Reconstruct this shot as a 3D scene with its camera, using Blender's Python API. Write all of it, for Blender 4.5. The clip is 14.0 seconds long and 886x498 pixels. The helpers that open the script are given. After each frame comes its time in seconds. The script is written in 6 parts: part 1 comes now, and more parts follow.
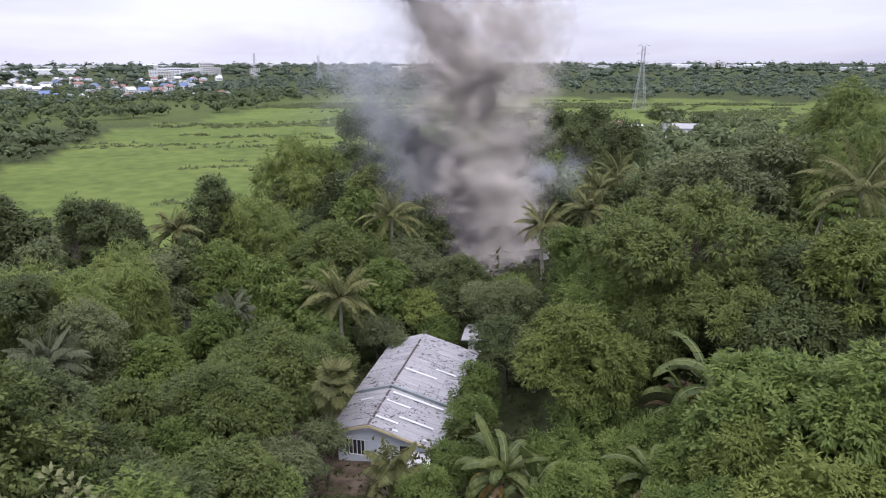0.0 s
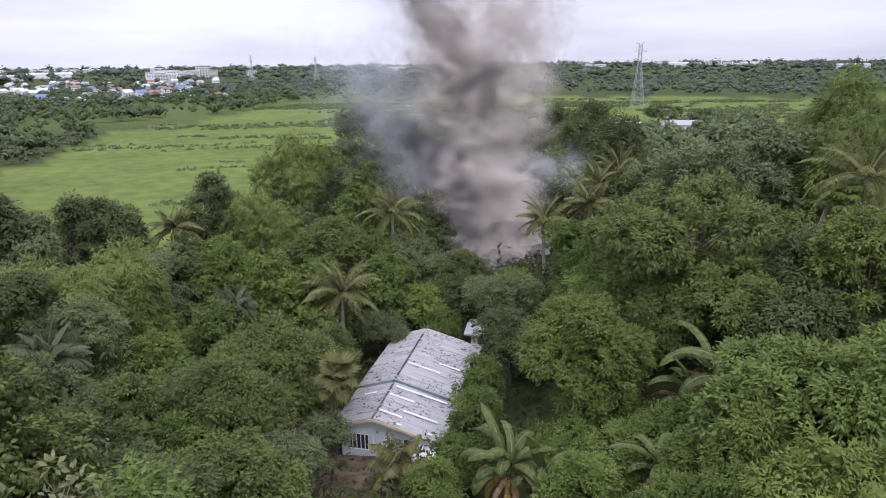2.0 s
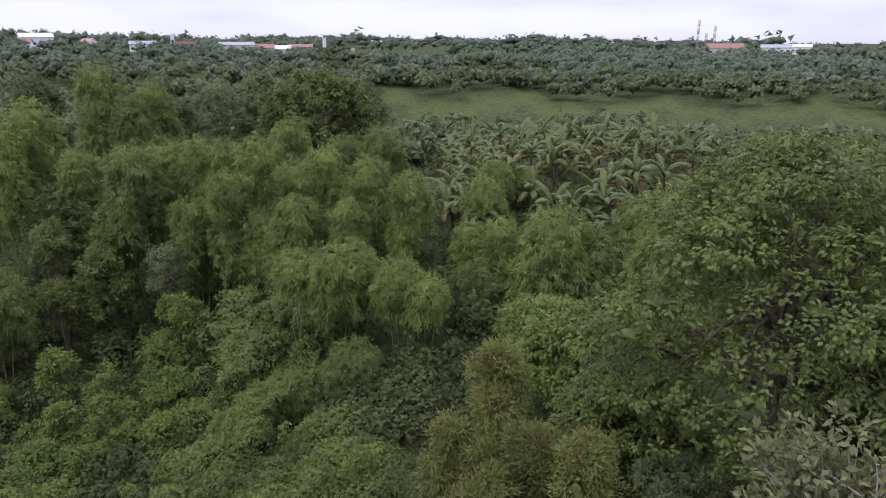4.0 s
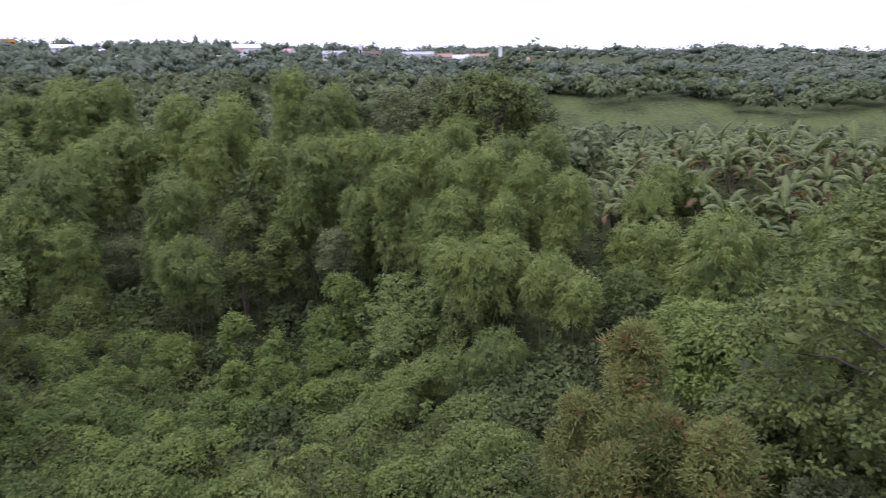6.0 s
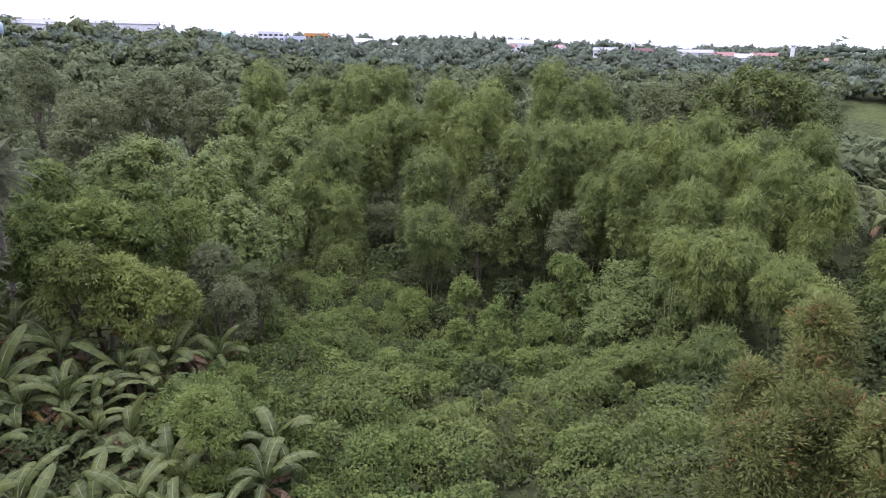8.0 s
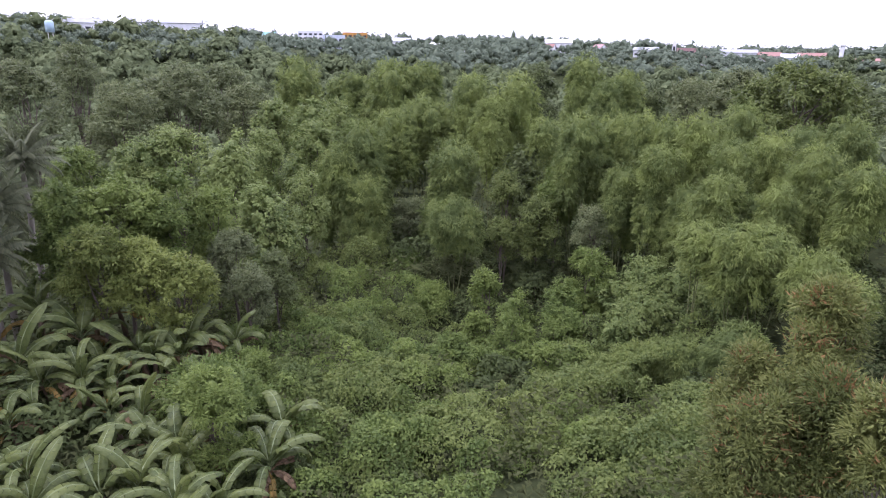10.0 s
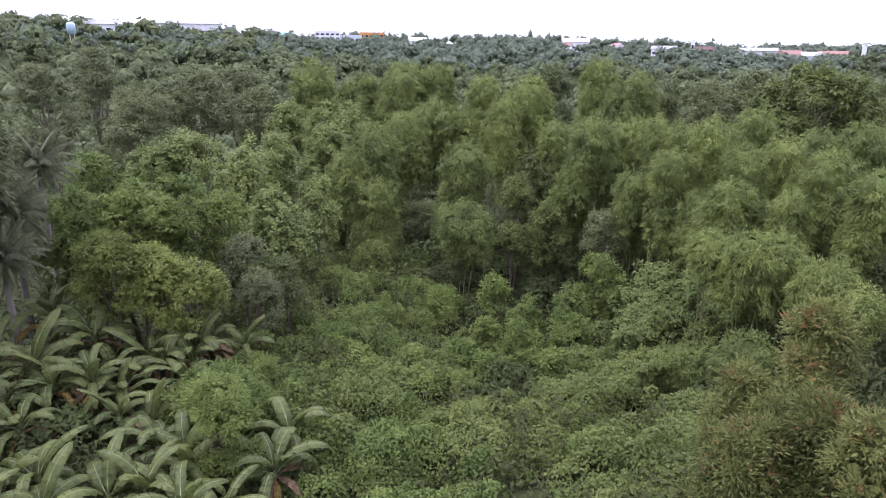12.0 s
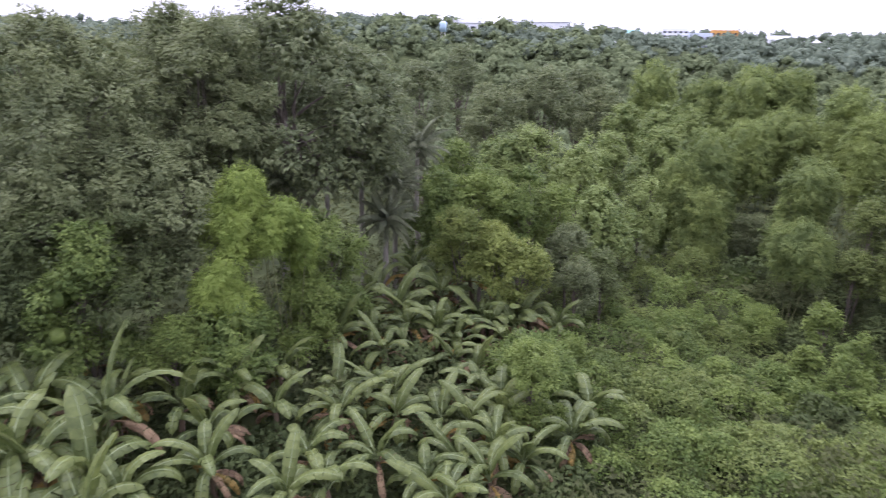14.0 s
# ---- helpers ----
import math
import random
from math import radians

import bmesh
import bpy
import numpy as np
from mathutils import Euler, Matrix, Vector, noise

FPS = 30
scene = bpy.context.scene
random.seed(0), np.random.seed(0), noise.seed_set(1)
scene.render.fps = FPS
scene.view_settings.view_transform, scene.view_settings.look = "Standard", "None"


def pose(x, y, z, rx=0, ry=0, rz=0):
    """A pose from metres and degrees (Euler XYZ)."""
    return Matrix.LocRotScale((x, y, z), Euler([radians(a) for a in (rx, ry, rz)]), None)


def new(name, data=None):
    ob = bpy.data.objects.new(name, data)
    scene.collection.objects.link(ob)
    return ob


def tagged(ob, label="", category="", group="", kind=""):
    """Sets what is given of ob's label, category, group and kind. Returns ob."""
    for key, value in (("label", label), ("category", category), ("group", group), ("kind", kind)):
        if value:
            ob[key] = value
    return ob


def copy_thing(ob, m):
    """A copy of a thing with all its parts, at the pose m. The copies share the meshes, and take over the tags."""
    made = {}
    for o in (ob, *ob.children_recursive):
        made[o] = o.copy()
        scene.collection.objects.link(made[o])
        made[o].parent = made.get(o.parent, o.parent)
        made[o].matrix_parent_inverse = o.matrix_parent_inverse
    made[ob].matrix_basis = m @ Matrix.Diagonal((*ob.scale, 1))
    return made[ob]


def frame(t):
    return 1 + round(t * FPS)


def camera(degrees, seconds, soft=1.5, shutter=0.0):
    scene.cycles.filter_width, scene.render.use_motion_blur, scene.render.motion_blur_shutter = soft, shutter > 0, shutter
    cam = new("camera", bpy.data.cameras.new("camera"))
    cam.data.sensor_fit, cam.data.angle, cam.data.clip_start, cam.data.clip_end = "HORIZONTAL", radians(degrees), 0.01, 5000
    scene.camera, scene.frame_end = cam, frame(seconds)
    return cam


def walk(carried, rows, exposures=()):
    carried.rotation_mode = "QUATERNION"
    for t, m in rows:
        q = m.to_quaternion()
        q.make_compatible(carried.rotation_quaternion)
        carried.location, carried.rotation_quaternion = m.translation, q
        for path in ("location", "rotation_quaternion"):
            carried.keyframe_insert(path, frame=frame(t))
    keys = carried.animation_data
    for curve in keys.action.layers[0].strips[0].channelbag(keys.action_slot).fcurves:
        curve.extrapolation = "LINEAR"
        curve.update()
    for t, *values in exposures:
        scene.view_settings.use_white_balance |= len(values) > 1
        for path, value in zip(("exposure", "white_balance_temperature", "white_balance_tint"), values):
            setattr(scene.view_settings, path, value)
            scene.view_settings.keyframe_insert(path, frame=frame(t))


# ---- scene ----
# camera and its path: seconds, place, heading, tilt, roll
cam = camera(67.7, 14.0, soft=1.0, shutter=0.11)
PATH = [
    (0, 0.00, 0.00, 25.00, 0.24, -15.99, -0.06),
    (0.5, -0.07, 0.11, 24.85, 0.04, -15.95, -0.18),
    (1, -0.14, 0.20, 24.69, 0.00, -15.96, -0.30),
    (1.5, -0.19, 0.23, 24.52, 0.03, -15.95, -0.50),
    (2, -0.25, 0.18, 24.40, 0.12, -15.95, -0.60),
    (2.5, -0.34, 0.02, 24.37, 2.37, -15.96, -0.55),
    (2.7, -0.46, -0.34, 24.41, 12.52, -16.01, 0.10),
    (2.8, -0.47, -0.57, 24.35, 19.13, -16.06, 0.27),
    (3, -0.39, -0.73, 24.26, 32.72, -16.11, 0.15),
    (3.2, -0.26, -0.74, 24.17, 46.53, -16.28, 0.79),
    (3.5, -0.13, -0.58, 24.07, 66.08, -16.33, -0.56),
    (3.7, -0.07, -0.44, 23.96, 74.70, -16.32, -0.33),
    (4.15, 0.02, -0.30, 23.68, 77.80, -17.40, -0.35),
    (5.45, 0.22, -0.01, 23.04, 79.40, -17.30, -0.40),
    (5.8, 0.29, 0.10, 22.81, 85.10, -16.13, -0.48),
    (6, 0.43, 0.19, 22.71, 92.20, -16.33, -0.39),
    (6.5, 0.86, 0.50, 22.53, 110.41, -16.43, 0.45),
    (7, 1.30, 0.97, 22.31, 113.97, -16.53, 0.48),
    (7.5, 1.82, 1.54, 22.04, 114.16, -16.51, 0.66),
    (8, 2.26, 2.14, 21.76, 114.32, -16.53, 0.60),
    (8.2, 2.31, 2.35, 21.64, 114.26, -16.56, 0.79),
    (10.5, 1.22, 3.27, 20.96, 118.40, -16.52, 0.58),
    (11, 1.03, 3.36, 21.13, 118.73, -16.57, 0.47),
    (11.5, 1.02, 3.47, 21.34, 118.82, -16.61, 0.47),
    (12, 1.29, 3.71, 21.54, 119.08, -16.64, 0.51),
    (12.5, 1.83, 4.14, 21.72, 119.21, -16.65, 0.55),
    (13, 2.52, 4.61, 21.90, 119.23, -16.69, 0.57),
    (13.5, 3.31, 5.01, 22.07, 125.61, -16.84, 0.67),
    (14, 4.22, 5.44, 22.27, 146.74, -17.33, 1.20),
]
walk(cam, [(t, pose(x, y, z, 0, 0, yaw) @ pose(0, 0, 0, 90 + tilt) @ pose(0, 0, 0, 0, 0, roll))
           for t, x, y, z, yaw, tilt, roll in PATH],
     exposures=[(0, -0.17, 6060, 19), (2.5, -0.17, 6060, 19), (3.5, -0.30, 6060, 19), (6, 0.0, 5860, 28), (8, 0.3, 5860, 28), (11, 0.43, 5860, 28), (13, 0.43, 5860, 28), (13.5, 0.38, 5860, 28), (14, 0.62, 5860, 28)])

# thin smoke lets light through many layers
scene.cycles.transparent_max_bounces = 96

# world and sun: bright overcast sky
world = bpy.data.worlds.new("overcast_sky")
scene.world = world
world.use_nodes = True
wn, wl = world.node_tree.nodes, world.node_tree.links
wn.clear()
w_out = wn.new("ShaderNodeOutputWorld")
w_bg = wn.new("ShaderNodeBackground")
w_sky = wn.new("ShaderNodeTexSky")
w_sky.sky_type, w_sky.sun_disc = "NISHITA", False
w_sky.sun_elevation, w_sky.sun_rotation = radians(55), radians(160)
w_gain = wn.new("ShaderNodeVectorMath")
w_gain.operation = "SCALE"
w_gain.inputs["Scale"].default_value = 0.12
w_co = wn.new("ShaderNodeTexCoord")
w_map = wn.new("ShaderNodeMapping")
w_map.inputs["Scale"].default_value = (1.2, 1.2, 7.0)
w_noise = wn.new("ShaderNodeTexNoise")
w_noise.inputs["Scale"].default_value = 1.7
w_noise.inputs["Detail"].default_value = 7
w_ramp = wn.new("ShaderNodeValToRGB")
w_ramp.color_ramp.elements[0].position, w_ramp.color_ramp.elements[0].color = 0.36, (0.74, 0.735, 0.86, 1)
w_ramp.color_ramp.elements[1].position, w_ramp.color_ramp.elements[1].color = 0.58, (0.97, 0.985, 1.05, 1)
w_mix = wn.new("ShaderNodeMix")
w_mix.data_type = "RGBA"
w_mix.inputs["Factor"].default_value = 0.86
wl.new(w_co.outputs["Generated"], w_map.inputs["Vector"])
wl.new(w_map.outputs["Vector"], w_noise.inputs["Vector"])
wl.new(w_noise.outputs["Fac"], w_ramp.inputs["Fac"])
wl.new(w_sky.outputs["Color"], w_gain.inputs[0])
wl.new(w_gain.outputs["Vector"], w_mix.inputs["A"])
wl.new(w_ramp.outputs["Color"], w_mix.inputs["B"])
# an overcast sky is brightest overhead
w_xyz = wn.new("ShaderNodeSeparateXYZ")
w_grad = wn.new("ShaderNodeMapRange")
w_grad.inputs["From Min"].default_value, w_grad.inputs["From Max"].default_value = 0.1, 1.0
w_grad.inputs["To Min"].default_value, w_grad.inputs["To Max"].default_value = 1.0, 2.6
w_scale = wn.new("ShaderNodeVectorMath")
w_scale.operation = "SCALE"
wl.new(w_co.outputs["Generated"], w_xyz.inputs[0])
wl.new(w_xyz.outputs["Z"], w_grad.inputs["Value"])
wl.new(w_mix.outputs["Result"], w_scale.inputs[0])
# and a little brighter towards the west, where the cloud is thinner
w_west = wn.new("ShaderNodeMapRange")
w_west.inputs["From Min"].default_value, w_west.inputs["From Max"].default_value = 0.4, -1.0
w_west.inputs["To Min"].default_value, w_west.inputs["To Max"].default_value = 0.97, 1.12
w_both = wn.new("ShaderNodeMath")
w_both.operation = "MULTIPLY"
wl.new(w_xyz.outputs["X"], w_west.inputs["Value"])
wl.new(w_west.outputs["Result"], w_both.inputs[0])
wl.new(w_grad.outputs["Result"], w_both.inputs[1])
wl.new(w_both.outputs[0], w_scale.inputs["Scale"])
wl.new(w_scale.outputs["Vector"], w_bg.inputs["Color"])
wl.new(w_bg.outputs["Background"], w_out.inputs["Surface"])
w_bg.inputs["Strength"].default_value = 1.15

sun = new("sun", bpy.data.lights.new("sun", "SUN"))
sun.data.energy, sun.data.angle, sun.data.color = 1.4, radians(20), (1.0, 0.97, 0.92)
sun.matrix_world = pose(0, 0, 60, 35, 0, 200 - 180)


# ---- materials ----
def nodes_of(mat):
    mat.use_nodes = True
    nt = mat.node_tree
    nt.nodes.clear()
    return nt.nodes, nt.links


def leaf_material(name, dark, light, through_light=0.36, rough=0.55, per_leaf=0.5, grain_scale=5.0, relief=0.8, gloss=0.17, depth=0.12):
    """Leaf: two greens mixed leaf by leaf, clump by clump and plant by plant, with some light passing through."""
    mat = bpy.data.materials.new(name)
    n, l = nodes_of(mat)
    out = n.new("ShaderNodeOutputMaterial")
    geo = n.new("ShaderNodeNewGeometry")
    info = n.new("ShaderNodeObjectInfo")
    co = n.new("ShaderNodeTexCoord")
    clump = n.new("ShaderNodeTexNoise")
    clump.inputs["Scale"].default_value = 0.55
    clump.inputs["Detail"].default_value = 3
    l.new(co.outputs["Object"], clump.inputs["Vector"])
    a = n.new("ShaderNodeMath")
    a.operation = "MULTIPLY_ADD"
    a.inputs[1].default_value = per_leaf
    l.new(geo.outputs["Random Per Island"], a.inputs[0])
    c = n.new("ShaderNodeMath")
    c.operation = "MULTIPLY_ADD"
    c.inputs[1].default_value = 1.5
    c.inputs[2].default_value = -0.62
    l.new(clump.outputs["Fac"], c.inputs[0])
    l.new(c.outputs[0], a.inputs[2])
    b = n.new("ShaderNodeMath")
    b.operation = "MULTIPLY_ADD"
    b.inputs[1].default_value = 0.4
    l.new(info.outputs["Random"], b.inputs[0])
    l.new(a.outputs[0], b.inputs[2])
    grain = n.new("ShaderNodeTexNoise")
    grain.inputs["Scale"].default_value, grain.inputs["Detail"].default_value = grain_scale, 4
    l.new(co.outputs["Object"], grain.inputs["Vector"])
    g = n.new("ShaderNodeMath")
    g.operation = "MULTIPLY_ADD"
    g.inputs[1].default_value = 1.1
    l.new(grain.outputs["Fac"], g.inputs[0])
    g0 = n.new("ShaderNodeMath")
    g0.operation = "ADD"
    g0.inputs[1].default_value = -0.55
    l.new(b.outputs[0], g0.inputs[0])
    l.new(g0.outputs[0], g.inputs[2])
    b = g
    bump = n.new("ShaderNodeBump")
    bump.inputs["Strength"].default_value, bump.inputs["Distance"].default_value = relief, depth
    l.new(grain.outputs["Fac"], bump.inputs["Height"])
    ramp = n.new("ShaderNodeValToRGB")
    ramp.color_ramp.elements[0].position, ramp.color_ramp.elements[0].color = 0.05, (*dark, 1)
    ramp.color_ramp.elements[1].position, ramp.color_ramp.elements[1].color = 0.95, (*light, 1)
    l.new(b.outputs[0], ramp.inputs["Fac"])
    p = n.new("ShaderNodeBsdfPrincipled")
    p.inputs["Roughness"].default_value = rough
    p.inputs["Specular IOR Level"].default_value = gloss
    l.new(ramp.outputs["Color"], p.inputs["Base Color"])
    l.new(bump.outputs["Normal"], p.inputs["Normal"])
    t = n.new("ShaderNodeBsdfTranslucent")
    l.new(ramp.outputs["Color"], t.inputs["Color"])
    m = n.new("ShaderNodeMixShader")
    m.inputs["Fac"].default_value = through_light
    l.new(p.outputs["BSDF"], m.inputs[1])
    l.new(t.outputs["BSDF"], m.inputs[2])
    l.new(m.outputs["Shader"], out.inputs["Surface"])
    return mat


def rough_material(name, colours, scale=3.0, rough=0.85, bump=0.3, metal=0.0, detail=6, stretch=(1, 1, 1), rand=0.0):
    """Surface with mottled colour at two scales and fine relief."""
    mat = bpy.data.materials.new(name)
    n, l = nodes_of(mat)
    out = n.new("ShaderNodeOutputMaterial")
    p = n.new("ShaderNodeBsdfPrincipled")
    p.inputs["Roughness"].default_value, p.inputs["Metallic"].default_value = rough, metal
    co = n.new("ShaderNodeTexCoord")
    mp = n.new("ShaderNodeMapping")
    mp.inputs["Scale"].default_value = stretch
    l.new(co.outputs["Object"], mp.inputs["Vector"])
    big = n.new("ShaderNodeTexNoise")
    big.inputs["Scale"].default_value, big.inputs["Detail"].default_value = scale, detail
    fine = n.new("ShaderNodeTexNoise")
    fine.inputs["Scale"].default_value, fine.inputs["Detail"].default_value = scale * 11, 4
    l.new(mp.outputs["Vector"], big.inputs["Vector"])
    l.new(mp.outputs["Vector"], fine.inputs["Vector"])
    add = n.new("ShaderNodeMath")
    add.operation = "MULTIPLY_ADD"
    add.inputs[1].default_value = 0.35
    l.new(fine.outputs["Fac"], add.inputs[0])
    l.new(big.outputs["Fac"], add.inputs[2])
    info = n.new("ShaderNodeObjectInfo")
    add2 = n.new("ShaderNodeMath")
    add2.operation = "MULTIPLY_ADD"
    add2.inputs[1].default_value = rand
    l.new(info.outputs["Random"], add2.inputs[0])
    l.new(add.outputs[0], add2.inputs[2])
    ramp = n.new("ShaderNodeValToRGB")
    els = ramp.color_ramp.elements
    while len(els) < len(colours):
        els.new(0.5)
    for i, col in enumerate(colours):
        els[i].position, els[i].color = 0.42 + (0.5 + rand) * i / max(1, len(colours) - 1), (*col, 1)
    l.new(add2.outputs[0], ramp.inputs["Fac"])
    l.new(ramp.outputs["Color"], p.inputs["Base Color"])
    bp = n.new("ShaderNodeBump")
    bp.inputs["Strength"].default_value = bump
    bp.inputs["Distance"].default_value = 0.02
    l.new(fine.outputs["Fac"], bp.inputs["Height"])
    l.new(bp.outputs["Normal"], p.inputs["Normal"])
    l.new(p.outputs["BSDF"], out.inputs["Surface"])
    return mat


M_MANGO = leaf_material("mango_leaf", (0.060, 0.087, 0.027), (0.174, 0.210, 0.060))
M_MANGO_Y = leaf_material("young_mango_leaf", (0.102, 0.134, 0.034), (0.228, 0.268, 0.068))
M_BRIGHT = leaf_material("bright_leaf", (0.078, 0.118, 0.030), (0.192, 0.246, 0.062))
M_OLIVE = leaf_material("olive_leaf", (0.092, 0.114, 0.052), (0.205, 0.234, 0.102))
M_DARK = leaf_material("dark_leaf", (0.056, 0.076, 0.030), (0.142, 0.172, 0.062))
M_SPRAY = leaf_material("young_bamboo_leaf", (0.16, 0.22, 0.05), (0.35, 0.43, 0.1), 0.45, 0.65, 0.15, 3.0, 0.2, 0.15)
M_BAMBOO = leaf_material("bamboo_leaf", (0.126, 0.166, 0.055), (0.282, 0.336, 0.094), 0.45, 0.65, 0.15, 3.0, 0.2, 0.15)
M_VINE = leaf_material("vine_leaf", (0.102, 0.148, 0.048), (0.238, 0.290, 0.090))
M_CREEPER = leaf_material("creeper_leaf", (0.076, 0.110, 0.032), (0.184, 0.224, 0.062))
M_RED = leaf_material("reddish_leaf", (0.082, 0.104, 0.030), (0.190, 0.208, 0.060))
M_PALE = leaf_material("pale_leaf", (0.117, 0.128, 0.060), (0.259, 0.269, 0.123))
M_BANANA = leaf_material("banana_leaf", (0.062, 0.086, 0.026), (0.16, 0.19, 0.056), 0.35, 0.45, 0.35, 5.0, 0.5, 0.25)
M_DEAD = leaf_material("dead_leaf", (0.09, 0.06, 0.035), (0.26, 0.18, 0.1), 0.2, 0.8)
M_YELLOW = leaf_material("yellow_leaf", (0.17, 0.13, 0.04), (0.34, 0.22, 0.06), 0.3, 0.6)
M_PALM = leaf_material("palm_leaf", (0.089, 0.100, 0.041), (0.227, 0.229, 0.086))
M_GREYPALM = leaf_material("grey_palm_leaf", (0.072, 0.086, 0.047), (0.165, 0.180, 0.098))
# distance haze is painted in: both far greens paled, the second also blued
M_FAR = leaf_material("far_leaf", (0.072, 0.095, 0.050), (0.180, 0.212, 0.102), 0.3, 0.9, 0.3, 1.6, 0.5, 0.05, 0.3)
M_FAR_HAZED = leaf_material("hazed_distant_leaf", (0.090, 0.118, 0.088), (0.182, 0.218, 0.146), 0.3, 0.9, 0.25, 1.0, 0.5, 0.05, 0.5)
# creeper leaf in a darkened copy, shade painted into the green
M_SHADE = leaf_material("shaded_creeper_leaf", (0.042, 0.058, 0.024), (0.105, 0.132, 0.046), 0.3, 0.7, 0.4, 5.0, 0.6, 0.1)
# undergrowth leaf, colour darkened to carry the shade of the hollows
M_UNDER_SHADED = leaf_material("shaded_undergrowth_leaf", (0.040, 0.046, 0.019), (0.085, 0.096, 0.036), 0.3, 0.8, 0.4, 5.0, 0.6, 0.08)
M_BARK = rough_material("bark", [(0.05, 0.04, 0.03), (0.16, 0.13, 0.1)], 2.0, 0.9, 0.6, stretch=(1, 1, 0.25))
M_PALEBARK = rough_material("pale_bark", [(0.16, 0.14, 0.11), (0.36, 0.33, 0.28)], 2.0, 0.9, 0.5, stretch=(1, 1, 0.3))
M_CULM = rough_material("bamboo_culm", [(0.08, 0.1, 0.03), (0.2, 0.2, 0.08)], 1.5, 0.6, 0.2)
M_MIDRIB = rough_material("leaf_midrib", [(0.11, 0.145, 0.05), (0.17, 0.21, 0.08)], 2.0, 0.5, 0.0)
M_STEM = rough_material("banana_stem", [(0.06, 0.035, 0.03), (0.18, 0.13, 0.07)], 1.5, 0.8, 0.4, stretch=(1, 1, 0.2))


def smoke_material(name, colour, density, scale=0.22):
    """Flecks of smoke: dull soot, dense in the middle of a fleck and fading out to its rim, thicker and thinner in wisps."""
    mat = bpy.data.materials.new(name)
    n, l = nodes_of(mat)
    out = n.new("ShaderNodeOutputMaterial")
    co = n.new("ShaderNodeTexCoord")
    tx = n.new("ShaderNodeTexNoise")
    tx.inputs["Scale"].default_value, tx.inputs["Detail"].default_value = scale, 5
    l.new(co.outputs["Object"], tx.inputs["Vector"])
    mr = n.new("ShaderNodeMapRange")
    mr.inputs["From Min"].default_value, mr.inputs["From Max"].default_value = 0.36, 0.66
    mr.inputs["To Min"].default_value, mr.inputs["To Max"].default_value = density * 0.8, density * 1.2
    l.new(tx.outputs["Fac"], mr.inputs["Value"])
    thick = n.new("ShaderNodeAttribute")
    thick.attribute_name = "thick"
    soft = n.new("ShaderNodeMath")
    soft.operation = "MULTIPLY"
    l.new(mr.outputs["Result"], soft.inputs[0])
    l.new(thick.outputs["Fac"], soft.inputs[1])
    # soot scatters alike whichever way a fleck is turned
    up = n.new("ShaderNodeCombineXYZ")
    up.inputs["Z"].default_value = 1.0
    d = n.new("ShaderNodeBsdfDiffuse")
    d.inputs["Color"].default_value = (*colour, 1)
    t = n.new("ShaderNodeBsdfTranslucent")
    t.inputs["Color"].default_value = (*colour, 1)
    l.new(up.outputs[0], d.inputs["Normal"])
    l.new(up.outputs[0], t.inputs["Normal"])
    m = n.new("ShaderNodeMixShader")
    m.inputs["Fac"].default_value = 0.3
    l.new(d.outputs["BSDF"], m.inputs[1])
    l.new(t.outputs["BSDF"], m.inputs[2])
    clear = n.new("ShaderNodeBsdfTransparent")
    m2 = n.new("ShaderNodeMixShader")
    l.new(soft.outputs[0], m2.inputs["Fac"])
    l.new(clear.outputs["BSDF"], m2.inputs[1])
    l.new(m.outputs["Shader"], m2.inputs[2])
    l.new(m2.outputs["Shader"], out.inputs["Surface"])
    return mat


M_SMOKE = smoke_material("smoke", (0.97, 0.9, 0.81), 0.16)
M_SOOT = smoke_material("soot_smoke", (0.84, 0.7, 0.55), 0.06)
M_DRIFT = smoke_material("drifting_smoke", (0.82, 0.77, 0.73), 0.05)
M_SMOKE_PALE = smoke_material("pale_smoke", (0.9, 0.92, 0.96), 0.036)
M_ORANGE = leaf_material("young_red_leaf", (0.15, 0.085, 0.035), (0.34, 0.19, 0.08), 0.35)


# ---- mesh helpers ----
def mesh_quads(name, verts, quads, mat, smooth=False):
    me = bpy.data.meshes.new(name)
    verts, quads = np.asarray(verts, np.float32), np.asarray(quads, np.int32)
    me.vertices.add(len(verts))
    me.vertices.foreach_set("co", verts.ravel())
    k = quads.shape[1]
    me.loops.add(quads.size)
    me.loops.foreach_set("vertex_index", quads.ravel())
    me.polygons.add(len(quads))
    me.polygons.foreach_set("loop_start", np.arange(0, quads.size, k, dtype=np.int32))
    me.polygons.foreach_set("loop_total", np.full(len(quads), k, np.int32))
    if smooth:
        me.polygons.foreach_set("use_smooth", np.ones(len(quads), bool))
    me.update(calc_edges=True)
    me.validate()
    me.materials.append(mat)
    return me


def child(name, me, parent, label=""):
    ob = new(name, me)
    ob.parent = parent
    return tagged(ob, label) if label else ob


def part(name, bm, mat, parent, label=""):
    me = bpy.data.meshes.new(name)
    bm.to_mesh(me)
    bm.free()
    me.materials.append(mat)
    return child(name, me, parent, label)


def unit(v):
    return v / np.maximum(np.linalg.norm(v, axis=-1, keepdims=True), 1e-6)


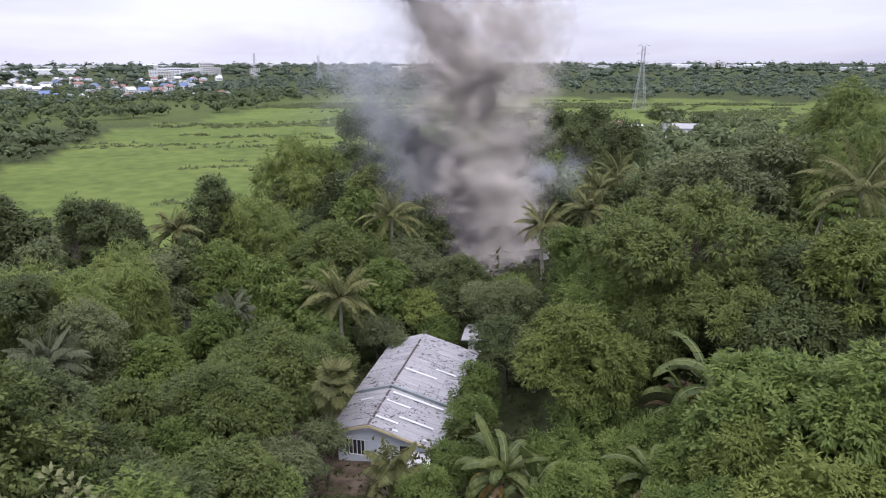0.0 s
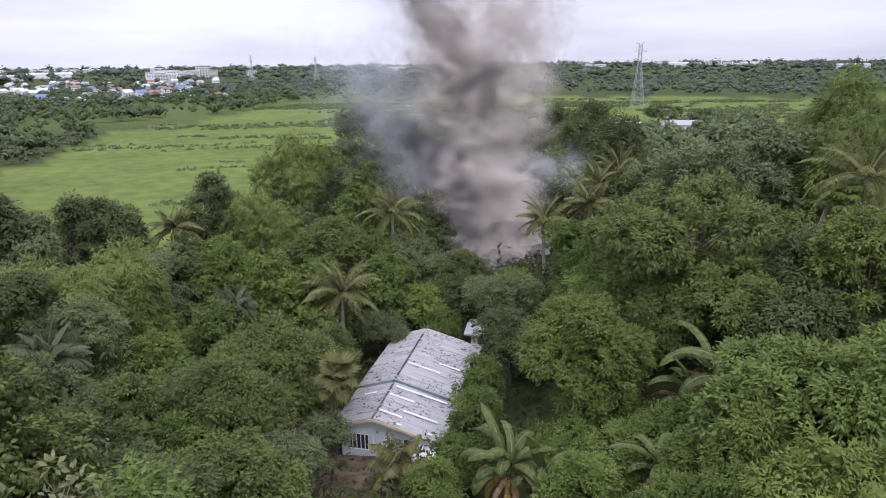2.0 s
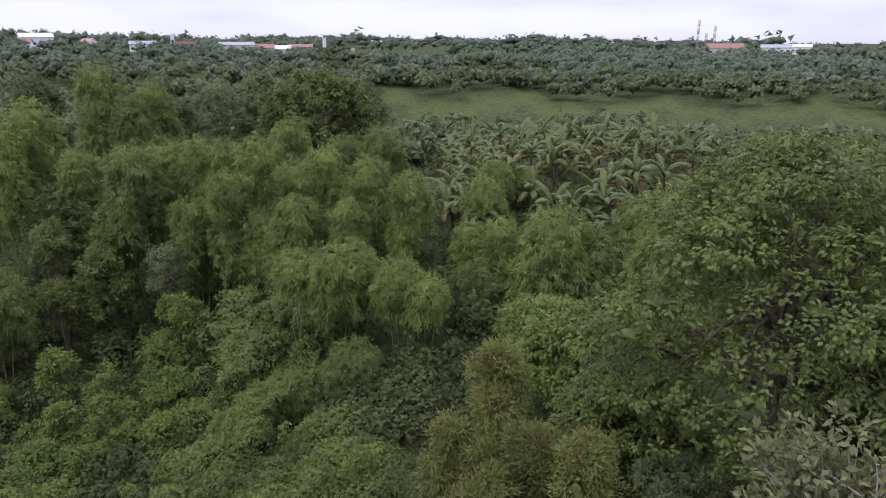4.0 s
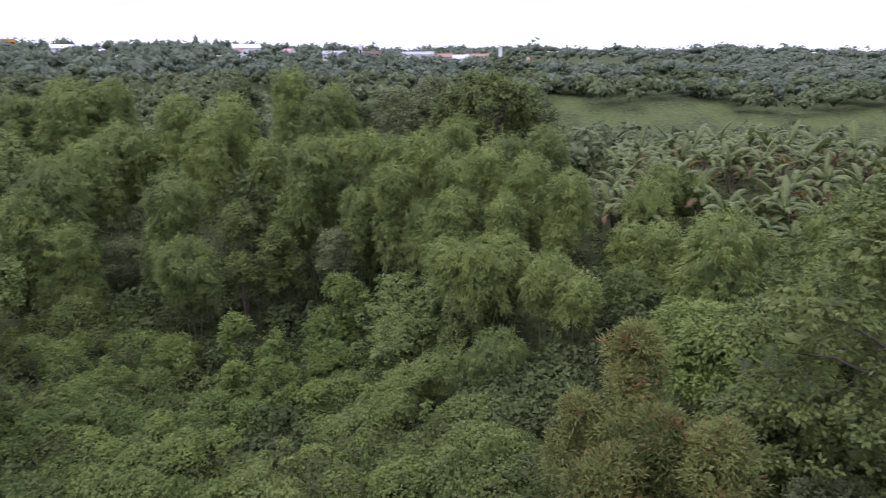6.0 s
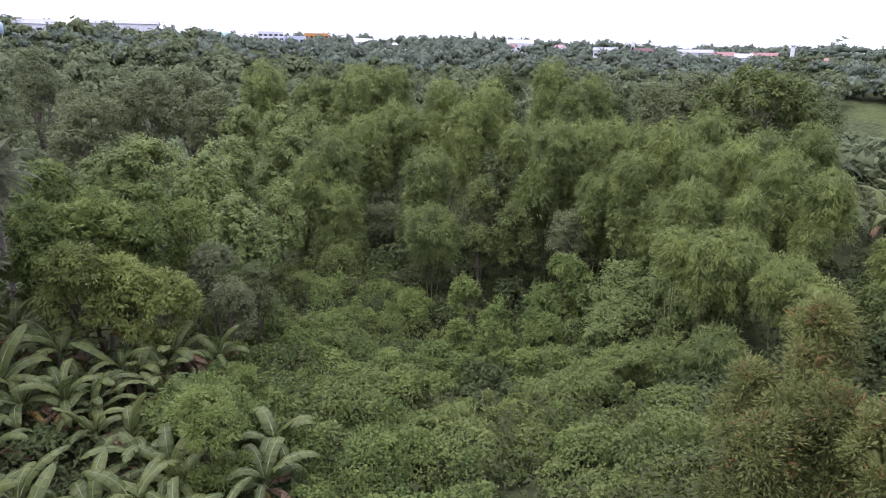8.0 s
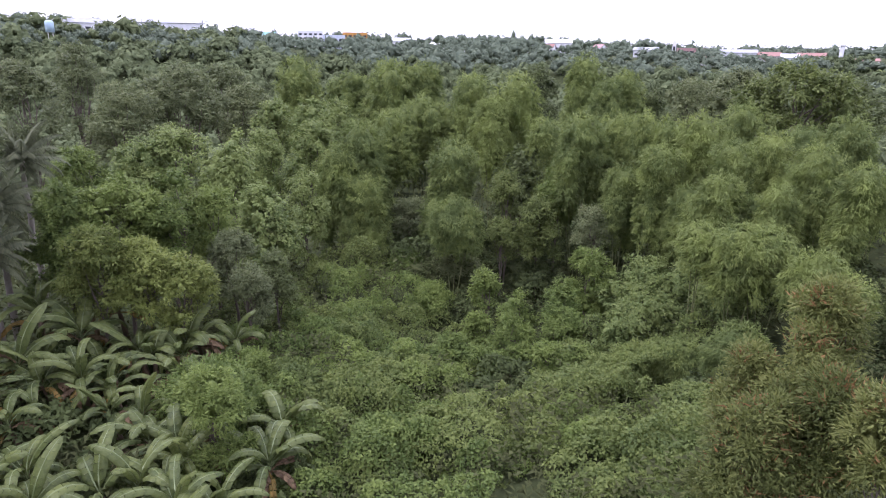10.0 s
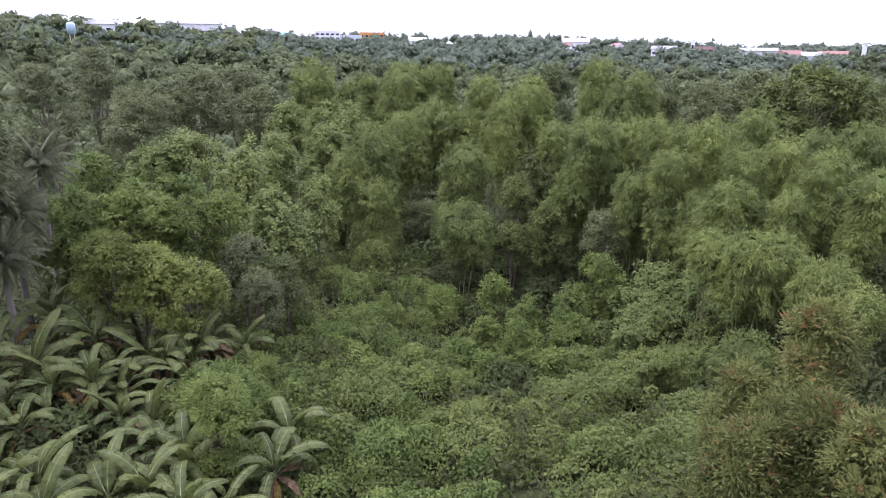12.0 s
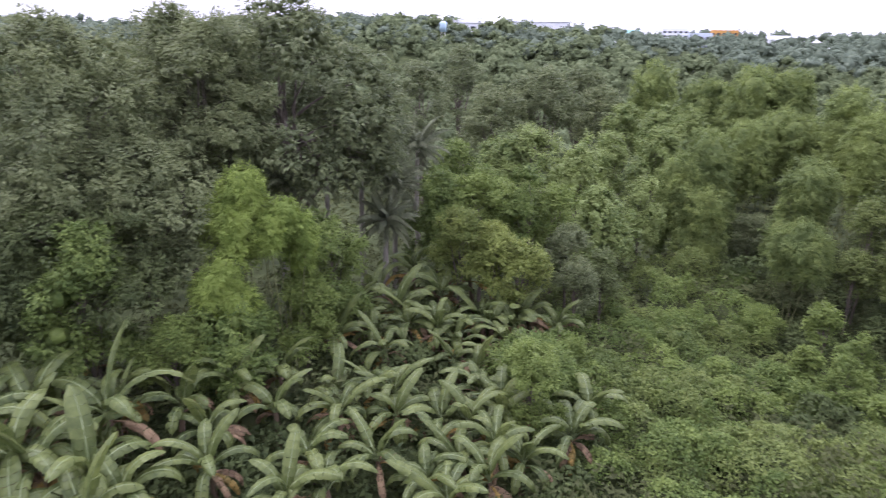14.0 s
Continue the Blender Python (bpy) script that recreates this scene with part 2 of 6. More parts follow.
def leaf_tris(base, axis, nrm, length, width):
    """One pointed leaf of a single triangle for every base point, for sprays seen from afar."""
    axis = unit(axis)
    side = unit(np.cross(axis, unit(nrm)))
    L, Wd = np.asarray(length)[:, None], np.asarray(width)[:, None]
    v = np.stack([base + side * Wd * 0.5, base + axis * L, base - side * Wd * 0.5 + axis * L * 0.18], 1)
    return v.reshape(-1, 3), np.arange(3 * len(base)).reshape(-1, 3)


def leaf_quads(base, axis, nrm, length, width, fold=0.12):
    """One folded rhombic leaf for every base point."""
    axis, nrm = unit(axis), unit(nrm)
    side = unit(np.cross(axis, nrm))
    up = np.cross(side, axis)
    L, Wd = np.asarray(length)[:, None], np.asarray(width)[:, None]
    mid = base + axis * L * 0.5
    v = np.stack([base, mid + side * Wd * 0.5 + up * Wd * fold, base + axis * L - up * L * 0.08, mid - side * Wd * 0.5 + up * Wd * fold], 1)
    n = len(base)
    return v.reshape(-1, 3), np.arange(4 * n).reshape(n, 4)


def tube(path, radii, sides=6):
    """A tapered tube along a path: verts and quads."""
    path = np.asarray(path, float)
    n = len(path)
    tang = unit(np.gradient(path, axis=0))
    ref = np.where(np.abs(tang[:, 2:3]) > 0.9, np.array([[1.0, 0, 0]]), np.array([[0, 0, 1.0]]))
    a = unit(np.cross(tang, ref))
    b = np.cross(tang, a)
    th = np.linspace(0, 2 * np.pi, sides, endpoint=False)
    ring = np.cos(th)[None, :, None] * a[:, None] + np.sin(th)[None, :, None] * b[:, None]
    v = path[:, None] + ring * np.asarray(radii, float)[:, None, None]
    q = [(i * sides + j, i * sides + (j + 1) % sides, (i + 1) * sides + (j + 1) % sides, (i + 1) * sides + j)
         for i in range(n - 1) for j in range(sides)]
    return v.reshape(-1, 3), np.array(q)


def join(pieces):
    vs, qs, k = [], [], 0
    for v, q in pieces:
        vs.append(v)
        qs.append(np.asarray(q) + k)
        k += len(v)
    return np.concatenate(vs), np.concatenate(qs)


def sphere_dirs(rng, n, low=-0.35):
    z = rng.uniform(low, 1, n)
    a = rng.uniform(0, 2 * np.pi, n)
    s = np.sqrt(1 - z * z)
    return np.stack([s * np.cos(a), s * np.sin(a), z], 1)


# ---- the lie of the land ----
def rise(a, b, v):
    u = np.clip((np.asarray(v, float) - a) / (b - a), 0, 1)
    return u * u * (3 - 2 * u)


def hump(x, y, cx, cy, s, a):
    return a * np.exp(-((x - cx) ** 2 + (y - cy) ** 2) / (2 * s * s))


def heading(x, y):
    az = np.degrees(np.arctan2(-x, y))
    return np.where(az < -90, az + 360, az)


def land(x, y):
    """Height of the ground."""
    x, y = np.asarray(x, float), np.asarray(y, float)
    r, az = np.hypot(x, y), heading(x, y)
    z = -5 + hump(x, y, 45, 50, 35, 14) + hump(x, y, 5, -60, 30, 9) + hump(x, y, 6, -24, 12, 1.5) + hump(x, y, -60, -10, 40, 4)
    z = z + hump(x, y, -60, 28, 22, 9) + hump(x, y, -14, 12, 12, 7) + hump(x, y, 20, 24, 12, 2) - hump(x, y, -3, 42, 9, 1.4)
    z = z + (15 + 5 * rise(60, 88, az) + 7 * rise(90, 108, az)) * rise(210, 430, r) * rise(32, 50, az) * (1 - rise(190, 230, az))
    # rise with the banana plantation
    z = z + hump(x, y, -88, 44, 26, 8)
    # hollow under the western bamboo
    z = z - hump(x, y, -44, -12, 9, 3.5)
    # hills far in the west
    z = z + (13 + 4 * np.sin(az * 0.31) + 4 * np.sin(az * 0.9 + 1)) * rise(900, 2200, r) * rise(52, 74, az) * (1 - rise(98, 116, az))
    return z + hump(x, y, -172, -310, 80, 10.5)


def in_field(x, y):
    """1 where the open grass lies."""
    r, az = np.hypot(x, y), heading(x, y)
    wob = 14 * np.sin(az * 0.55) + 9 * np.sin(az * 1.7 + 1) + 6 * np.sin(x * 0.06)
    near = np.where(az > 2, 112, np.where(az > -4, 180, 315)) + wob * 0.5
    far = np.interp(az, [-60, -5, 4, 10, 20, 28, 34, 38], [560, 560, 540, 520, 385, 300, 235, 150]) + wob
    strip = (az > 38) & (az < 84) & (r > 262 + wob) & (r < 292 + wob)
    plateau = (az > 70) & (az < 86.5) & (r > 432) & (r < 540)
    return ((r > near) & (r < far) & (az < 37) & (az > -75)) | strip | plateau


rings = np.concatenate([[0.5], np.arange(4, 140, 4), np.geomspace(142, 4700, 60)])
spokes = 480
ang = np.linspace(0, 2 * np.pi, spokes, endpoint=False)
gx, gy = np.outer(rings, np.cos(ang)), np.outer(rings, np.sin(ang))
gz = land(gx, gy)
gv = np.stack([gx, gy, gz], -1).reshape(-1, 3)
gq = np.array([(i * spokes + j, i * spokes + (j + 1) % spokes, (i + 1) * spokes + (j + 1) % spokes, (i + 1) * spokes + j)
               for i in range(len(rings) - 1) for j in range(spokes)])


def ground_material():
    mat = bpy.data.materials.new("ground")
    n, l = nodes_of(mat)
    out = n.new("ShaderNodeOutputMaterial")
    p = n.new("ShaderNodeBsdfPrincipled")
    p.inputs["Roughness"].default_value = 0.95
    p.inputs["Specular IOR Level"].default_value = 0.04
    co = n.new("ShaderNodeTexCoord")

    def mottled(scale, c0, c1, lo=0.35, hi=0.65):
        tx = n.new("ShaderNodeTexNoise")
        tx.inputs["Scale"].default_value, tx.inputs["Detail"].default_value = scale, 8
        l.new(co.outputs["Object"], tx.inputs["Vector"])
        rp = n.new("ShaderNodeValToRGB")
        rp.color_ramp.elements[0].position, rp.color_ramp.elements[0].color = lo, (*c0, 1)
        rp.color_ramp.elements[1].position, rp.color_ramp.elements[1].color = hi, (*c1, 1)
        l.new(tx.outputs["Fac"], rp.inputs["Fac"])
        return rp

    def blend(fac, a, b):
        mx = n.new("ShaderNodeMix")
        mx.data_type = "RGBA"
        l.new(fac, mx.inputs["Factor"])
        l.new(a, mx.inputs["A"])
        l.new(b, mx.inputs["B"])
        return mx.outputs["Result"]

    scrub = mottled(0.6, (0.034, 0.042, 0.019), (0.075, 0.09, 0.037))
    grass1 = mottled(0.035, (0.100, 0.134, 0.036), (0.168, 0.206, 0.054))
    grass2 = mottled(0.22, (0.058, 0.086, 0.026), (0.132, 0.166, 0.046), 0.32, 0.62)
    half = n.new("ShaderNodeValue")
    half.outputs[0].default_value = 0.55
    grass = blend(half.outputs[0], grass1.outputs["Color"], grass2.outputs["Color"])
    soil = mottled(1.2, (0.09, 0.065, 0.045), (0.2, 0.15, 0.11))
    field = n.new("ShaderNodeAttribute")
    field.attribute_name = "field"
    bare = n.new("ShaderNodeAttribute")
    bare.attribute_name = "bare"
    col = blend(field.outputs["Fac"], scrub.outputs["Color"], grass)
    col = blend(bare.outputs["Fac"], col, soil.outputs["Color"])
    l.new(col, p.inputs["Base Color"])
    l.new(p.outputs["BSDF"], out.inputs["Surface"])
    return mat


ground_me = mesh_quads("ground", gv, gq, ground_material(), True)
att = ground_me.attributes.new("field", "FLOAT", "POINT")
g_r, g_az = np.hypot(gv[:, 0], gv[:, 1]), heading(gv[:, 0], gv[:, 1])
g_far = 0.12 * rise(480, 640, g_r) * (g_az > -80) * (g_az < 38) * (0.7 + 0.3 * np.sin(g_r * 0.01 + g_az * 0.4) * np.sin(g_az * 0.7))
g_far = np.maximum(g_far, 0.45 * rise(320, 400, g_r) * (1 - rise(560, 680, g_r)) * (g_az > 6) * (g_az < 36))
g_open = in_field(gv[:, 0], gv[:, 1]) * np.where((g_az > 38) & (g_az < 84), 0.24, 1.0)
att.data.foreach_set("value", np.maximum(g_open, g_far).astype(np.float32))
att = ground_me.attributes.new("bare", "FLOAT", "POINT")
att.data.foreach_set("value", np.clip(1.6 - np.hypot(gv[:, 0] + 6.5, (gv[:, 1] - 37) * 0.6) / 4.5, 0, 1).astype(np.float32))
tagged(new("ground", ground_me), "rolling green land with scrub, soil and open grass", "ground", kind="structure")

# ---- plants: one of each kind is built, the rest are copies ----
def limb_path(rng, a, b, sag=0.08, n=5):
    a, b = np.asarray(a, float), np.asarray(b, float)
    t = np.linspace(0, 1, n)[:, None]
    wob = rng.normal(0, sag * np.linalg.norm(b - a) * 0.3, (n, 3)) * np.sin(np.pi * t)
    return a + (b - a) * t + wob + np.array([0, 0, sag * np.linalg.norm(b - a)]) * np.sin(np.pi * t)


def tree_wood(rng, height, tips, girth, bark_low=0.0):
    pieces = []
    top = np.array([rng.normal(0, 0.3), rng.normal(0, 0.3), height * 0.62])
    pieces.append(tube(limb_path(rng, (0, 0, -0.6), top, 0.03, 6), np.linspace(girth, girth * 0.5, 6), 8))
    for tip in tips:
        f = rng.uniform(0.35, 0.95)
        start = top * np.array([f, f, f])
        pieces.append(tube(limb_path(rng, start, tip, 0.1), np.linspace(girth * 0.42, girth * 0.07, 5), 5))
    return join(pieces)


def hearts(rng, c, r):
    """Small dense irregular hearts of foliage, eight faces each."""
    o = np.array([(1, 0, 0), (-1, 0, 0), (0, 1, 0), (0, -1, 0), (0, 0, 1), (0, 0, -1)], float)
    f = np.array([(0, 2, 4), (2, 1, 4), (1, 3, 4), (3, 0, 4), (2, 0, 5), (1, 2, 5), (3, 1, 5), (0, 3, 5)])
    n = len(c)
    v = c[:, None] + (o[None] + rng.normal(0, 0.22, (n, 6, 3))) * np.asarray(r)[:, None, None] * rng.uniform(0.8, 1.1, (n, 6, 1))
    return v.reshape(-1, 3), (f[None] + 6 * np.arange(n)[:, None, None]).reshape(-1, 3)


def rosette_leaves(rng, lobes, clusters, per, spread, length, width, droop=0.35, low=-0.3, jitter=0.25, shape=leaf_quads, heart=False):
    """Leaves in rosettes on the skin of the lobes; rosettes hidden deep inside other lobes are left out."""
    c, rad, flat = lobes
    w = rad ** 2
    # every lobe is heaped up from smaller boughs
    boughs = 13 if rad.mean() < 1.7 else 30
    hd = sphere_dirs(rng, len(c) * boughs, low - 0.1).reshape(len(c), boughs, 3)
    hr = rng.uniform(0.28, 0.46, (len(c), boughs)) * (1.0 if boughs < 20 else 0.68)
    k = rng.choice(len(c), clusters, p=w / w.sum())
    b = rng.integers(0, boughs, clusters)
    e = unit(rng.normal(0, 1, (clusters, 3)) + hd[k, b] * 0.7 + np.array([0, 0, 0.25]))
    p = c[k] + (hd[k, b] * 0.76 + e * hr[k, b][:, None] * rng.uniform(0.75, 1.08, (clusters, 1))) * rad[k][:, None] * np.array([1, 1, flat])
    d = unit(e + hd[k, b] * 0.5)
    deep = np.zeros(clusters, bool)
    for i in range(len(c)):
        q = (p - c[i]) / np.array([1, 1, flat])
        deep |= (np.linalg.norm(q, axis=1) < rad[i] * 0.6) & (k != i)
    p, d = p[~deep], d[~deep]
    n = len(p)
    pp, dd = np.repeat(p, per, 0), np.repeat(d, per, 0)
    m = n * per
    around = unit(rng.normal(0, 1, (m, 3)) + dd * 0.9)
    base = pp + around * rng.uniform(0, spread, (m, 1))
    axis = unit(around + dd * 0.35 + np.array([0, 0, -droop]))
    nrm = unit(dd + np.array([0, 0, 0.7]) + rng.normal(0, jitter, (m, 3)))
    axis = unit(axis - nrm * np.sum(axis * nrm, 1, keepdims=True) * 0.6)
    made = shape(base, axis, nrm, rng.uniform(0.7, 1.3, m) * length, rng.uniform(0.8, 1.2, m) * width)
    if not heart:
        return made
    hub = c[:, None] + hd * 0.68 * rad[:, None, None] * np.array([1, 1, flat])
    return join([made, hearts(rng, hub.reshape(-1, 3), (hr * rad[:, None]).ravel() * (0.46 if boughs < 20 else 0.38))])


KINDS = {}


def register(kind, root, R, H):
    root["native"] = (R, H)
    KINDS.setdefault(kind, []).append([root, None])


def tree_root(name, label, category, group=""):
    return tagged(new(name), label, category, group)


def core_lumps(rng, c, rad, flat, share=0.82, tri=False):
    """Dense inner foliage: one rough lump inside every lobe."""
    out = []
    th, ph = np.meshgrid(np.linspace(0, 2 * np.pi, 7), np.linspace(0.05, np.pi - 0.05, 5))
    d = np.stack([np.cos(th) * np.sin(ph), np.sin(th) * np.sin(ph), np.cos(ph)], -1)
    q = np.array([(i * 7 + k, i * 7 + k + 1, (i + 1) * 7 + k + 1, (i + 1) * 7 + k) for i in range(4) for k in range(6)])
    for ci, ri in zip(c, rad):
        w = d * (ri * share * rng.uniform(0.72, 1.15, (5, 7, 1))) * np.array([1, 1, flat])
        w[:, 6] = w[:, 0]
        out.append(((ci + w).reshape(-1, 3), np.concatenate([q[:, :3], q[:, [0, 2, 3]]]) if tri else q))
    return out


def leaf_scale(x, y):
    """Plants farther out carry coarser leaf sprays."""
    return float(np.clip(0.75 + math.hypot(x, y) / 115, 0.9, 2.4))


# kind: name, label, material, leaf length, leaf width, crown base, lobe flatness, droop, lowest side, cover, bark, leaf jitter
TREES = {
    "broad": ("mango_tree", "large mango tree with a dense dark green crown", M_MANGO, 0.24, 0.107, 0.2, 0.85, 0.35, -0.35, 1.5, M_BARK, 0.3),
    "young": ("mango_tree", "mango tree with a yellow-green flush of young leaves", M_MANGO_Y, 0.23, 0.107, 0.2, 0.85, 0.3, -0.35, 1.5, M_BARK, 0.3),
    "bright": ("broadleaf_tree", "bushy tree with bright green leaves", M_BRIGHT, 0.23, 0.123, 0.1, 0.85, 0.35, -0.5, 1.5, M_BARK, 0.3),
    "olive": ("feathery_tree", "fine-leaved tree with an olive green airy crown", M_OLIVE, 0.18, 0.082, 0.2, 0.8, 0.55, -0.4, 1.3, M_BARK, 0.4),
    "dark": ("dark_tree", "dense tree with a dark green rounded crown", M_DARK, 0.21, 0.098, 0.15, 0.9, 0.35, -0.5, 1.5, M_BARK, 0.3),
    "vine": ("vine_draped_tree", "tree smothered in hanging green creepers", M_VINE, 0.18, 0.139, 0.02, 1.2, 0.8, -0.8, 1.6, M_BARK, 0.35),
    "red": ("reddish_tree", "tree with olive leaves and reddish-brown young shoots", M_RED, 0.17, 0.057, 0.08, 1.15, -0.2, -0.5, 2.3, M_BARK, 0.45),
    "shrub": ("leafy_shrub", "leafy green shrub on the valley floor", M_BRIGHT, 0.19, 0.090, 0.03, 0.9, 0.2, -0.6, 1.5, M_BARK, 0.35),
    "grey": ("grey_green_tree", "fine-leaved tree with a dull grey-green crown", M_OLIVE, 0.18, 0.090, 0.15, 0.8, 0.3, -0.5, 1.4, M_BARK, 0.35),
}


def leafy_tree(kind, seed, R, H, k, mat=None):
    name, label, m0, ll, lw, basef, flat, droop, low, cover, bark, jit = TREES[kind]
    rng = np.random.default_rng(seed)
    root = tree_root(name, label, "shrub" if kind == "shrub" else "tree")
    base = max(H * basef, H - (3.4 if R < 4.5 or H > 4.2 * R else 2.5) * R)
    half = (H - base) / 2
    count = int(np.clip(9 + 2.6 * R, 9, 44))
    d = sphere_dirs(rng, count, -0.6)
    d[0] = (0.1, 0, 1)
    rad = rng.uniform(0.32, 0.5, count) * min(R, half * 1.3) * (0.8 if R > 5 else 1.0)
    inset = np.maximum(1 - rad[:, None] * np.array([1 / R, 1 / R, flat / half]), 0.15)
    c = d * np.array([R, R, half]) * inset * rng.uniform(0.82, 1.0, (count, 1))
    c[:, 2] += base + half
    v, q = tree_wood(rng, H, c, min(0.32, 0.05 + 0.035 * R))
    child("trunk", mesh_quads("trunk", v, q, bark, True), root)
    L, Wd = ll * k * 0.85, lw * k * 0.85
    skin = 4 * math.pi * np.sum(rad ** 2) * 0.52
    per = 8
    clusters = int(cover * skin / (L * Wd * 0.5) / per)
    most = 5200 if kind == "red" else (1500 if k > 1.2 else 2000) if R < 3.6 else int(min(1000 * max(1.0, (R / 4.2) ** 2), 2200)) if k > 1.3 else 3600 if k > 1.2 else 4600
    if clusters > most:
        grow = math.sqrt(clusters / most) ** 0.7
        L, Wd, clusters = L * grow, Wd * grow, most
    lv = rosette_leaves(rng, (c, rad, flat), clusters, per, 0.3 * k, L, Wd, droop, low, jit, leaf_tris, True)
    v, q = join([lv, *core_lumps(rng, c, rad, flat, 0.4, True)]) if R < 4 else lv
    child("crown", mesh_quads("crown", v, q, mat or m0, True), root)
    if kind == "red":
        sd = sphere_dirs(rng, int(16 + 34 * R * R), 0.0)
        i = rng.integers(0, count, len(sd))
        p = np.repeat(c[i] + sd * rad[i][:, None] * np.array([1, 1, flat]) * 1.02, 9, 0)
        m = len(p)
        ax = unit(np.repeat(sd, 9, 0) * 0.5 + rng.normal(0, 0.7, (m, 3)) + np.array([0, 0, 0.5]))
        v, q = leaf_tris(p + rng.normal(0, 0.08, (m, 3)), ax, unit(rng.normal(0, 1, (m, 3)) + np.array([0, 0, 1])), rng.uniform(0.12, 0.26, m), rng.uniform(0.03, 0.055, m))
        tagged(child("shoot_flush", mesh_quads("shoot_flush", v, q, M_ORANGE), root), "tufts of reddish-orange young leaves", kind="stuff")
    return root


def tier_tree(seed, R, H, k):
    """Tall tree with its leaves in flat, spreading tiers on long limbs."""
    rng = np.random.default_rng(seed)
    root = tree_root("spreading_tree", "tall spreading tree with dark green leaves in flat tiers", "tree")
    tips, cs, rs = [], [], []
    for i in range(44):
        f = (i + rng.uniform(0, 1)) / 44
        z = H * (0.28 + 0.7 * f)
        a = i * 2.4 + rng.uniform(-0.4, 0.4)
        rr = R * (1.05 - 0.8 * f ** 1.8) * rng.uniform(0.4, 0.92)
        rr = rr if f < 0.93 else rr * 0.4
        tips.append((rr * math.cos(a), rr * math.sin(a), z - 0.5))
        cs.append((rr * math.cos(a), rr * math.sin(a), z))
        rs.append(rng.uniform(0.24, 0.38) * R)
    v, q = tree_wood(rng, H * 1.25, np.array(tips), 0.3)
    child("trunk", mesh_quads("trunk", v, q, M_BARK, True), root)
    c, rad = np.array(cs), np.array(rs)
    lv = rosette_leaves(rng, (c, rad, 0.4), 5600 if R > 4 else 2600, 8, 0.26, 0.22 * k, 0.125 * k, 0.25, -0.15)
    v, q = join([lv, *core_lumps(rng, c, rad, 0.25, 0.22)])
    child("crown", mesh_quads("crown", v, q, M_MANGO), root)
    return root


def sparse_tree(seed, R, H, k):
    """Tree with pale bare twigs and grey-green leaves at their ends."""
    rng = np.random.default_rng(seed)
    root = tree_root("open_crowned_tree", "open-crowned tree with pale bare twigs and grey-green leaves", "tree")
    mid = max(H * 0.5, H - 1.6 * R)
    pieces = [tube(limb_path(rng, (0, 0, -0.5), (0, 0, mid), 0.02), np.linspace(0.2, 0.13, 5), 7)]
    ends = []
    for i in range(34):
        d = sphere_dirs(rng, 1, 0.0)[0]
        tip = d * np.array([R, R, H - mid]) * rng.uniform(0.6, 0.96) + np.array([0, 0, mid])
        start = np.array([0, 0, mid * rng.uniform(0.75, 1.0)])
        pieces.append(tube(limb_path(rng, start, tip, 0.08, 6), np.linspace(0.085, 0.03, 6), 5))
        for j in range(7):
            t2 = tip + rng.normal(0, 0.5, 3)
            pieces.append(tube(limb_path(rng, tip + (start - tip) * rng.uniform(0.02, 0.4), t2, 0.05, 4), np.linspace(0.026, 0.01, 4), 4))
            if i % 3:
                ends.append(t2)
    v, q = join(pieces)
    child("trunk", mesh_quads("trunk", v, q, M_PALEBARK, True), root, "pale bare branches")
    e = np.array(ends)
    e = np.concatenate([e + rng.normal(0, 0.22, e.shape) for _ in range(3)])
    m = len(e) * 8
    d = unit(rng.normal(0, 1, (m, 3)) + np.array([0, 0, 0.5]))
    v, q = leaf_quads(np.repeat(e, 8, 0) + d * 0.12, d, unit(rng.normal(0, 0.6, (m, 3)) + np.array([0, 0, 1])), rng.uniform(0.18, 0.32, m), rng.uniform(0.09, 0.16, m))
    child("crown", mesh_quads("crown", v, q, M_PALE), root)
    return root


BAMBOO = {
    # kind: side heads, size of the main and the side heads, how far they stand out, how far they sit lower, curtain length
    "plume": (3, 0.7, 0.52, 0.5, (0.6, 2.0), 4.2),
    "clump": (6, 0.5, 0.42, 0.62, (0.1, 1.2), 3.4),
    "nod": (2, 0.8, 0.55, 0.45, (0.15, 0.5), 2.2),
    "spray": (5, 0.5, 0.4, 0.6, (0.2, 1.6), 2.4),
}


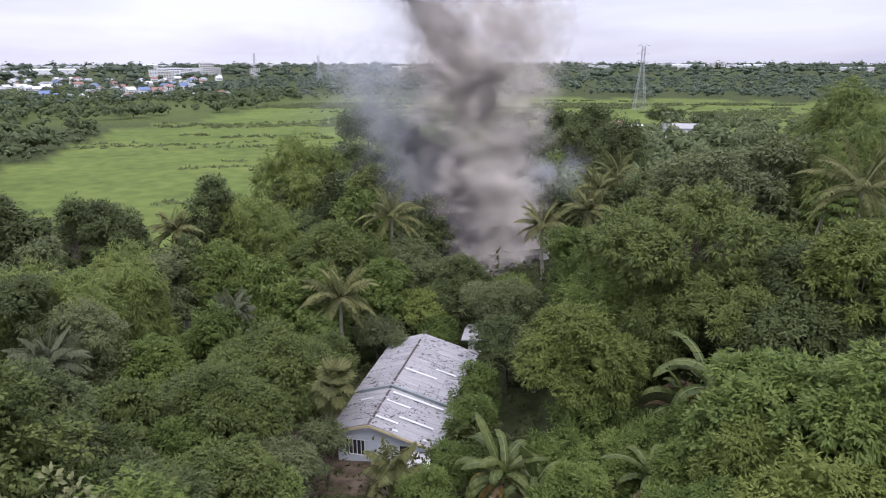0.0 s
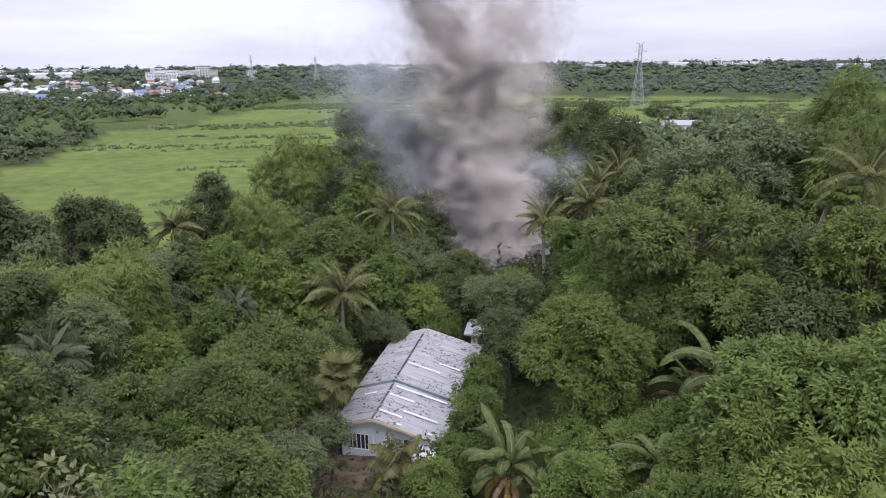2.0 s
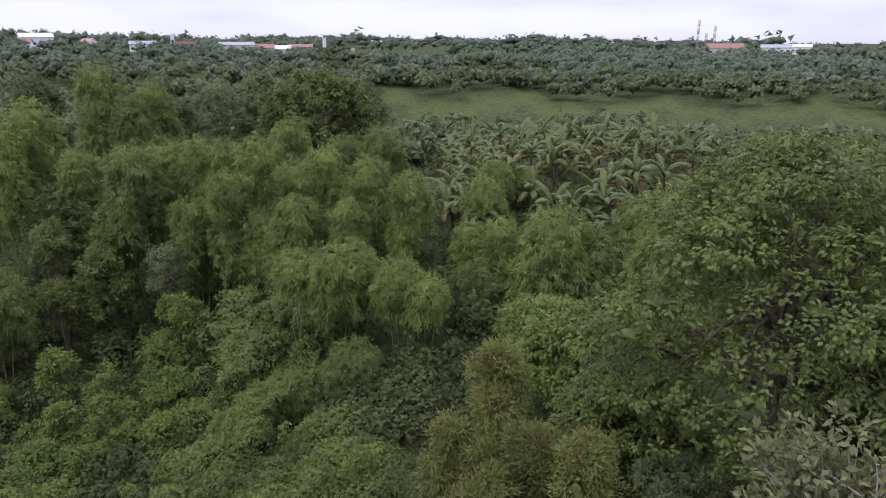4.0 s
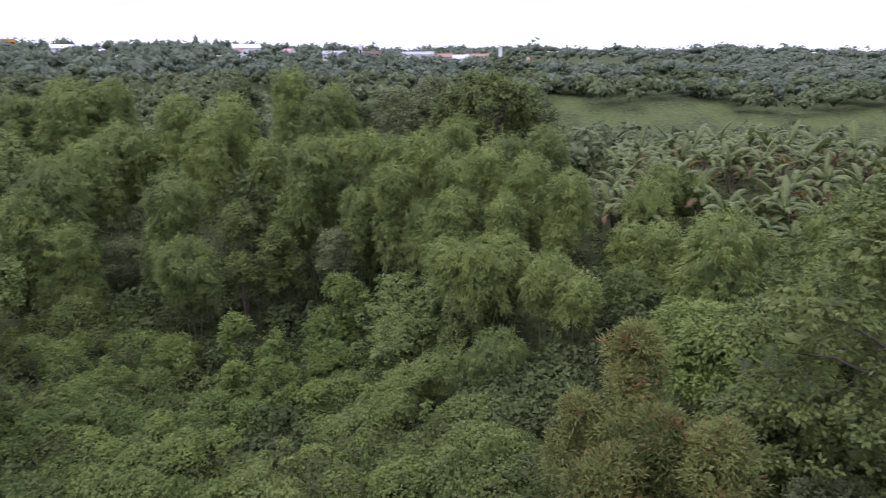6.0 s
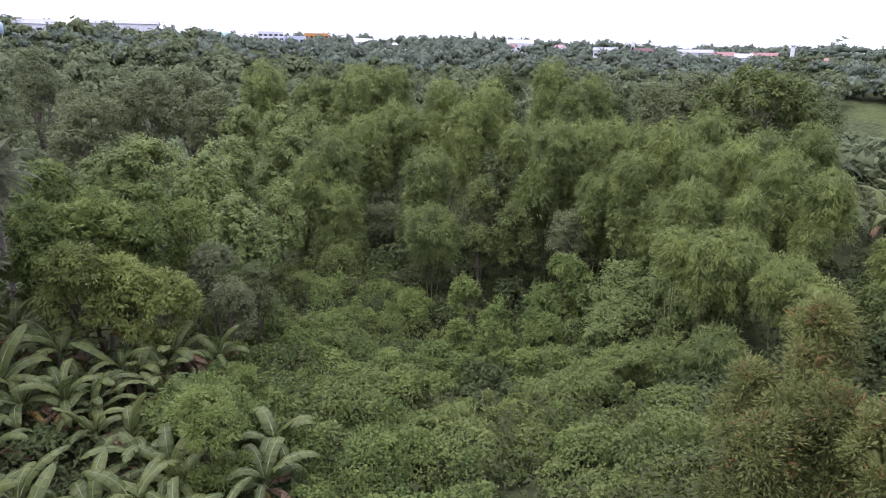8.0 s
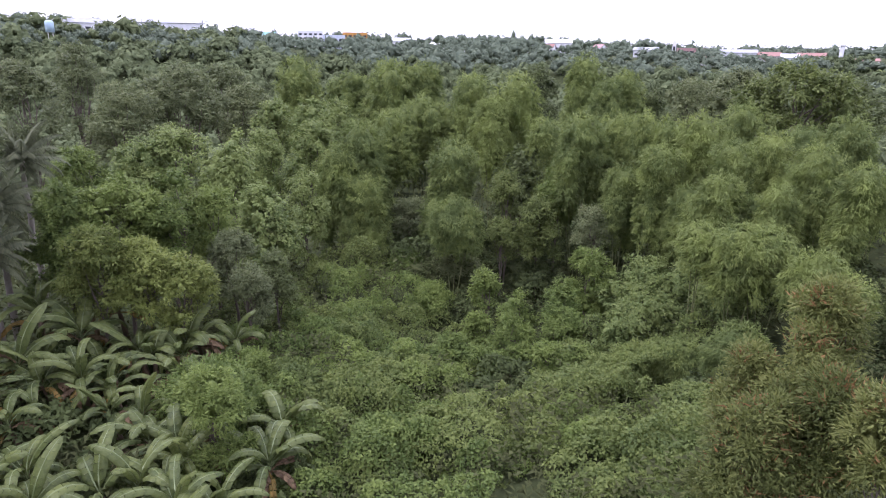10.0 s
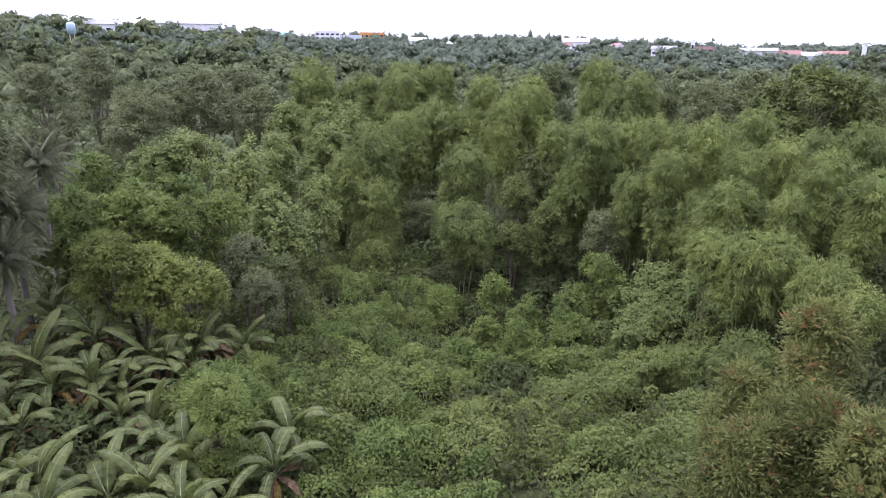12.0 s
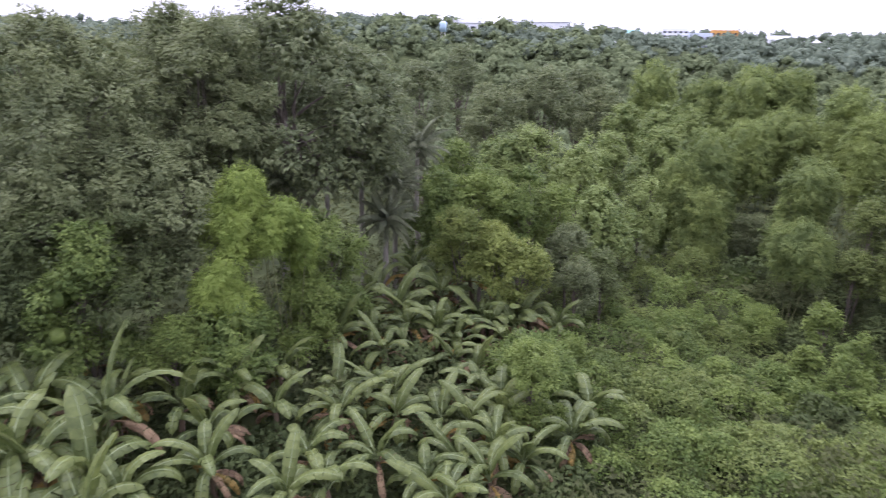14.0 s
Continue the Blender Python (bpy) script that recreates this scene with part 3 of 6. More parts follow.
def bamboo_head(rng, apex, rad, skirt, lean, tufts, L, Wd):
    """One nodding head: a fluffy dome of leaf tufts with a ragged curtain hanging below it."""
    dome = rad * 1.05
    area_d, area_s = 2 * math.pi * rad * dome, 2 * math.pi * rad * skirt * 0.8
    n = max(60, int(tufts * (area_d + area_s)))
    on_dome = rng.uniform(0, 1, n) < area_d / (area_d + area_s)
    a = rng.uniform(0, 2 * np.pi, n)
    th = np.arccos(rng.uniform(0.0, 1, n))
    strand = 0.5 + 0.5 * np.sin(a * rng.integers(3, 6) + rng.uniform(0, 6)) * np.sin(a * rng.integers(6, 10) + rng.uniform(0, 6))
    fall = rng.uniform(0, 1, n) ** 1.25 * skirt * (0.35 + 0.65 * strand)
    ring = np.where(on_dome, np.sin(th), 1 - 0.28 * fall / max(skirt, 0.1))
    z = np.where(on_dome, np.cos(th) * dome, -fall)
    # boughs: the surface swells and sinks in tiers and strands
    swell = 1 + 0.13 * np.sin(a * 5 + z * 2.1 / rad + rng.uniform(0, 6)) + 0.1 * np.sin(a * 9 - z * 4.3 / rad + rng.uniform(0, 6)) + 0.1 * np.sin(z * 6.0 / rad + 2 * np.sin(a * 2))
    swell = swell * rng.uniform(0.84, 1.06, n)
    out = np.stack([np.cos(a) * np.where(on_dome, np.sin(th), 1), np.sin(a) * np.where(on_dome, np.sin(th), 1), np.where(on_dome, np.cos(th), 0.12)], 1)
    c = np.array(apex) - np.array([0, 0, dome])
    p = c + np.stack([np.cos(a) * ring * rad, np.sin(a) * ring * rad, z], 1) * np.stack([swell, swell, np.where(on_dome, swell, 1)], 1)
    p = p + np.clip(-z, 0, None)[:, None] * np.array([lean[0], lean[1], 0]) * 0.18
    per = 6
    m = n * per
    pp, oo = np.repeat(p, per, 0), np.repeat(out, per, 0)
    base = pp + rng.normal(0, 0.11, (m, 3))
    axis = unit(oo * 0.75 + np.array([0, 0, -0.8]) + rng.normal(0, 0.42, (m, 3)))
    nrm = unit(oo * 0.8 + np.repeat(np.stack([0 * z, 0 * z, np.where(on_dome, 0.75, 0.15)], 1), per, 0) + np.repeat(rng.normal(0, 0.28, (n, 3)), per, 0) + rng.normal(0, 0.16, (m, 3)))
    leaves = leaf_tris(base, axis, nrm, rng.uniform(0.7, 1.35, m) * L, rng.uniform(0.8, 1.2, m) * Wd)
    # shaded inner foliage
    tt, pp_ = np.meshgrid(np.linspace(0, 2 * np.pi, 10), np.array([0.0, 0.35, 0.75, 1.1, 1.6, 2.2]))
    body = np.where(pp_ <= 1.1, np.sin(np.minimum(pp_, 1.1) * 1.42), 1 - 0.35 * (pp_ - 1.1)) * rad * 0.74 * rng.uniform(0.85, 1.1, pp_.shape)
    body[:, -1] = body[:, 0]
    zz = np.where(pp_ <= 1.1, np.cos(np.minimum(pp_, 1.1) * 1.42) * dome * 0.8, -(pp_ - 1.1) * skirt * 0.6)
    hv = (c + np.stack([np.cos(tt) * body, np.sin(tt) * body, zz], -1)).reshape(-1, 3)
    hq = np.array([(i * 10 + j, i * 10 + j + 1, (i + 1) * 10 + j + 1) for i in range(5) for j in range(9)] + [(i * 10 + j, (i + 1) * 10 + j + 1, (i + 1) * 10 + j) for i in range(5) for j in range(9)])
    return join([leaves, (hv, hq)])


def bamboo(kind, seed, R, H, k, mat=None):
    """Clump of arching culms whose nodding heads carry domes and curtains of small leaves."""
    rng = np.random.default_rng(seed)
    sides, main, side, apart, lower, curtain = BAMBOO[kind]
    root = tree_root("bamboo_clump", "feathery bamboo clump with drooping pale green plumes", "bamboo")
    heads = [((0.0, 0.0, H), R * main)]
    turn0 = rng.uniform(0, 2 * np.pi)
    for i in range(sides):
        a = turn0 + i * 2 * np.pi / sides + rng.uniform(-0.5, 0.5)
        o = R * apart * rng.uniform(0.75, 1.15)
        heads.append(((o * math.cos(a), o * math.sin(a), max(H - R * rng.uniform(*lower), 0.9)), R * side * rng.uniform(0.8, 1.15)))
    L, Wd = 0.34 * k, 0.088 * k
    hang = [min(top[2] * 0.82, rad * curtain * rng.uniform(0.8, 1.25)) for top, rad in heads]
    area = sum(2 * math.pi * rad * (rad * 1.05 + sk * 0.8) for (top, rad), sk in zip(heads, hang))
    tufts = 1.55 / (L * Wd * 0.5 * 6)
    most = 3000
    if area * tufts > most:
        grow = math.sqrt(area * tufts / most)
        L, Wd, tufts = L * grow ** 0.75, Wd * grow ** 0.75, most / area
    leaf = []
    for (top, rad), sk in zip(heads, hang):
        lean = unit(np.array([top[0] + rng.normal(0, 0.3), top[1] + rng.normal(0, 0.3)]))
        leaf.append(bamboo_head(rng, top, rad, sk, lean, tufts, L, Wd))
        t = np.linspace(0, 1, 9)[:, None]
        foot = np.array([top[0] * 0.25, top[1] * 0.25, -0.4])
        tip = np.array(top) + np.array([lean[0], lean[1], 0]) * rad * 0.6 - np.array([0, 0, rad * 0.35])
        path = foot + (tip - foot) * t + np.array([0, 0, 1.0]) * np.sin(np.pi * t) * rad * 0.25
        v, q = tube(path, np.linspace(0.06, 0.015, 9), 5)
        child("culm", mesh_quads("culm", v, q, M_CULM, True), root)
    v, q = join(leaf)
    child("foliage", mesh_quads("foliage", v, q, mat or M_BAMBOO, True), root)
    return root


def blade(rng, length, width, rise_angle, bend, torn=0.5, seg=9):
    """A banana leaf: stalk, arched midrib and two ragged halves."""
    s = np.linspace(0, 1, seg + 1)
    ang_ = rise_angle - bend * s ** 1.3
    ds = length / seg
    rx = np.concatenate([[0], np.cumsum(np.cos(ang_[:-1]) * ds)])
    rz = np.concatenate([[0], np.cumsum(np.sin(ang_[:-1]) * ds)])
    mid = np.stack([rx, 0 * rx, rz], 1)
    w = width * 0.5 * (0.06 + 0.94 * rise(0.06, 0.3, s)) * np.sqrt(np.clip(1 - (np.clip(s - 0.6, 0, 1) / 0.4) ** 2.2, 0.02, 1))
    w[0] = 0.02
    pieces = [tube(mid, np.linspace(0.04, 0.014, seg + 1), 4)]
    for side in (-1, 1):
        for i in range(1, seg):
            droop = 0.25 + torn * rng.uniform(0, 0.9)
            gap = 0.09 * torn * rng.uniform(0, 1)
            m0, m1 = mid[i], mid[i + 1]
            t = unit(m1 - m0)
            up = np.array([-t[2], 0, t[0]])
            a0, a1 = m0 + t * ds * gap, m1 - t * ds * gap * 0.3
            o = np.array([0, side, 0])
            e0 = a0 + o * w[i] * 0.55 + up * 0.06 * width
            e1 = a1 + o * w[i + 1] * 0.55 + up * 0.06 * width
            f0 = a0 + o * w[i] * (1 - 0.25 * droop) - up * w[i] * droop * 0.5 + t * 0.1
            f1 = a1 + o * w[i + 1] * (1 - 0.25 * droop) - up * w[i + 1] * droop * 0.5 + t * 0.1
            v = np.array([a0, a1, e1, e0, f1, f0])
            pieces.append((v, np.array([(0, 1, 2, 3), (3, 2, 4, 5)])))
    return join(pieces)


def banana(kind, seed, H, leaves, dead=5, label="banana plant with broad ragged green leaves"):
    rng = np.random.default_rng(seed)
    root = tree_root("banana_plant", label, "banana plant", "banana plants")
    stem_h = H * 0.5
    v, q = tube(limb_path(rng, (0, 0, -0.4), (0.12, 0.05, stem_h), 0.01), np.linspace(0.17, 0.1, 5), 8)
    child("stem", mesh_quads("stem", v, q, M_STEM, True), root)
    for i in range(leaves):
        f = i / max(1, leaves - 1)
        rise_a = radians(82 - 40 * f + rng.uniform(-14, 12))
        bend = radians((55 if i == 0 else 105) + 65 * f + rng.uniform(-30, 30))
        L = H * 0.62 * rng.uniform(0.66, 1.15)
        v, q = blade(rng, L, 0.66 * rng.uniform(0.75, 1.15), rise_a, bend, rng.uniform(0.3, 1.25))
        me = mesh_quads("leaf", v, q, M_BANANA)
        me.materials.append(M_MIDRIB)
        me.polygons.foreach_set("material_index", (np.arange(len(q)) < 36).astype(np.int32))
        ob = child("leaf", me, root)
        ob.matrix_basis = pose(0.12, 0.05, stem_h - 0.1 + 0.1 * (1 - f), 0, 0, i * 137.5 + rng.uniform(-20, 20))
    for i in range(dead):
        v, q = blade(rng, H * rng.uniform(0.34, 0.5), 0.42, radians(rng.uniform(0, 30)), radians(rng.uniform(85, 125)), 1.3, 7)
        ob = child("dead_leaf", mesh_quads("dead_leaf", v, q, M_YELLOW if rng.random() < 0.22 else M_DEAD), root, "brown dead leaf")
        ob.matrix_basis = pose(0.12, 0.05, stem_h - 0.2, 0, 0, rng.uniform(0, 360))
    register(kind, root, H * 0.5, H)


def frond_mesh(rng, length, rise_a, bend, leaflet, mat, hang=0.5, n=26):
    s = np.linspace(0, 1, 9)
    a = rise_a - bend * s ** 1.2
    ds = length / 8
    mid = np.stack([np.concatenate([[0], np.cumsum(np.cos(a[:-1]) * ds)]), 0 * s, np.concatenate([[0], np.cumsum(np.sin(a[:-1]) * ds)])], 1)
    pieces = [tube(mid, np.linspace(0.045, 0.008, 9), 4)]
    t = np.repeat(np.linspace(0.14, 0.99, n), 2)
    side = np.tile([-1.0, 1.0], n)
    base = np.stack([np.interp(t, s, mid[:, j]) for j in range(3)], 1)
    m = len(t)
    axis = np.stack([0.55 + 0 * t, side, -hang - rng.uniform(0, 0.4, m)], 1)
    L = leaflet * np.sin(np.pi * np.clip(t * 0.85 + 0.12, 0, 1)) * rng.uniform(0.8, 1.1, m)
    pieces.append(leaf_quads(base, axis, np.stack([0 * t, 0.3 * side, 1 + 0 * t], 1), L, np.full(m, 0.13)))
    v, q = join(pieces)
    return mesh_quads("frond", v, q, mat)


def palm(kind, seed, H, fronds, length, mat, label, leaflet=0.8, hang=0.5, girth=0.16, name="coconut_palm"):
    rng = np.random.default_rng(seed)
    root = tree_root(name, label, "palm tree")
    stem = max(0.4, H - length * 0.45)
    v, q = tube(limb_path(rng, (0, 0, -0.4), (rng.uniform(-0.4, 0.4), 0, stem), 0.02, 7), np.linspace(girth * 1.3, girth * 0.8, 7), 8)
    top = v[-8:].mean(0)
    child("trunk", mesh_quads("trunk", v, q, M_PALEBARK, True), root)
    kinds = [frond_mesh(rng, length * rng.uniform(0.9, 1.05), radians(ra), radians(be), leaflet, mat, hang) for ra, be in
             ((78, 55), (60, 75), (42, 85), (22, 85), (2, 75), (-25, 50))]
    for i in range(fronds):
        f = i / (fronds - 1)
        ob = child("frond", kinds[min(5, int(f * 6))], root)
        ob.matrix_basis = pose(*top, rng.uniform(-12, 12), 0, i * 137.5 + rng.uniform(-15, 15))
    return root


def fan_palm(kind, seed, H, mat, name="fan_palm", label="fan palm with dull yellow-green pleated fronds"):
    rng = np.random.default_rng(seed)
    root = tree_root(name, label, "palm tree")
    v, q = tube(limb_path(rng, (0, 0, -0.4), (0.2, 0, H - 1.2), 0.02, 7), np.linspace(0.16, 0.11, 7), 8)
    child("trunk", mesh_quads("trunk", v, q, M_PALEBARK, True), root)
    fans = []
    for el in (70, 40, 10, -25, -55):
        n = 22
        th = np.radians(np.linspace(-115, 115, n))
        e = radians(el)
        stalk_tip = np.array([1.0 * math.cos(e), 0, 1.0 * math.sin(e)])
        fwd = np.array([math.cos(e - 0.5), 0, math.sin(e - 0.5)])
        axis = np.cos(th)[:, None] * fwd + np.sin(th)[:, None] * np.array([0, 1.0, 0]) + np.array([0, 0, -0.25])
        nrm = np.tile(np.cross(fwd, [0, 1.0, 0]) * -1, (n, 1)) + rng.normal(0, 0.15, (n, 3))
        lv = leaf_quads(np.tile(stalk_tip, (n, 1)), axis, nrm, rng.uniform(0.75, 1.05, n), np.full(n, 0.15))
        v, q = join([tube(np.array([[0, 0, 0], stalk_tip * 0.5 + [0, 0, 0.05], stalk_tip]), [0.025, 0.02, 0.014], 4), lv])
        fans.append(mesh_quads("frond", v, q, mat))
    for i in range(26):
        ob = child("frond", fans[min(4, i * 5 // 26)], root)
        ob.matrix_basis = pose(0.2, 0, H - 1.2, 0, 0, i * 137.5)
    register(kind, root, 1.9, H)


def big_leaf_plant(kind, seed, H, mat):
    """Papaya-like plant: thin stem, a crown of large lobed leaves on long stalks."""
    rng = np.random.default_rng(seed)
    root = tree_root("papaya_tree", "papaya tree with a crown of large lobed leaves", "tree")
    v, q = tube(limb_path(rng, (0, 0, -0.3), (0.1, 0, H - 0.7), 0.01), np.linspace(0.1, 0.06, 5), 7)
    child("trunk", mesh_quads("trunk", v, q, M_PALEBARK, True), root)
    kinds = []
    for el in (60, 25, -5):
        e = radians(el)
        tip = np.array([0.8 * math.cos(e), 0, 0.8 * math.sin(e)])
        n = 9
        th = np.radians(np.linspace(-130, 130, n))
        axis = np.stack([np.cos(th), np.sin(th), -0.45 + 0 * th], 1)
        lv = leaf_quads(np.tile(tip, (n, 1)), axis, np.tile([0.2, 0, 1.0], (n, 1)), rng.uniform(0.4, 0.55, n), np.full(n, 0.2))
        v, q = join([tube(np.array([[0, 0, 0], tip * 0.5 + [0, 0, 0.04], tip]), [0.014, 0.012, 0.01], 4), lv])
        kinds.append(mesh_quads("leaf", v, q, mat))
    for i in range(16):
        ob = child("leaf", kinds[i * 3 // 16], root)
        ob.matrix_basis = pose(0.1, 0, H - 0.8 + 0.03 * i * (1 - i / 16), 0, 0, i * 137.5)
    register(kind, root, 1.2, H)


MAKERS = {
    "banana": [lambda k=k, hh=hh, nl=nl: banana("banana", 41 + k, hh, nl, 3 + k % 3) for k, (hh, nl) in enumerate(((4.6, 9), (4.0, 8), (5.0, 10), (3.6, 7), (4.4, 8), (4.8, 9), (4.2, 7), (5.2, 8)))],
    "fan": [lambda: fan_palm("fan", 55, 7.5, M_PALM)],
    "papaya": [lambda: big_leaf_plant("papaya", 56, 5, M_BRIGHT)],
}
USED = {}


def plant(kind, x, y, top, r, mat=None):
    """Stands one plant of a kind on the ground at x, y, so that it reaches up to top and spreads r."""
    n = USED[kind] = USED.get(kind, -1) + 1
    z = float(land(x, y))
    H = max(top - z, 1.4)
    turn = (n * 97) % 360
    seed = 1000 + n + 100 * len(kind) + ord(kind[0])
    k = leaf_scale(x, y)
    if kind in TREES:
        ob = leafy_tree(kind, seed, r, H, k, mat)
    elif kind == "tier":
        ob = tier_tree(seed, r, H, k)
    elif kind == "sparse":
        ob = sparse_tree(seed, r, H, k)
    elif kind in BAMBOO:
        ob = bamboo(kind, seed, r, H, 0.78 * k, mat)
    elif kind == "palm":
        ob = palm(kind, seed, H, 22, r * 1.15, M_PALM, "coconut palm with arching green fronds")
    elif kind == "youngpalm":
        ob = palm(kind, seed, H, 16, r * 1.6, M_PALM, "young coconut palm with upright yellow-green fronds")
    elif kind == "greypalm":
        ob = palm(kind, seed, H, 30, r * 1.1, M_GREYPALM, "grey-green palm with a thick head of fronds", 0.7, 0.8, 0.2, "buri_palm")
    else:
        i = n % len(MAKERS[kind])
        if i >= len(KINDS.get(kind, ())):
            MAKERS[kind][i]()
        slot = KINDS[kind][i]
        R0, H0 = slot[0]["native"]
        s = min(1.5, max(0.98, H / H0)) if kind == "banana" else r / R0
        sz = s if kind == "banana" else min(max(H / H0, 0.3), 4)
        m = pose(x, y, z, 11 * math.sin(n * 2.3), 11 * math.cos(n * 1.7), turn) @ Matrix.Diagonal((s, s, sz, 1))
        if slot[1] is None:
            slot[0].matrix_basis = m
            slot[1] = (s, s, sz)
            return slot[0]
        a = slot[1]
        return copy_thing(slot[0], m @ Matrix.Diagonal((1 / a[0], 1 / a[1], 1 / a[2], 1)))
    ob.matrix_basis = pose(x, y, z, 0, 0, turn)
    return ob

# hill on the east
for kind, x, y, top, r in (
        ("broad", 16.3, 42.4, 17.5, 7.3),
        ("young", 7.7, 34.7, 11.6, 3.8),
        ("bright", 10.9, 42.7, 11.9, 3.7),
        ("dark", 4.4, 43.4, 7.6, 3.0),
        ("olive", 5.4, 51.8, 7.3, 2.8),
        ("olive", 27.3, 57.6, 19.6, 8.2),
        ("olive", 23.5, 61.2, 17.2, 5.6),
        ("dark", 22.5, 70.6, 13.7, 5.5),
        ("dark", 21.9, 36.8, 14.8, 4.5),
        ("dark", 20.0, 41.0, 13.7, 4.0),
        ("plume", 34.7, 58.5, 23.3, 3.2),
        ("plume", 35.9, 55.3, 22.6, 3.7),
        ("plume", 33.9, 61.1, 20.3, 3.3),
        ("plume", 33.5, 53.2, 20.7, 3.5),
        ("plume", 31.5, 53.1, 19.4, 3.2),
        ("palm", 27.6, 43.6, 18.7, 4.0),
        ("papaya", 24.7, 44.9, 16.4, 1.7),
        ("papaya", 25.6, 43.3, 16.4, 1.6),
        ("young", 22.8, 34.4, 16.9, 3.1),
        ("bright", 14.7, 24.7, 13.4, 4.8),
        ("bright", 16.2, 21.9, 15.0, 3.2),
        ("young", 13.1, 19.9, 12.3, 3.0),):
    plant(kind, x, y, top, r)

for kind, x, y, top, r in (
        ("young", 11.9, 22.8, 11.6, 1.9),
        ("banana", 13.2, 31.8, 11.4, 3.0),
        ("banana", 14.0, 30.1, 11.2, 2.3),
        ("broad", 17.2, 37.6, 13.2, 4.6),
        ("broad", 13.0, 39.7, 11.1, 3.8),
        ("dark", 19.2, 34.1, 12.7, 3.5),
        ("banana", 12.1, 31.8, 8.1, 2.0),
        ("banana", 18.8, 28.5, 12.9, 2.8),
        ("banana", 18.6, 26.1, 12.7, 2.2),
        ("banana", 3.0, 28.2, 8.2, 2.8),
        ("banana", 4.4, 26.6, 7.7, 2.1),
        ("banana", 2.2, 27.6, 7.0, 1.8),
        ("banana", 9.5, 25.6, 8.3, 1.8),
        ("shrub", 8.4, 33.1, 8.4, 2.6),
        ("shrub", 10.3, 28.7, 7.9, 2.7),
        ("shrub", 12.5, 28.5, 9.0, 2.2),
        ("shrub", 7.9, 27.9, 7.2, 2.2),
        ("shrub", 6.2, 30.3, 6.6, 2.3),
        ("shrub", 1.9, 38.7, 6.4, 1.7),
        ("shrub", 1.5, 34.3, 6.4, 1.8),
        ("shrub", 0.3, 30.3, 5.6, 1.7),
        ("shrub", -0.8, 28.0, 5.8, 1.6),):
    plant(kind, x, y, top, r)

for kind, x, y, top, r in (
        ("shrub", 5.7, 25.1, 7.8, 2.3),
        ("shrub", 8.7, 22.6, 9.0, 2.0),
        ("shrub", 10.7, 21.2, 10.2, 1.9),
        ("shrub", 10.5, 24.6, 9.3, 1.9),
        ("shrub", 11.3, 37.0, 8.7, 2.3),
        ("palm", 19.6, 74.7, 14.0, 3.7),
        ("palm", 17.1, 73.0, 12.7, 3.3),
        ("palm", 14.9, 67.1, 11.6, 3.0),
        ("palm", 10.1, 65.6, 10.2, 2.9),
        ("bright", 10.8, 55.3, 11.2, 3.7),
        ("bright", 18.0, 107.7, 11.4, 4.2),
        ("dark", 32.0, 146.3, 16.3, 7.1),
        ("dark", 25.9, 157.6, 15.0, 6.2),
        ("dark", 35.3, 135.1, 14.7, 6.6),
        ("dark", 24.8, 127.2, 14.3, 6.7),
        ("dark", 16.5, 138.5, 12.8, 6.0),
        ("dark", 102.6, 312.9, 3.3, 9.9),
        ("dark", 120.0, 306.5, 1.7, 9.9),
        ("dark", 14.0, 82.4, 9.6, 4.0),):
    plant(kind, x, y, top, r)

# round the burning house and towards the field
for kind, x, y, top, r in (
        ("dark", 1.2, 59.4, 7.2, 2.8),
        ("dark", -0.7, 56.8, 5.6, 2.3),
        ("olive", 3.0, 54.8, 6.3, 2.2),
        ("bright", 5.9, 56.7, 6.2, 2.3),
        ("young", -2.7, 54.6, 5.6, 2.7),
        ("shrub", -0.9, 52.0, 4.2, 2.2),
        ("olive", 4.4, 52.8, 6.7, 2.2),
        ("olive", -4.0, 61.7, 8.5, 3.8),
        ("dark", -2.2, 74.6, 10.4, 4.2),
        ("palm", -5.5, 64.4, 11.9, 3.7),
        ("bright", -9.1, 70.2, 11.9, 4.0),
        ("olive", -5.3, 49.9, 5.0, 2.4),
        ("broad", -10.4, 59.4, 10.7, 5.6),
        ("bright", -5.4, 55.3, 8.2, 3.5),
        ("palm", -8.4, 48.7, 8.8, 3.3),
        ("bright", -10.4, 50.6, 9.1, 3.2),
        ("dark", -21.2, 91.4, 10.4, 5.3),
        ("clump", -21.6, 93.0, 14.9, 5.8),
        ("clump", -18.2, 97.6, 13.1, 4.7),
        ("dark", -13.9, 103.5, 13.7, 5.8),
        ("dark", -9.0, 106.9, 12.4, 5.5),
        ("dark", -4.1, 98.9, 10.9, 5.1),):
    plant(kind, x, y, top, r)

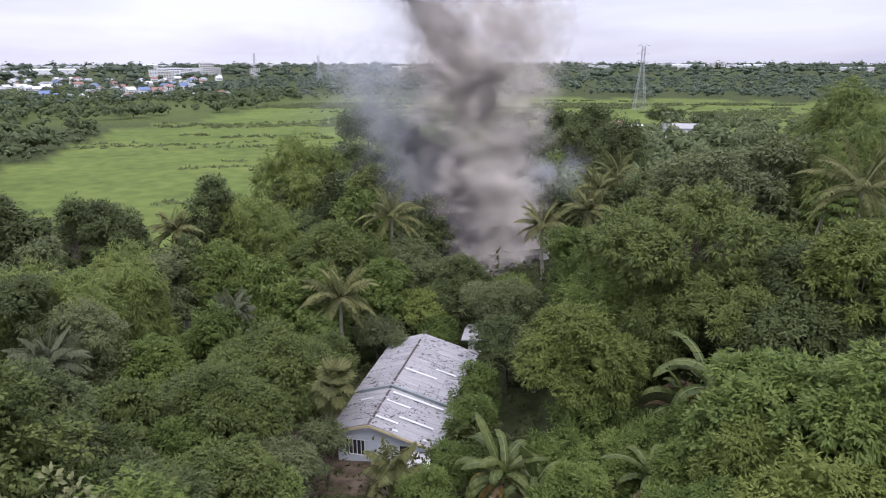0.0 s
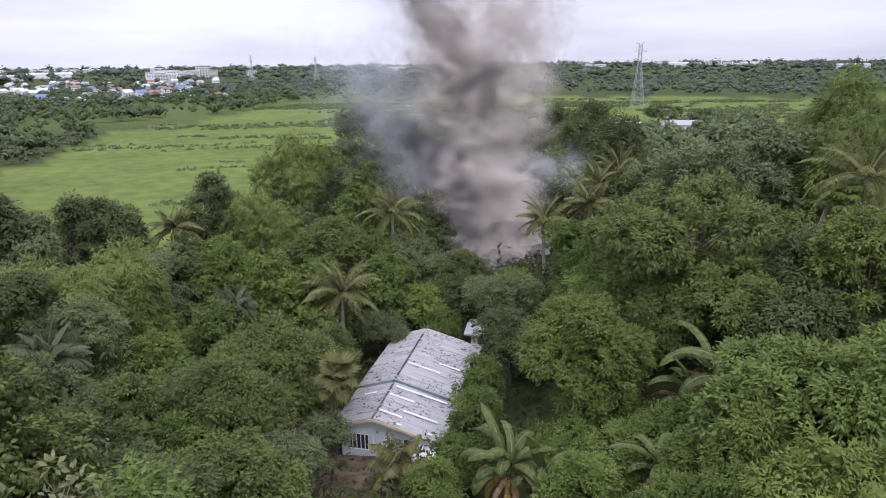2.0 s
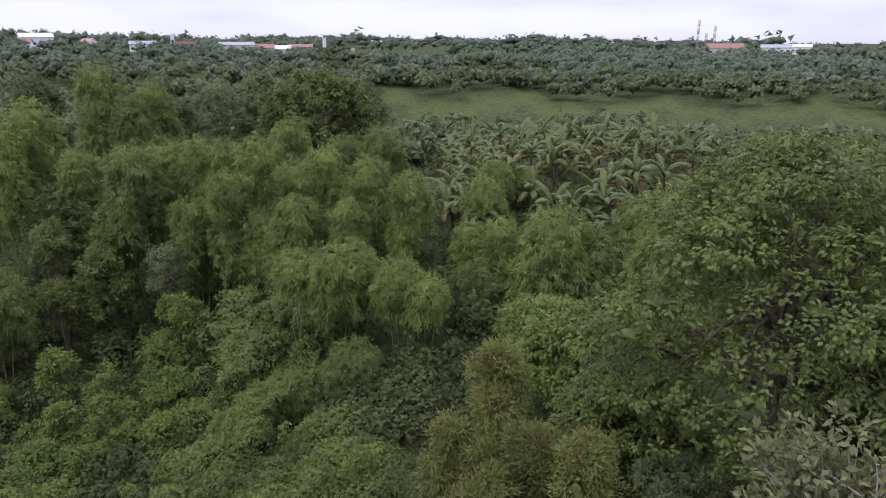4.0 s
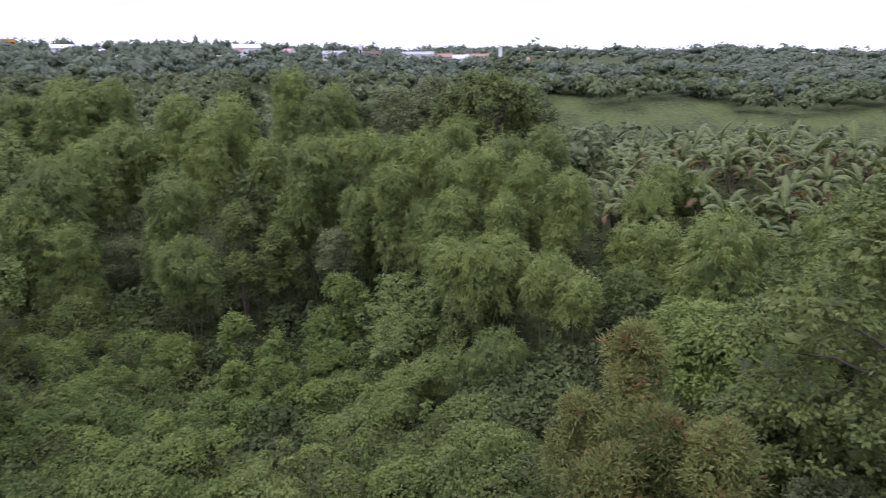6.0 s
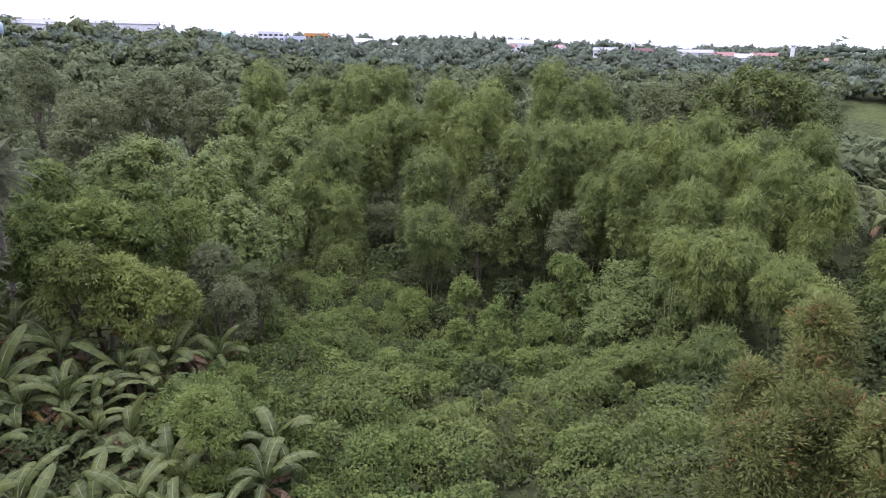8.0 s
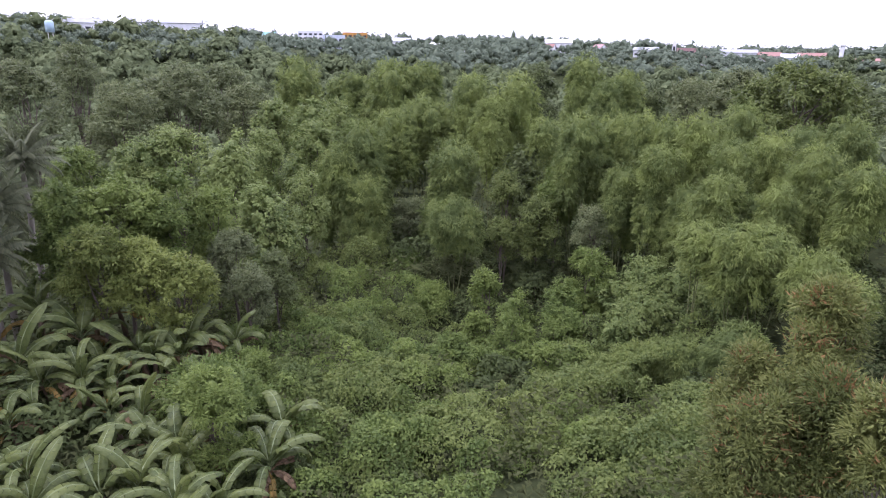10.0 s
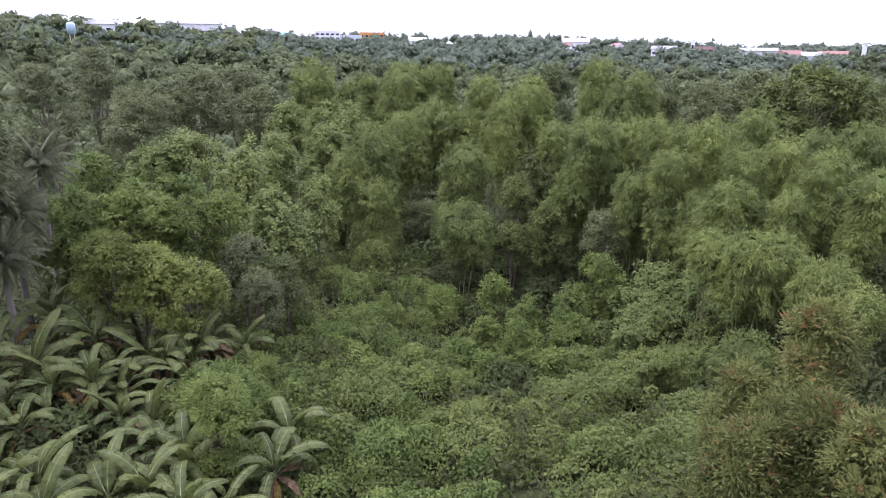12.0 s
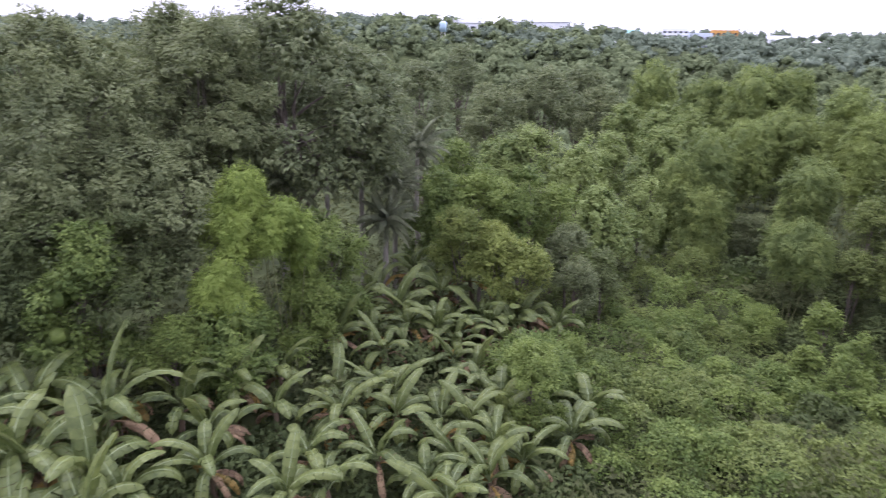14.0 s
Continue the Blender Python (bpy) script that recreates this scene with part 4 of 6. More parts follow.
for kind, x, y, top, r in (
        ("dark", -25.3, 218.1, 11.2, 11.3),
        ("dark", -14.8, 198.9, 9.9, 8.6),
        ("dark", -14.3, 87.7, 10.9, 4.6),
        ("broad", -9.1, 82.6, 12.5, 5.0),
        ("dark", -23.3, 64.1, 14.4, 3.0),
        ("palm", -25.0, 59.4, 11.0, 2.5),
        ("clump", -19.5, 65.9, 11.6, 4.5),
        ("plume", -20.2, 63.6, 12.0, 2.6),
        ("plume", -16.3, 62.4, 11.2, 2.8),
        ("bright", -19.8, 54.6, 10.2, 3.9),
        ("dark", -15.0, 68.8, 9.7, 3.7),
        ("bright", -14.3, 52.1, 10.1, 3.4),
        ("broad", -10.7, 36.5, 9.8, 4.4),
        ("broad", -11.5, 31.7, 9.8, 3.6),
        ("broad", -8.2, 40.6, 7.5, 2.5),
        ("fan", -7.7, 33.5, 8.9, 1.5),
        ("olive", -6.9, 32.2, 6.1, 1.5),
        ("dark", -28.6, 53.9, 14.0, 4.2),
        ("dark", -30.1, 52.0, 14.6, 1.6),
        ("dark", -38.9, 59.1, 11.6, 4.0),
        ("olive", -29.2, 45.1, 13.0, 3.3),
        ("bright", -25.9, 43.0, 11.5, 3.1),):
    plant(kind, x, y, top, r)

for kind, x, y, top, r in (
        ("dark", -26.2, 38.3, 12.6, 2.5),
        ("clump", -25.8, 50.1, 11.2, 3.7),
        ("olive", -22.6, 50.3, 10.4, 2.7),
        ("plume", -22.1, 45.0, 11.3, 2.2),
        ("dark", -22.0, 53.9, 10.6, 3.1),
        ("bright", -18.7, 38.6, 8.4, 2.4),
        ("bright", -16.8, 44.0, 8.3, 2.6),
        ("greypalm", -16.0, 46.4, 7.8, 1.8),
        ("greypalm", -21.7, 32.8, 10.2, 2.2),
        ("olive", -22.3, 37.7, 11.0, 2.6),
        ("dark", -14.4, 33.4, 8.3, 2.6),
        ("broad", -16.4, 29.3, 9.4, 3.0),
        ("dark", -17.0, 26.4, 9.5, 3.0),
        ("dark", -17.7, 25.1, 12.9, 2.8),
        ("shrub", -13.5, 28.8, 8.1, 2.8),
        ("broad", -9.9, 24.7, 9.1, 3.3),
        ("dark", -12.0, 21.9, 10.2, 3.2),
        ("bright", -8.5, 25.5, 7.6, 2.3),
        ("olive", -7.8, 27.9, 7.2, 2.0),
        ("youngpalm", -2.9, 30.0, 5.3, 1.3),
        ("sparse", 6.2, 41.9, 7.0, 1.4),
        ("bright", -9.2, 43.7, 7.5, 2.1),):
    plant(kind, x, y, top, r)

# western slope below the camera
for kind, x, y, top, r in (
        ("tier", -18.4, 15.8, 20.4, 6.8),
        ("tier", -15.8, 19.3, 15.5, 3.0),
        ("tier", -21.5, 12.5, 10.5, 4.0),
        ("sparse", -10.4, 11.2, 15.4, 2.1),
        ("bright", -8.9, 15.4, 14.2, 2.9),
        ("sparse", -9.2, 13.0, 14.6, 1.7),
        ("dark", -48.4, 57.2, 15.7, 5.5),
        ("dark", -42.0, 59.2, 13.7, 4.4),
        ("dark", -30.6, 56.7, 13.7, 4.8),
        ("plume", -27.7, 41.5, 11.9, 3.8),
        ("plume", -24.0, 41.1, 11.4, 3.0),
        ("clump", -32.6, 36.4, 16.5, 4.3),
        ("plume", -35.8, 23.3, 15.2, 3.6),
        ("plume", -35.2, 27.6, 15.5, 3.1),
        ("clump", -40.3, 18.2, 12.1, 3.7),
        ("dark", -15.8, 21.3, 11.3, 2.8),
        ("dark", -22.9, 13.0, 10.3, 2.6),
        ("greypalm", -23.3, 12.4, 10.4, 2.6),
        ("bright", -59.3, 49.0, 14.6, 3.7),):
    plant(kind, x, y, top, r)

for kind, x, y, top, r in (
        ("olive", -16.8, 11.6, 10.3, 1.8),
        ("shrub", -21.3, 10.8, 8.3, 2.0),
        ("greypalm", -24.6, 13.0, 9.4, 2.5),
        ("bright", -31.7, 11.7, 10.7, 2.3),
        ("bright", -28.2, 12.4, 11.4, 3.5),
        ("plume", -39.7, 16.1, 13.4, 3.0),
        ("clump", -42.1, 25.0, 13.4, 3.6),):
    plant(kind, x, y, top, r)

# bamboo and shrubs of the western valley, creeper-clad slope in the south-west
for kind, x, y, top, r in (
        ("plume", -94.8, -76.9, 19.9, 5.1),
        ("clump", -94.8, -65.4, 17.8, 4.2),
        ("clump", -93.3, -56.9, 19.9, 5.9),
        ("plume", -96.5, -51.7, 19.5, 3.4),
        ("dark", -116.5, -39.2, 19.4, 4.9),
        ("plume", -106.5, -27.9, 20.9, 3.8),
        ("plume", -92.0, -20.1, 17.9, 2.8),
        ("plume", -94.5, -18.4, 18.9, 3.0),
        ("dark", -102.0, -16.1, 16.2, 2.7),
        ("olive", -115.9, -12.2, 18.1, 6.3),
        ("olive", -120.7, -5.3, 19.9, 6.5),
        ("broad", -99.0, 3.1, 21.2, 8.9),
        ("dark", -106.8, 9.7, 18.6, 5.5),
        ("plume", -73.0, -31.9, 18.7, 3.1),
        ("plume", -70.5, -25.1, 18.8, 3.4),
        ("plume", -66.6, -26.4, 16.5, 2.5),
        ("clump", -71.7, -38.4, 15.8, 4.5),
        ("plume", -66.1, -39.6, 14.4, 3.1),
        ("plume", -57.5, -37.9, 13.9, 3.3),
        ("plume", -54.3, -38.5, 11.7, 2.8),
        ("plume", -53.8, -34.9, 9.0, 2.7),
        ("olive", -61.0, -33.8, 5.5, 2.7),):
    plant(kind, x, y, top, r)

for kind, x, y, top, r in (
        ("plume", -57.3, -26.4, 12.8, 3.0),
        ("plume", -58.3, -13.9, 16.0, 2.7),
        ("plume", -64.8, -19.6, 14.6, 2.3),
        ("plume", -63.0, -11.9, 15.7, 2.8),
        ("plume", -61.5, -9.1, 16.0, 2.4),
        ("plume", -60.0, -6.4, 15.7, 2.0),
        ("plume", -58.4, -3.7, 16.4, 2.6),
        ("plume", -64.7, -1.1, 16.9, 2.5),
        ("plume", -54.8, -6.0, 14.1, 2.2),
        ("plume", -55.9, -9.2, 11.9, 2.3),
        ("plume", -54.5, -0.7, 14.8, 2.1),
        ("plume", -58.7, 1.9, 15.2, 2.2),
        ("plume", -64.7, 4.1, 15.4, 2.3),
        ("plume", -51.6, 5.1, 15.2, 2.2),
        ("plume", -58.7, 7.1, 16.7, 2.4),
        ("plume", -48.3, 7.8, 14.5, 1.8),
        ("plume", -48.2, 3.1, 12.7, 1.5),
        ("plume", -49.1, -0.8, 13.0, 2.0),
        ("plume", -50.0, 1.6, 11.4, 1.6),
        ("plume", -53.6, -3.7, 11.2, 1.9),
        ("nod", -50.3, -22.8, 8.5, 2.6),
        ("broad", -54.4, -16.2, 9.1, 2.4),):
    plant(kind, x, y, top, r)

for kind, x, y, top, r in (
        ("broad", -55.5, -19.9, 10.7, 1.8),
        ("broad", -52.8, -19.1, 6.9, 1.6),
        ("bright", -58.2, -15.9, 11.4, 2.2),
        ("dark", -63.8, -21.5, 12.4, 3.6),
        ("olive", -53.8, -11.1, 8.8, 1.9),
        ("bright", -48.3, -9.7, 6.6, 2.3),
        ("nod", -42.5, -1.1, 10.8, 1.5),
        ("nod", -41.8, 1.3, 11.2, 2.1),
        ("nod", -42.3, 2.9, 11.0, 1.8),
        ("nod", -40.5, 5.4, 10.3, 1.7),
        ("nod", -39.2, 7.1, 9.6, 1.6),
        ("nod", -36.4, -5.2, 3.0, 1.2),
        ("nod", -37.6, -3.9, 3.6, 1.4),
        ("nod", -38.5, -2.4, 4.0, 1.3),
        ("nod", -38.3, -0.8, 4.3, 1.3),
        ("nod", -37.2, 2.2, 6.4, 1.8),
        ("vine", -48.1, -5.8, 6.7, 2.8),
        ("vine", -46.5, -2.7, 6.8, 2.2),
        ("vine", -44.5, -4.5, 5.0, 2.5),
        ("vine", -41.9, -5.8, 4.3, 1.6),
        ("vine", -44.9, 1.0, 7.5, 2.5),
        ("bright", -44.9, -17.2, 4.5, 1.3),):
    plant(kind, x, y, top, r)

for kind, x, y, top, r in (
        ("bright", -43.7, -13.8, 3.7, 1.7),
        ("bright", -45.0, -10.9, 4.5, 1.6),
        ("bright", -41.1, -13.2, 2.5, 1.8),
        ("bright", -42.7, -9.9, 3.3, 1.9),
        ("bright", -41.8, -16.4, 1.9, 1.5),
        ("bright", -37.0, -16.4, 1.9, 1.8),
        ("bright", -35.1, -17.3, 1.6, 1.6),
        ("bright", -36.8, -13.9, 1.5, 1.3),
        ("bright", -38.8, -9.6, 2.0, 1.8),
        ("bright", -38.5, -7.3, 2.4, 1.2),
        ("bright", -53.0, -29.4, 1.9, 2.0),
        ("grey", -52.8, -23.9, 2.9, 2.5),
        ("dark", -53.8, -16.0, 2.7, 2.2),
        ("shrub", -46.1, -22.4, 2.0, 2.5),
        ("shrub", -48.7, -31.5, 0.9, 2.7),
        ("vine", -39.7, -35.2, 11.0, 3.5),
        ("vine", -47.2, -37.3, 10.3, 2.5),
        ("vine", -41.3, -46.8, 14.5, 5.1),
        ("vine", -42.0, -40.8, 14.4, 3.5),
        ("vine", -38.5, -49.0, 13.9, 3.3),
        ("vine", -72.9, -63.7, 14.8, 3.6),
        ("vine", -72.7, -56.3, 15.6, 3.6),):
    plant(kind, x, y, top, r)

for kind, x, y, top, r in (
        ("vine", -72.3, -51.9, 15.3, 3.1),
        ("vine", -63.7, -49.6, 12.9, 3.7),
        ("vine", -53.8, -48.6, 13.2, 2.9),
        ("grey", -53.1, -69.8, 17.9, 5.8),
        ("grey", -62.8, -71.0, 19.5, 6.7),
        ("olive", -61.2, -89.7, 22.4, 5.3),
        ("grey", -76.8, -77.1, 19.8, 5.7),
        ("olive", -74.3, -69.7, 17.1, 4.5),
        ("olive", -49.6, -82.9, 20.3, 5.1),
        ("bright", -24.2, -38.9, 12.6, 2.7),
        ("bright", -27.3, -37.0, 13.1, 3.4),
        ("bright", -29.7, -34.0, 13.3, 2.6),
        ("bright", -31.4, -46.6, 13.9, 2.7),
        ("bright", -33.2, -34.5, 11.5, 2.5),
        ("young", -22.1, -32.7, 11.0, 2.3),
        ("young", -24.1, -31.1, 10.2, 2.5),
        ("young", -25.2, -28.6, 9.2, 2.0),
        ("olive", -31.7, -31.0, 9.0, 2.2),
        ("grey", -29.8, -27.9, 7.4, 1.6),
        ("dark", -32.7, -28.0, 7.6, 1.4),
        ("shrub", -17.0, -18.0, 7.8, 2.0),
        ("shrub", -24.3, -22.7, 4.4, 1.4),):
    plant(kind, x, y, top, r)

for kind, x, y, top, r in (
        ("olive", -43.3, -32.1, 1.7, 1.7),
        ("plume", -43.0, 17.6, 12.1, 3.5),
        ("plume", -52.7, 14.9, 12.8, 2.3),
        ("plume", -44.3, 13.6, 11.5, 1.7),
        ("plume", -45.8, 11.7, 11.1, 1.5),
        ("plume", -56.5, 16.8, 13.6, 2.4),
        ("plume", -57.5, 20.0, 12.7, 1.7),
        ("bright", -36.1, 15.3, 8.4, 2.4),
        ("bright", -31.0, 16.8, 9.3, 2.0),
        ("bright", -34.0, 13.0, 6.8, 1.7),
        ("plume", -42.1, 24.7, 13.2, 2.8),
        ("dark", -38.0, 21.2, 8.7, 2.4),
        ("clump", -42.9, 11.9, 8.9, 2.0),
        ("red", -15.3, 4.5, 16.2, 0.9),
        ("red", -14.8, 4.2, 15.3, 1.5),
        ("red", -14.8, 3.1, 14.4, 0.9),
        ("red", -13.4, 4.8, 14.9, 1.3),
        ("red", -12.0, 5.6, 15.2, 0.9),
        ("red", -12.7, 3.5, 14.1, 1.3),):
    plant(kind, x, y, top, r)

# southern trees
for kind, x, y, top, r in (
        ("olive", -13.3, -41.3, 26.0, 9.0),
        ("grey", -5.5, -41.5, 25.0, 6.8),
        ("olive", -1.4, -34.0, 18.6, 5.6),
        ("grey", 2.2, -36.5, 24.1, 5.9),
        ("dark", 1.9, -31.9, 15.9, 5.4),
        ("olive", -6.6, -39.2, 24.2, 5.1),
        ("bright", 2.4, -29.0, 14.4, 2.9),
        ("spray", -6.2, -31.0, 15.6, 2.3),
        ("spray", -8.0, -29.6, 13.9, 1.8),
        ("bright", -11.4, -32.3, 12.4, 3.1),
        ("spray", -4.2, -28.9, 11.3, 1.7),
        ("shrub", -4.4, -28.1, 9.3, 3.5),
        ("shrub", -9.2, -29.9, 9.2, 2.6),
        ("greypalm", -19.3, -42.6, 15.1, 3.7),
        ("greypalm", -16.0, -41.8, 14.5, 3.6),
        ("greypalm", -21.5, -41.1, 12.9, 3.5),
        ("greypalm", -25.3, -43.9, 15.1, 3.2),
        ("greypalm", -11.4, -39.2, 14.0, 3.3),
        ("greypalm", -18.6, -37.5, 10.7, 2.6),
        ("shrub", -20.0, -21.7, 5.6, 3.3),
        ("banana", 4.6, -26.4, 9.7, 2.6),
        ("banana", 6.6, -25.3, 9.6, 2.8),):
    plant(kind, x, y, top, r, M_SPRAY if kind == "spray" else None)

for kind, x, y, top, r in (
        ("banana", 6.4, -19.5, 8.9, 2.4),
        ("banana", 5.6, -22.9, 9.4, 2.3),
        ("dark", 6.9, -31.6, 14.3, 4.2),
        ("banana", 1.9, -23.8, 9.4, 2.2),
        ("banana", 3.9, -20.3, 9.0, 1.9),
        ("shrub", -1.1, -27.6, 8.9, 2.0),
        ("olive", 2.4, -33.0, 20.6, 4.0),):
    plant(kind, x, y, top, r)

# bananas in the south-west
for kind, x, y, top, r in (
        ("banana", -25.3, -34.8, 8.0, 3.1),
        ("banana", -19.9, -35.7, 8.5, 3.0),
        ("banana", -20.8, -33.5, 7.2, 2.9),
        ("banana", -22.6, -29.3, 6.0, 2.4),
        ("banana", -24.9, -28.9, 6.0, 2.4),
        ("banana", -27.7, -27.1, 4.6, 2.3),
        ("banana", -26.1, -28.5, 4.5, 2.1),
        ("banana", -17.5, -30.2, 6.3, 3.0),
        ("banana", -17.9, -28.5, 5.9, 2.9),
        ("banana", -18.6, -26.4, 5.7, 2.8),
        ("banana", -15.7, -21.1, 5.6, 2.8),
        ("banana", -11.9, -22.9, 6.0, 2.7),
        ("banana", -20.1, -17.1, 5.2, 1.9),
        ("banana", -16.6, -32.3, 7.5, 2.7),
        ("banana", -13.7, -27.2, 6.2, 2.4),
        ("banana", -16.1, -19.0, 5.5, 2.4),
        ("banana", -14.1, -32.3, 6.6, 2.5),
        ("banana", -16.9, -29.7, 6.3, 2.6),
        ("banana", -19.6, -27.6, 5.7, 2.4),
        ("banana", -16.3, -35.1, 6.8, 2.3),
        ("banana", -6.4, -26.2, 6.8, 2.7),
        ("banana", -8.0, -24.0, 6.4, 2.8),):
    plant(kind, x, y, top, r)

for kind, x, y, top, r in (
        ("banana", -11.2, -23.7, 6.1, 2.5),
        ("banana", -0.5, -24.9, 7.7, 2.6),
        ("banana", -1.1, -20.6, 6.6, 2.5),
        ("banana", 2.1, -19.4, 7.5, 2.4),
        ("banana", -5.6, -19.8, 6.2, 2.5),
        ("banana", -8.1, -17.9, 5.9, 2.3),
        ("banana", -12.8, -19.4, 5.7, 2.7),
        ("banana", -14.0, -17.1, 5.5, 2.5),
        ("banana", 5.0, -22.4, 8.8, 2.3),
        ("banana", 4.1, -17.6, 8.3, 2.1),
        ("banana", -2.6, -17.2, 6.2, 2.2),
        ("banana", -9.7, -15.7, 5.7, 2.1),
        ("banana", -17.4, -15.6, 5.4, 1.8),
        ("banana", -11.3, -29.9, 6.7, 2.3),
        ("banana", 5.6, -18.9, 8.5, 2.0),
        ("banana", -49.2, 27.4, 10.5, 2.3),
        ("banana", -69.0, 23.4, 11.6, 2.3),
        ("banana", -56.7, 13.1, 10.2, 2.3),
        ("banana", -66.1, 30.6, 11.9, 2.0),
        ("banana", -64.8, 23.1, 11.1, 2.1),
        ("banana", -47.5, 24.7, 10.3, 2.3),
        ("banana", -47.0, 26.2, 10.4, 1.9),):
    plant(kind, x, y, top, r)

for kind, x, y, top, r in (
        ("banana", -61.2, 18.9, 11.1, 1.8),
        ("banana", -64.9, 15.9, 10.6, 2.1),
        ("banana", -52.1, 37.0, 11.5, 2.1),
        ("banana", -67.1, 32.1, 12.2, 1.8),
        ("banana", -58.8, 19.2, 11.1, 1.9),
        ("banana", -75.2, 30.8, 11.1, 2.3),
        ("banana", -70.6, 21.4, 11.7, 2.3),
        ("banana", -51.7, 25.5, 10.9, 2.2),
        ("banana", -67.5, 40.7, 10.8, 2.1),
        ("banana", -51.1, 25.2, 10.8, 2.0),
        ("banana", -70.5, 37.2, 11.1, 2.0),
        ("banana", -71.9, 27.8, 12.1, 2.3),
        ("banana", -49.6, 21.2, 10.5, 2.2),
        ("banana", -55.9, 30.2, 11.0, 2.2),
        ("banana", -66.0, 20.0, 10.9, 1.9),
        ("banana", -72.3, 30.9, 11.7, 2.4),
        ("banana", -59.2, 20.0, 11.2, 2.0),
        ("banana", -51.9, 35.7, 11.4, 1.9),
        ("banana", -45.6, 30.9, 10.9, 2.4),
        ("banana", -68.7, 35.3, 11.8, 1.9),
        ("banana", -53.8, 38.4, 11.7, 1.9),
        ("banana", -52.3, 36.2, 11.4, 2.1),):
    plant(kind, x, y, top, r)

for kind, x, y, top, r in (
        ("banana", -64.4, 26.9, 11.3, 1.9),
        ("banana", -55.0, 13.6, 10.2, 2.1),
        ("banana", -64.6, 32.6, 11.9, 2.3),
        ("banana", -68.9, 16.4, 11.1, 1.8),
        ("banana", -52.0, 15.2, 10.2, 2.2),
        ("banana", -60.9, 27.2, 11.3, 2.3),
        ("banana", -60.1, 24.2, 11.4, 2.2),
        ("banana", -61.8, 25.2, 11.3, 2.3),
        ("banana", -63.4, 44.0, 10.3, 2.4),
        ("banana", -58.6, 13.5, 10.4, 2.3),
        ("banana", -66.7, 19.7, 11.0, 2.3),
        ("banana", -61.9, 14.5, 10.5, 2.3),
        ("banana", -54.7, 27.0, 11.1, 1.9),
        ("banana", -67.6, 22.0, 11.3, 1.9),
        ("banana", -50.7, 20.7, 10.6, 2.1),
        ("banana", -68.5, 27.2, 11.9, 2.4),
        ("banana", -49.0, 22.6, 10.5, 2.1),
        ("banana", -50.3, 25.2, 10.7, 2.3),
        ("banana", -61.5, 32.3, 11.5, 2.3),
        ("banana", -50.8, 22.5, 10.7, 1.8),
        ("banana", -61.0, 27.3, 11.3, 2.4),
        ("banana", -55.3, 19.7, 11.0, 2.2),):
    plant(kind, x, y, top, r)

for kind, x, y, top, r in (
        ("banana", -54.7, 32.9, 11.1, 2.4),
        ("banana", -65.2, 25.8, 11.3, 1.9),
        ("banana", -73.0, 18.3, 11.6, 2.4),
        ("banana", -65.5, 42.9, 10.5, 2.2),
        ("banana", -58.5, 27.7, 11.3, 2.2),
        ("banana", -50.7, 19.7, 10.5, 2.1),
        ("banana", -55.7, 30.8, 10.9, 1.9),
        ("banana", -67.5, 17.4, 11.0, 2.3),
        ("banana", -51.1, 33.5, 11.1, 1.9),
        ("banana", -13.8, -14.8, 5.5, 2.1),
        ("banana", -16.6, -19.8, 5.5, 2.1),
        ("banana", -23.9, -26.9, 5.4, 2.1),
        ("banana", 1.0, -26.9, 7.4, 2.1),
        ("banana", 4.4, -26.9, 7.5, 2.1),
        ("banana", 1.8, -24.8, 7.2, 2.1),
        ("banana", -17.8, -18.4, 5.3, 2.1),
        ("banana", -13.4, -18.7, 5.6, 2.1),
        ("banana", -13.0, -30.3, 6.5, 2.1),
        ("banana", -13.3, -33.8, 6.8, 2.1),
        ("banana", -9.8, -13.9, 5.7, 2.1),
        ("banana", -22.1, -28.3, 5.6, 2.1),
        ("banana", -3.9, -31.0, 7.5, 2.1),):
    plant(kind, x, y, top, r)

for kind, x, y, top, r in (
        ("banana", 2.9, -26.0, 7.4, 2.1),
        ("banana", -17.2, -24.8, 5.7, 2.1),
        ("banana", -12.9, -15.6, 5.6, 2.1),
        ("banana", 2.8, -23.2, 7.1, 2.1),
        ("banana", -21.0, -25.1, 5.5, 2.1),
        ("banana", -8.0, -22.3, 6.3, 2.1),
        ("banana", -13.9, -32.2, 6.6, 2.1),
        ("banana", -10.2, -21.3, 6.0, 2.1),
        ("banana", -12.0, -16.1, 5.6, 2.1),
        ("banana", -1.6, -23.0, 6.9, 2.1),
        ("banana", -11.8, -14.1, 5.6, 2.1),
        ("banana", -14.0, -29.2, 6.3, 2.1),
        ("banana", -5.3, -16.9, 6.0, 2.1),
        ("banana", -5.5, -31.9, 7.4, 2.1),
        ("banana", -5.0, -23.2, 6.6, 2.1),
        ("banana", 2.6, -31.0, 7.8, 2.1),
        ("banana", 2.5, -25.2, 7.3, 2.1),
        ("banana", -17.3, -23.1, 5.6, 2.1),
        ("banana", -3.6, -26.2, 7.1, 2.1),):
    plant(kind, x, y, top, r)


# the plantation goes on behind them
rng_rows = random.Random(23)
for k in range(46):
    a, r = radians(rng_rows.uniform(50, 77)), rng_rows.uniform(80, 122)
    x, y = -math.sin(a) * r, math.cos(a) * r
    plant("banana", x, y, float(land(x, y)) + rng_rows.uniform(4.6, 6.0), 2.2)

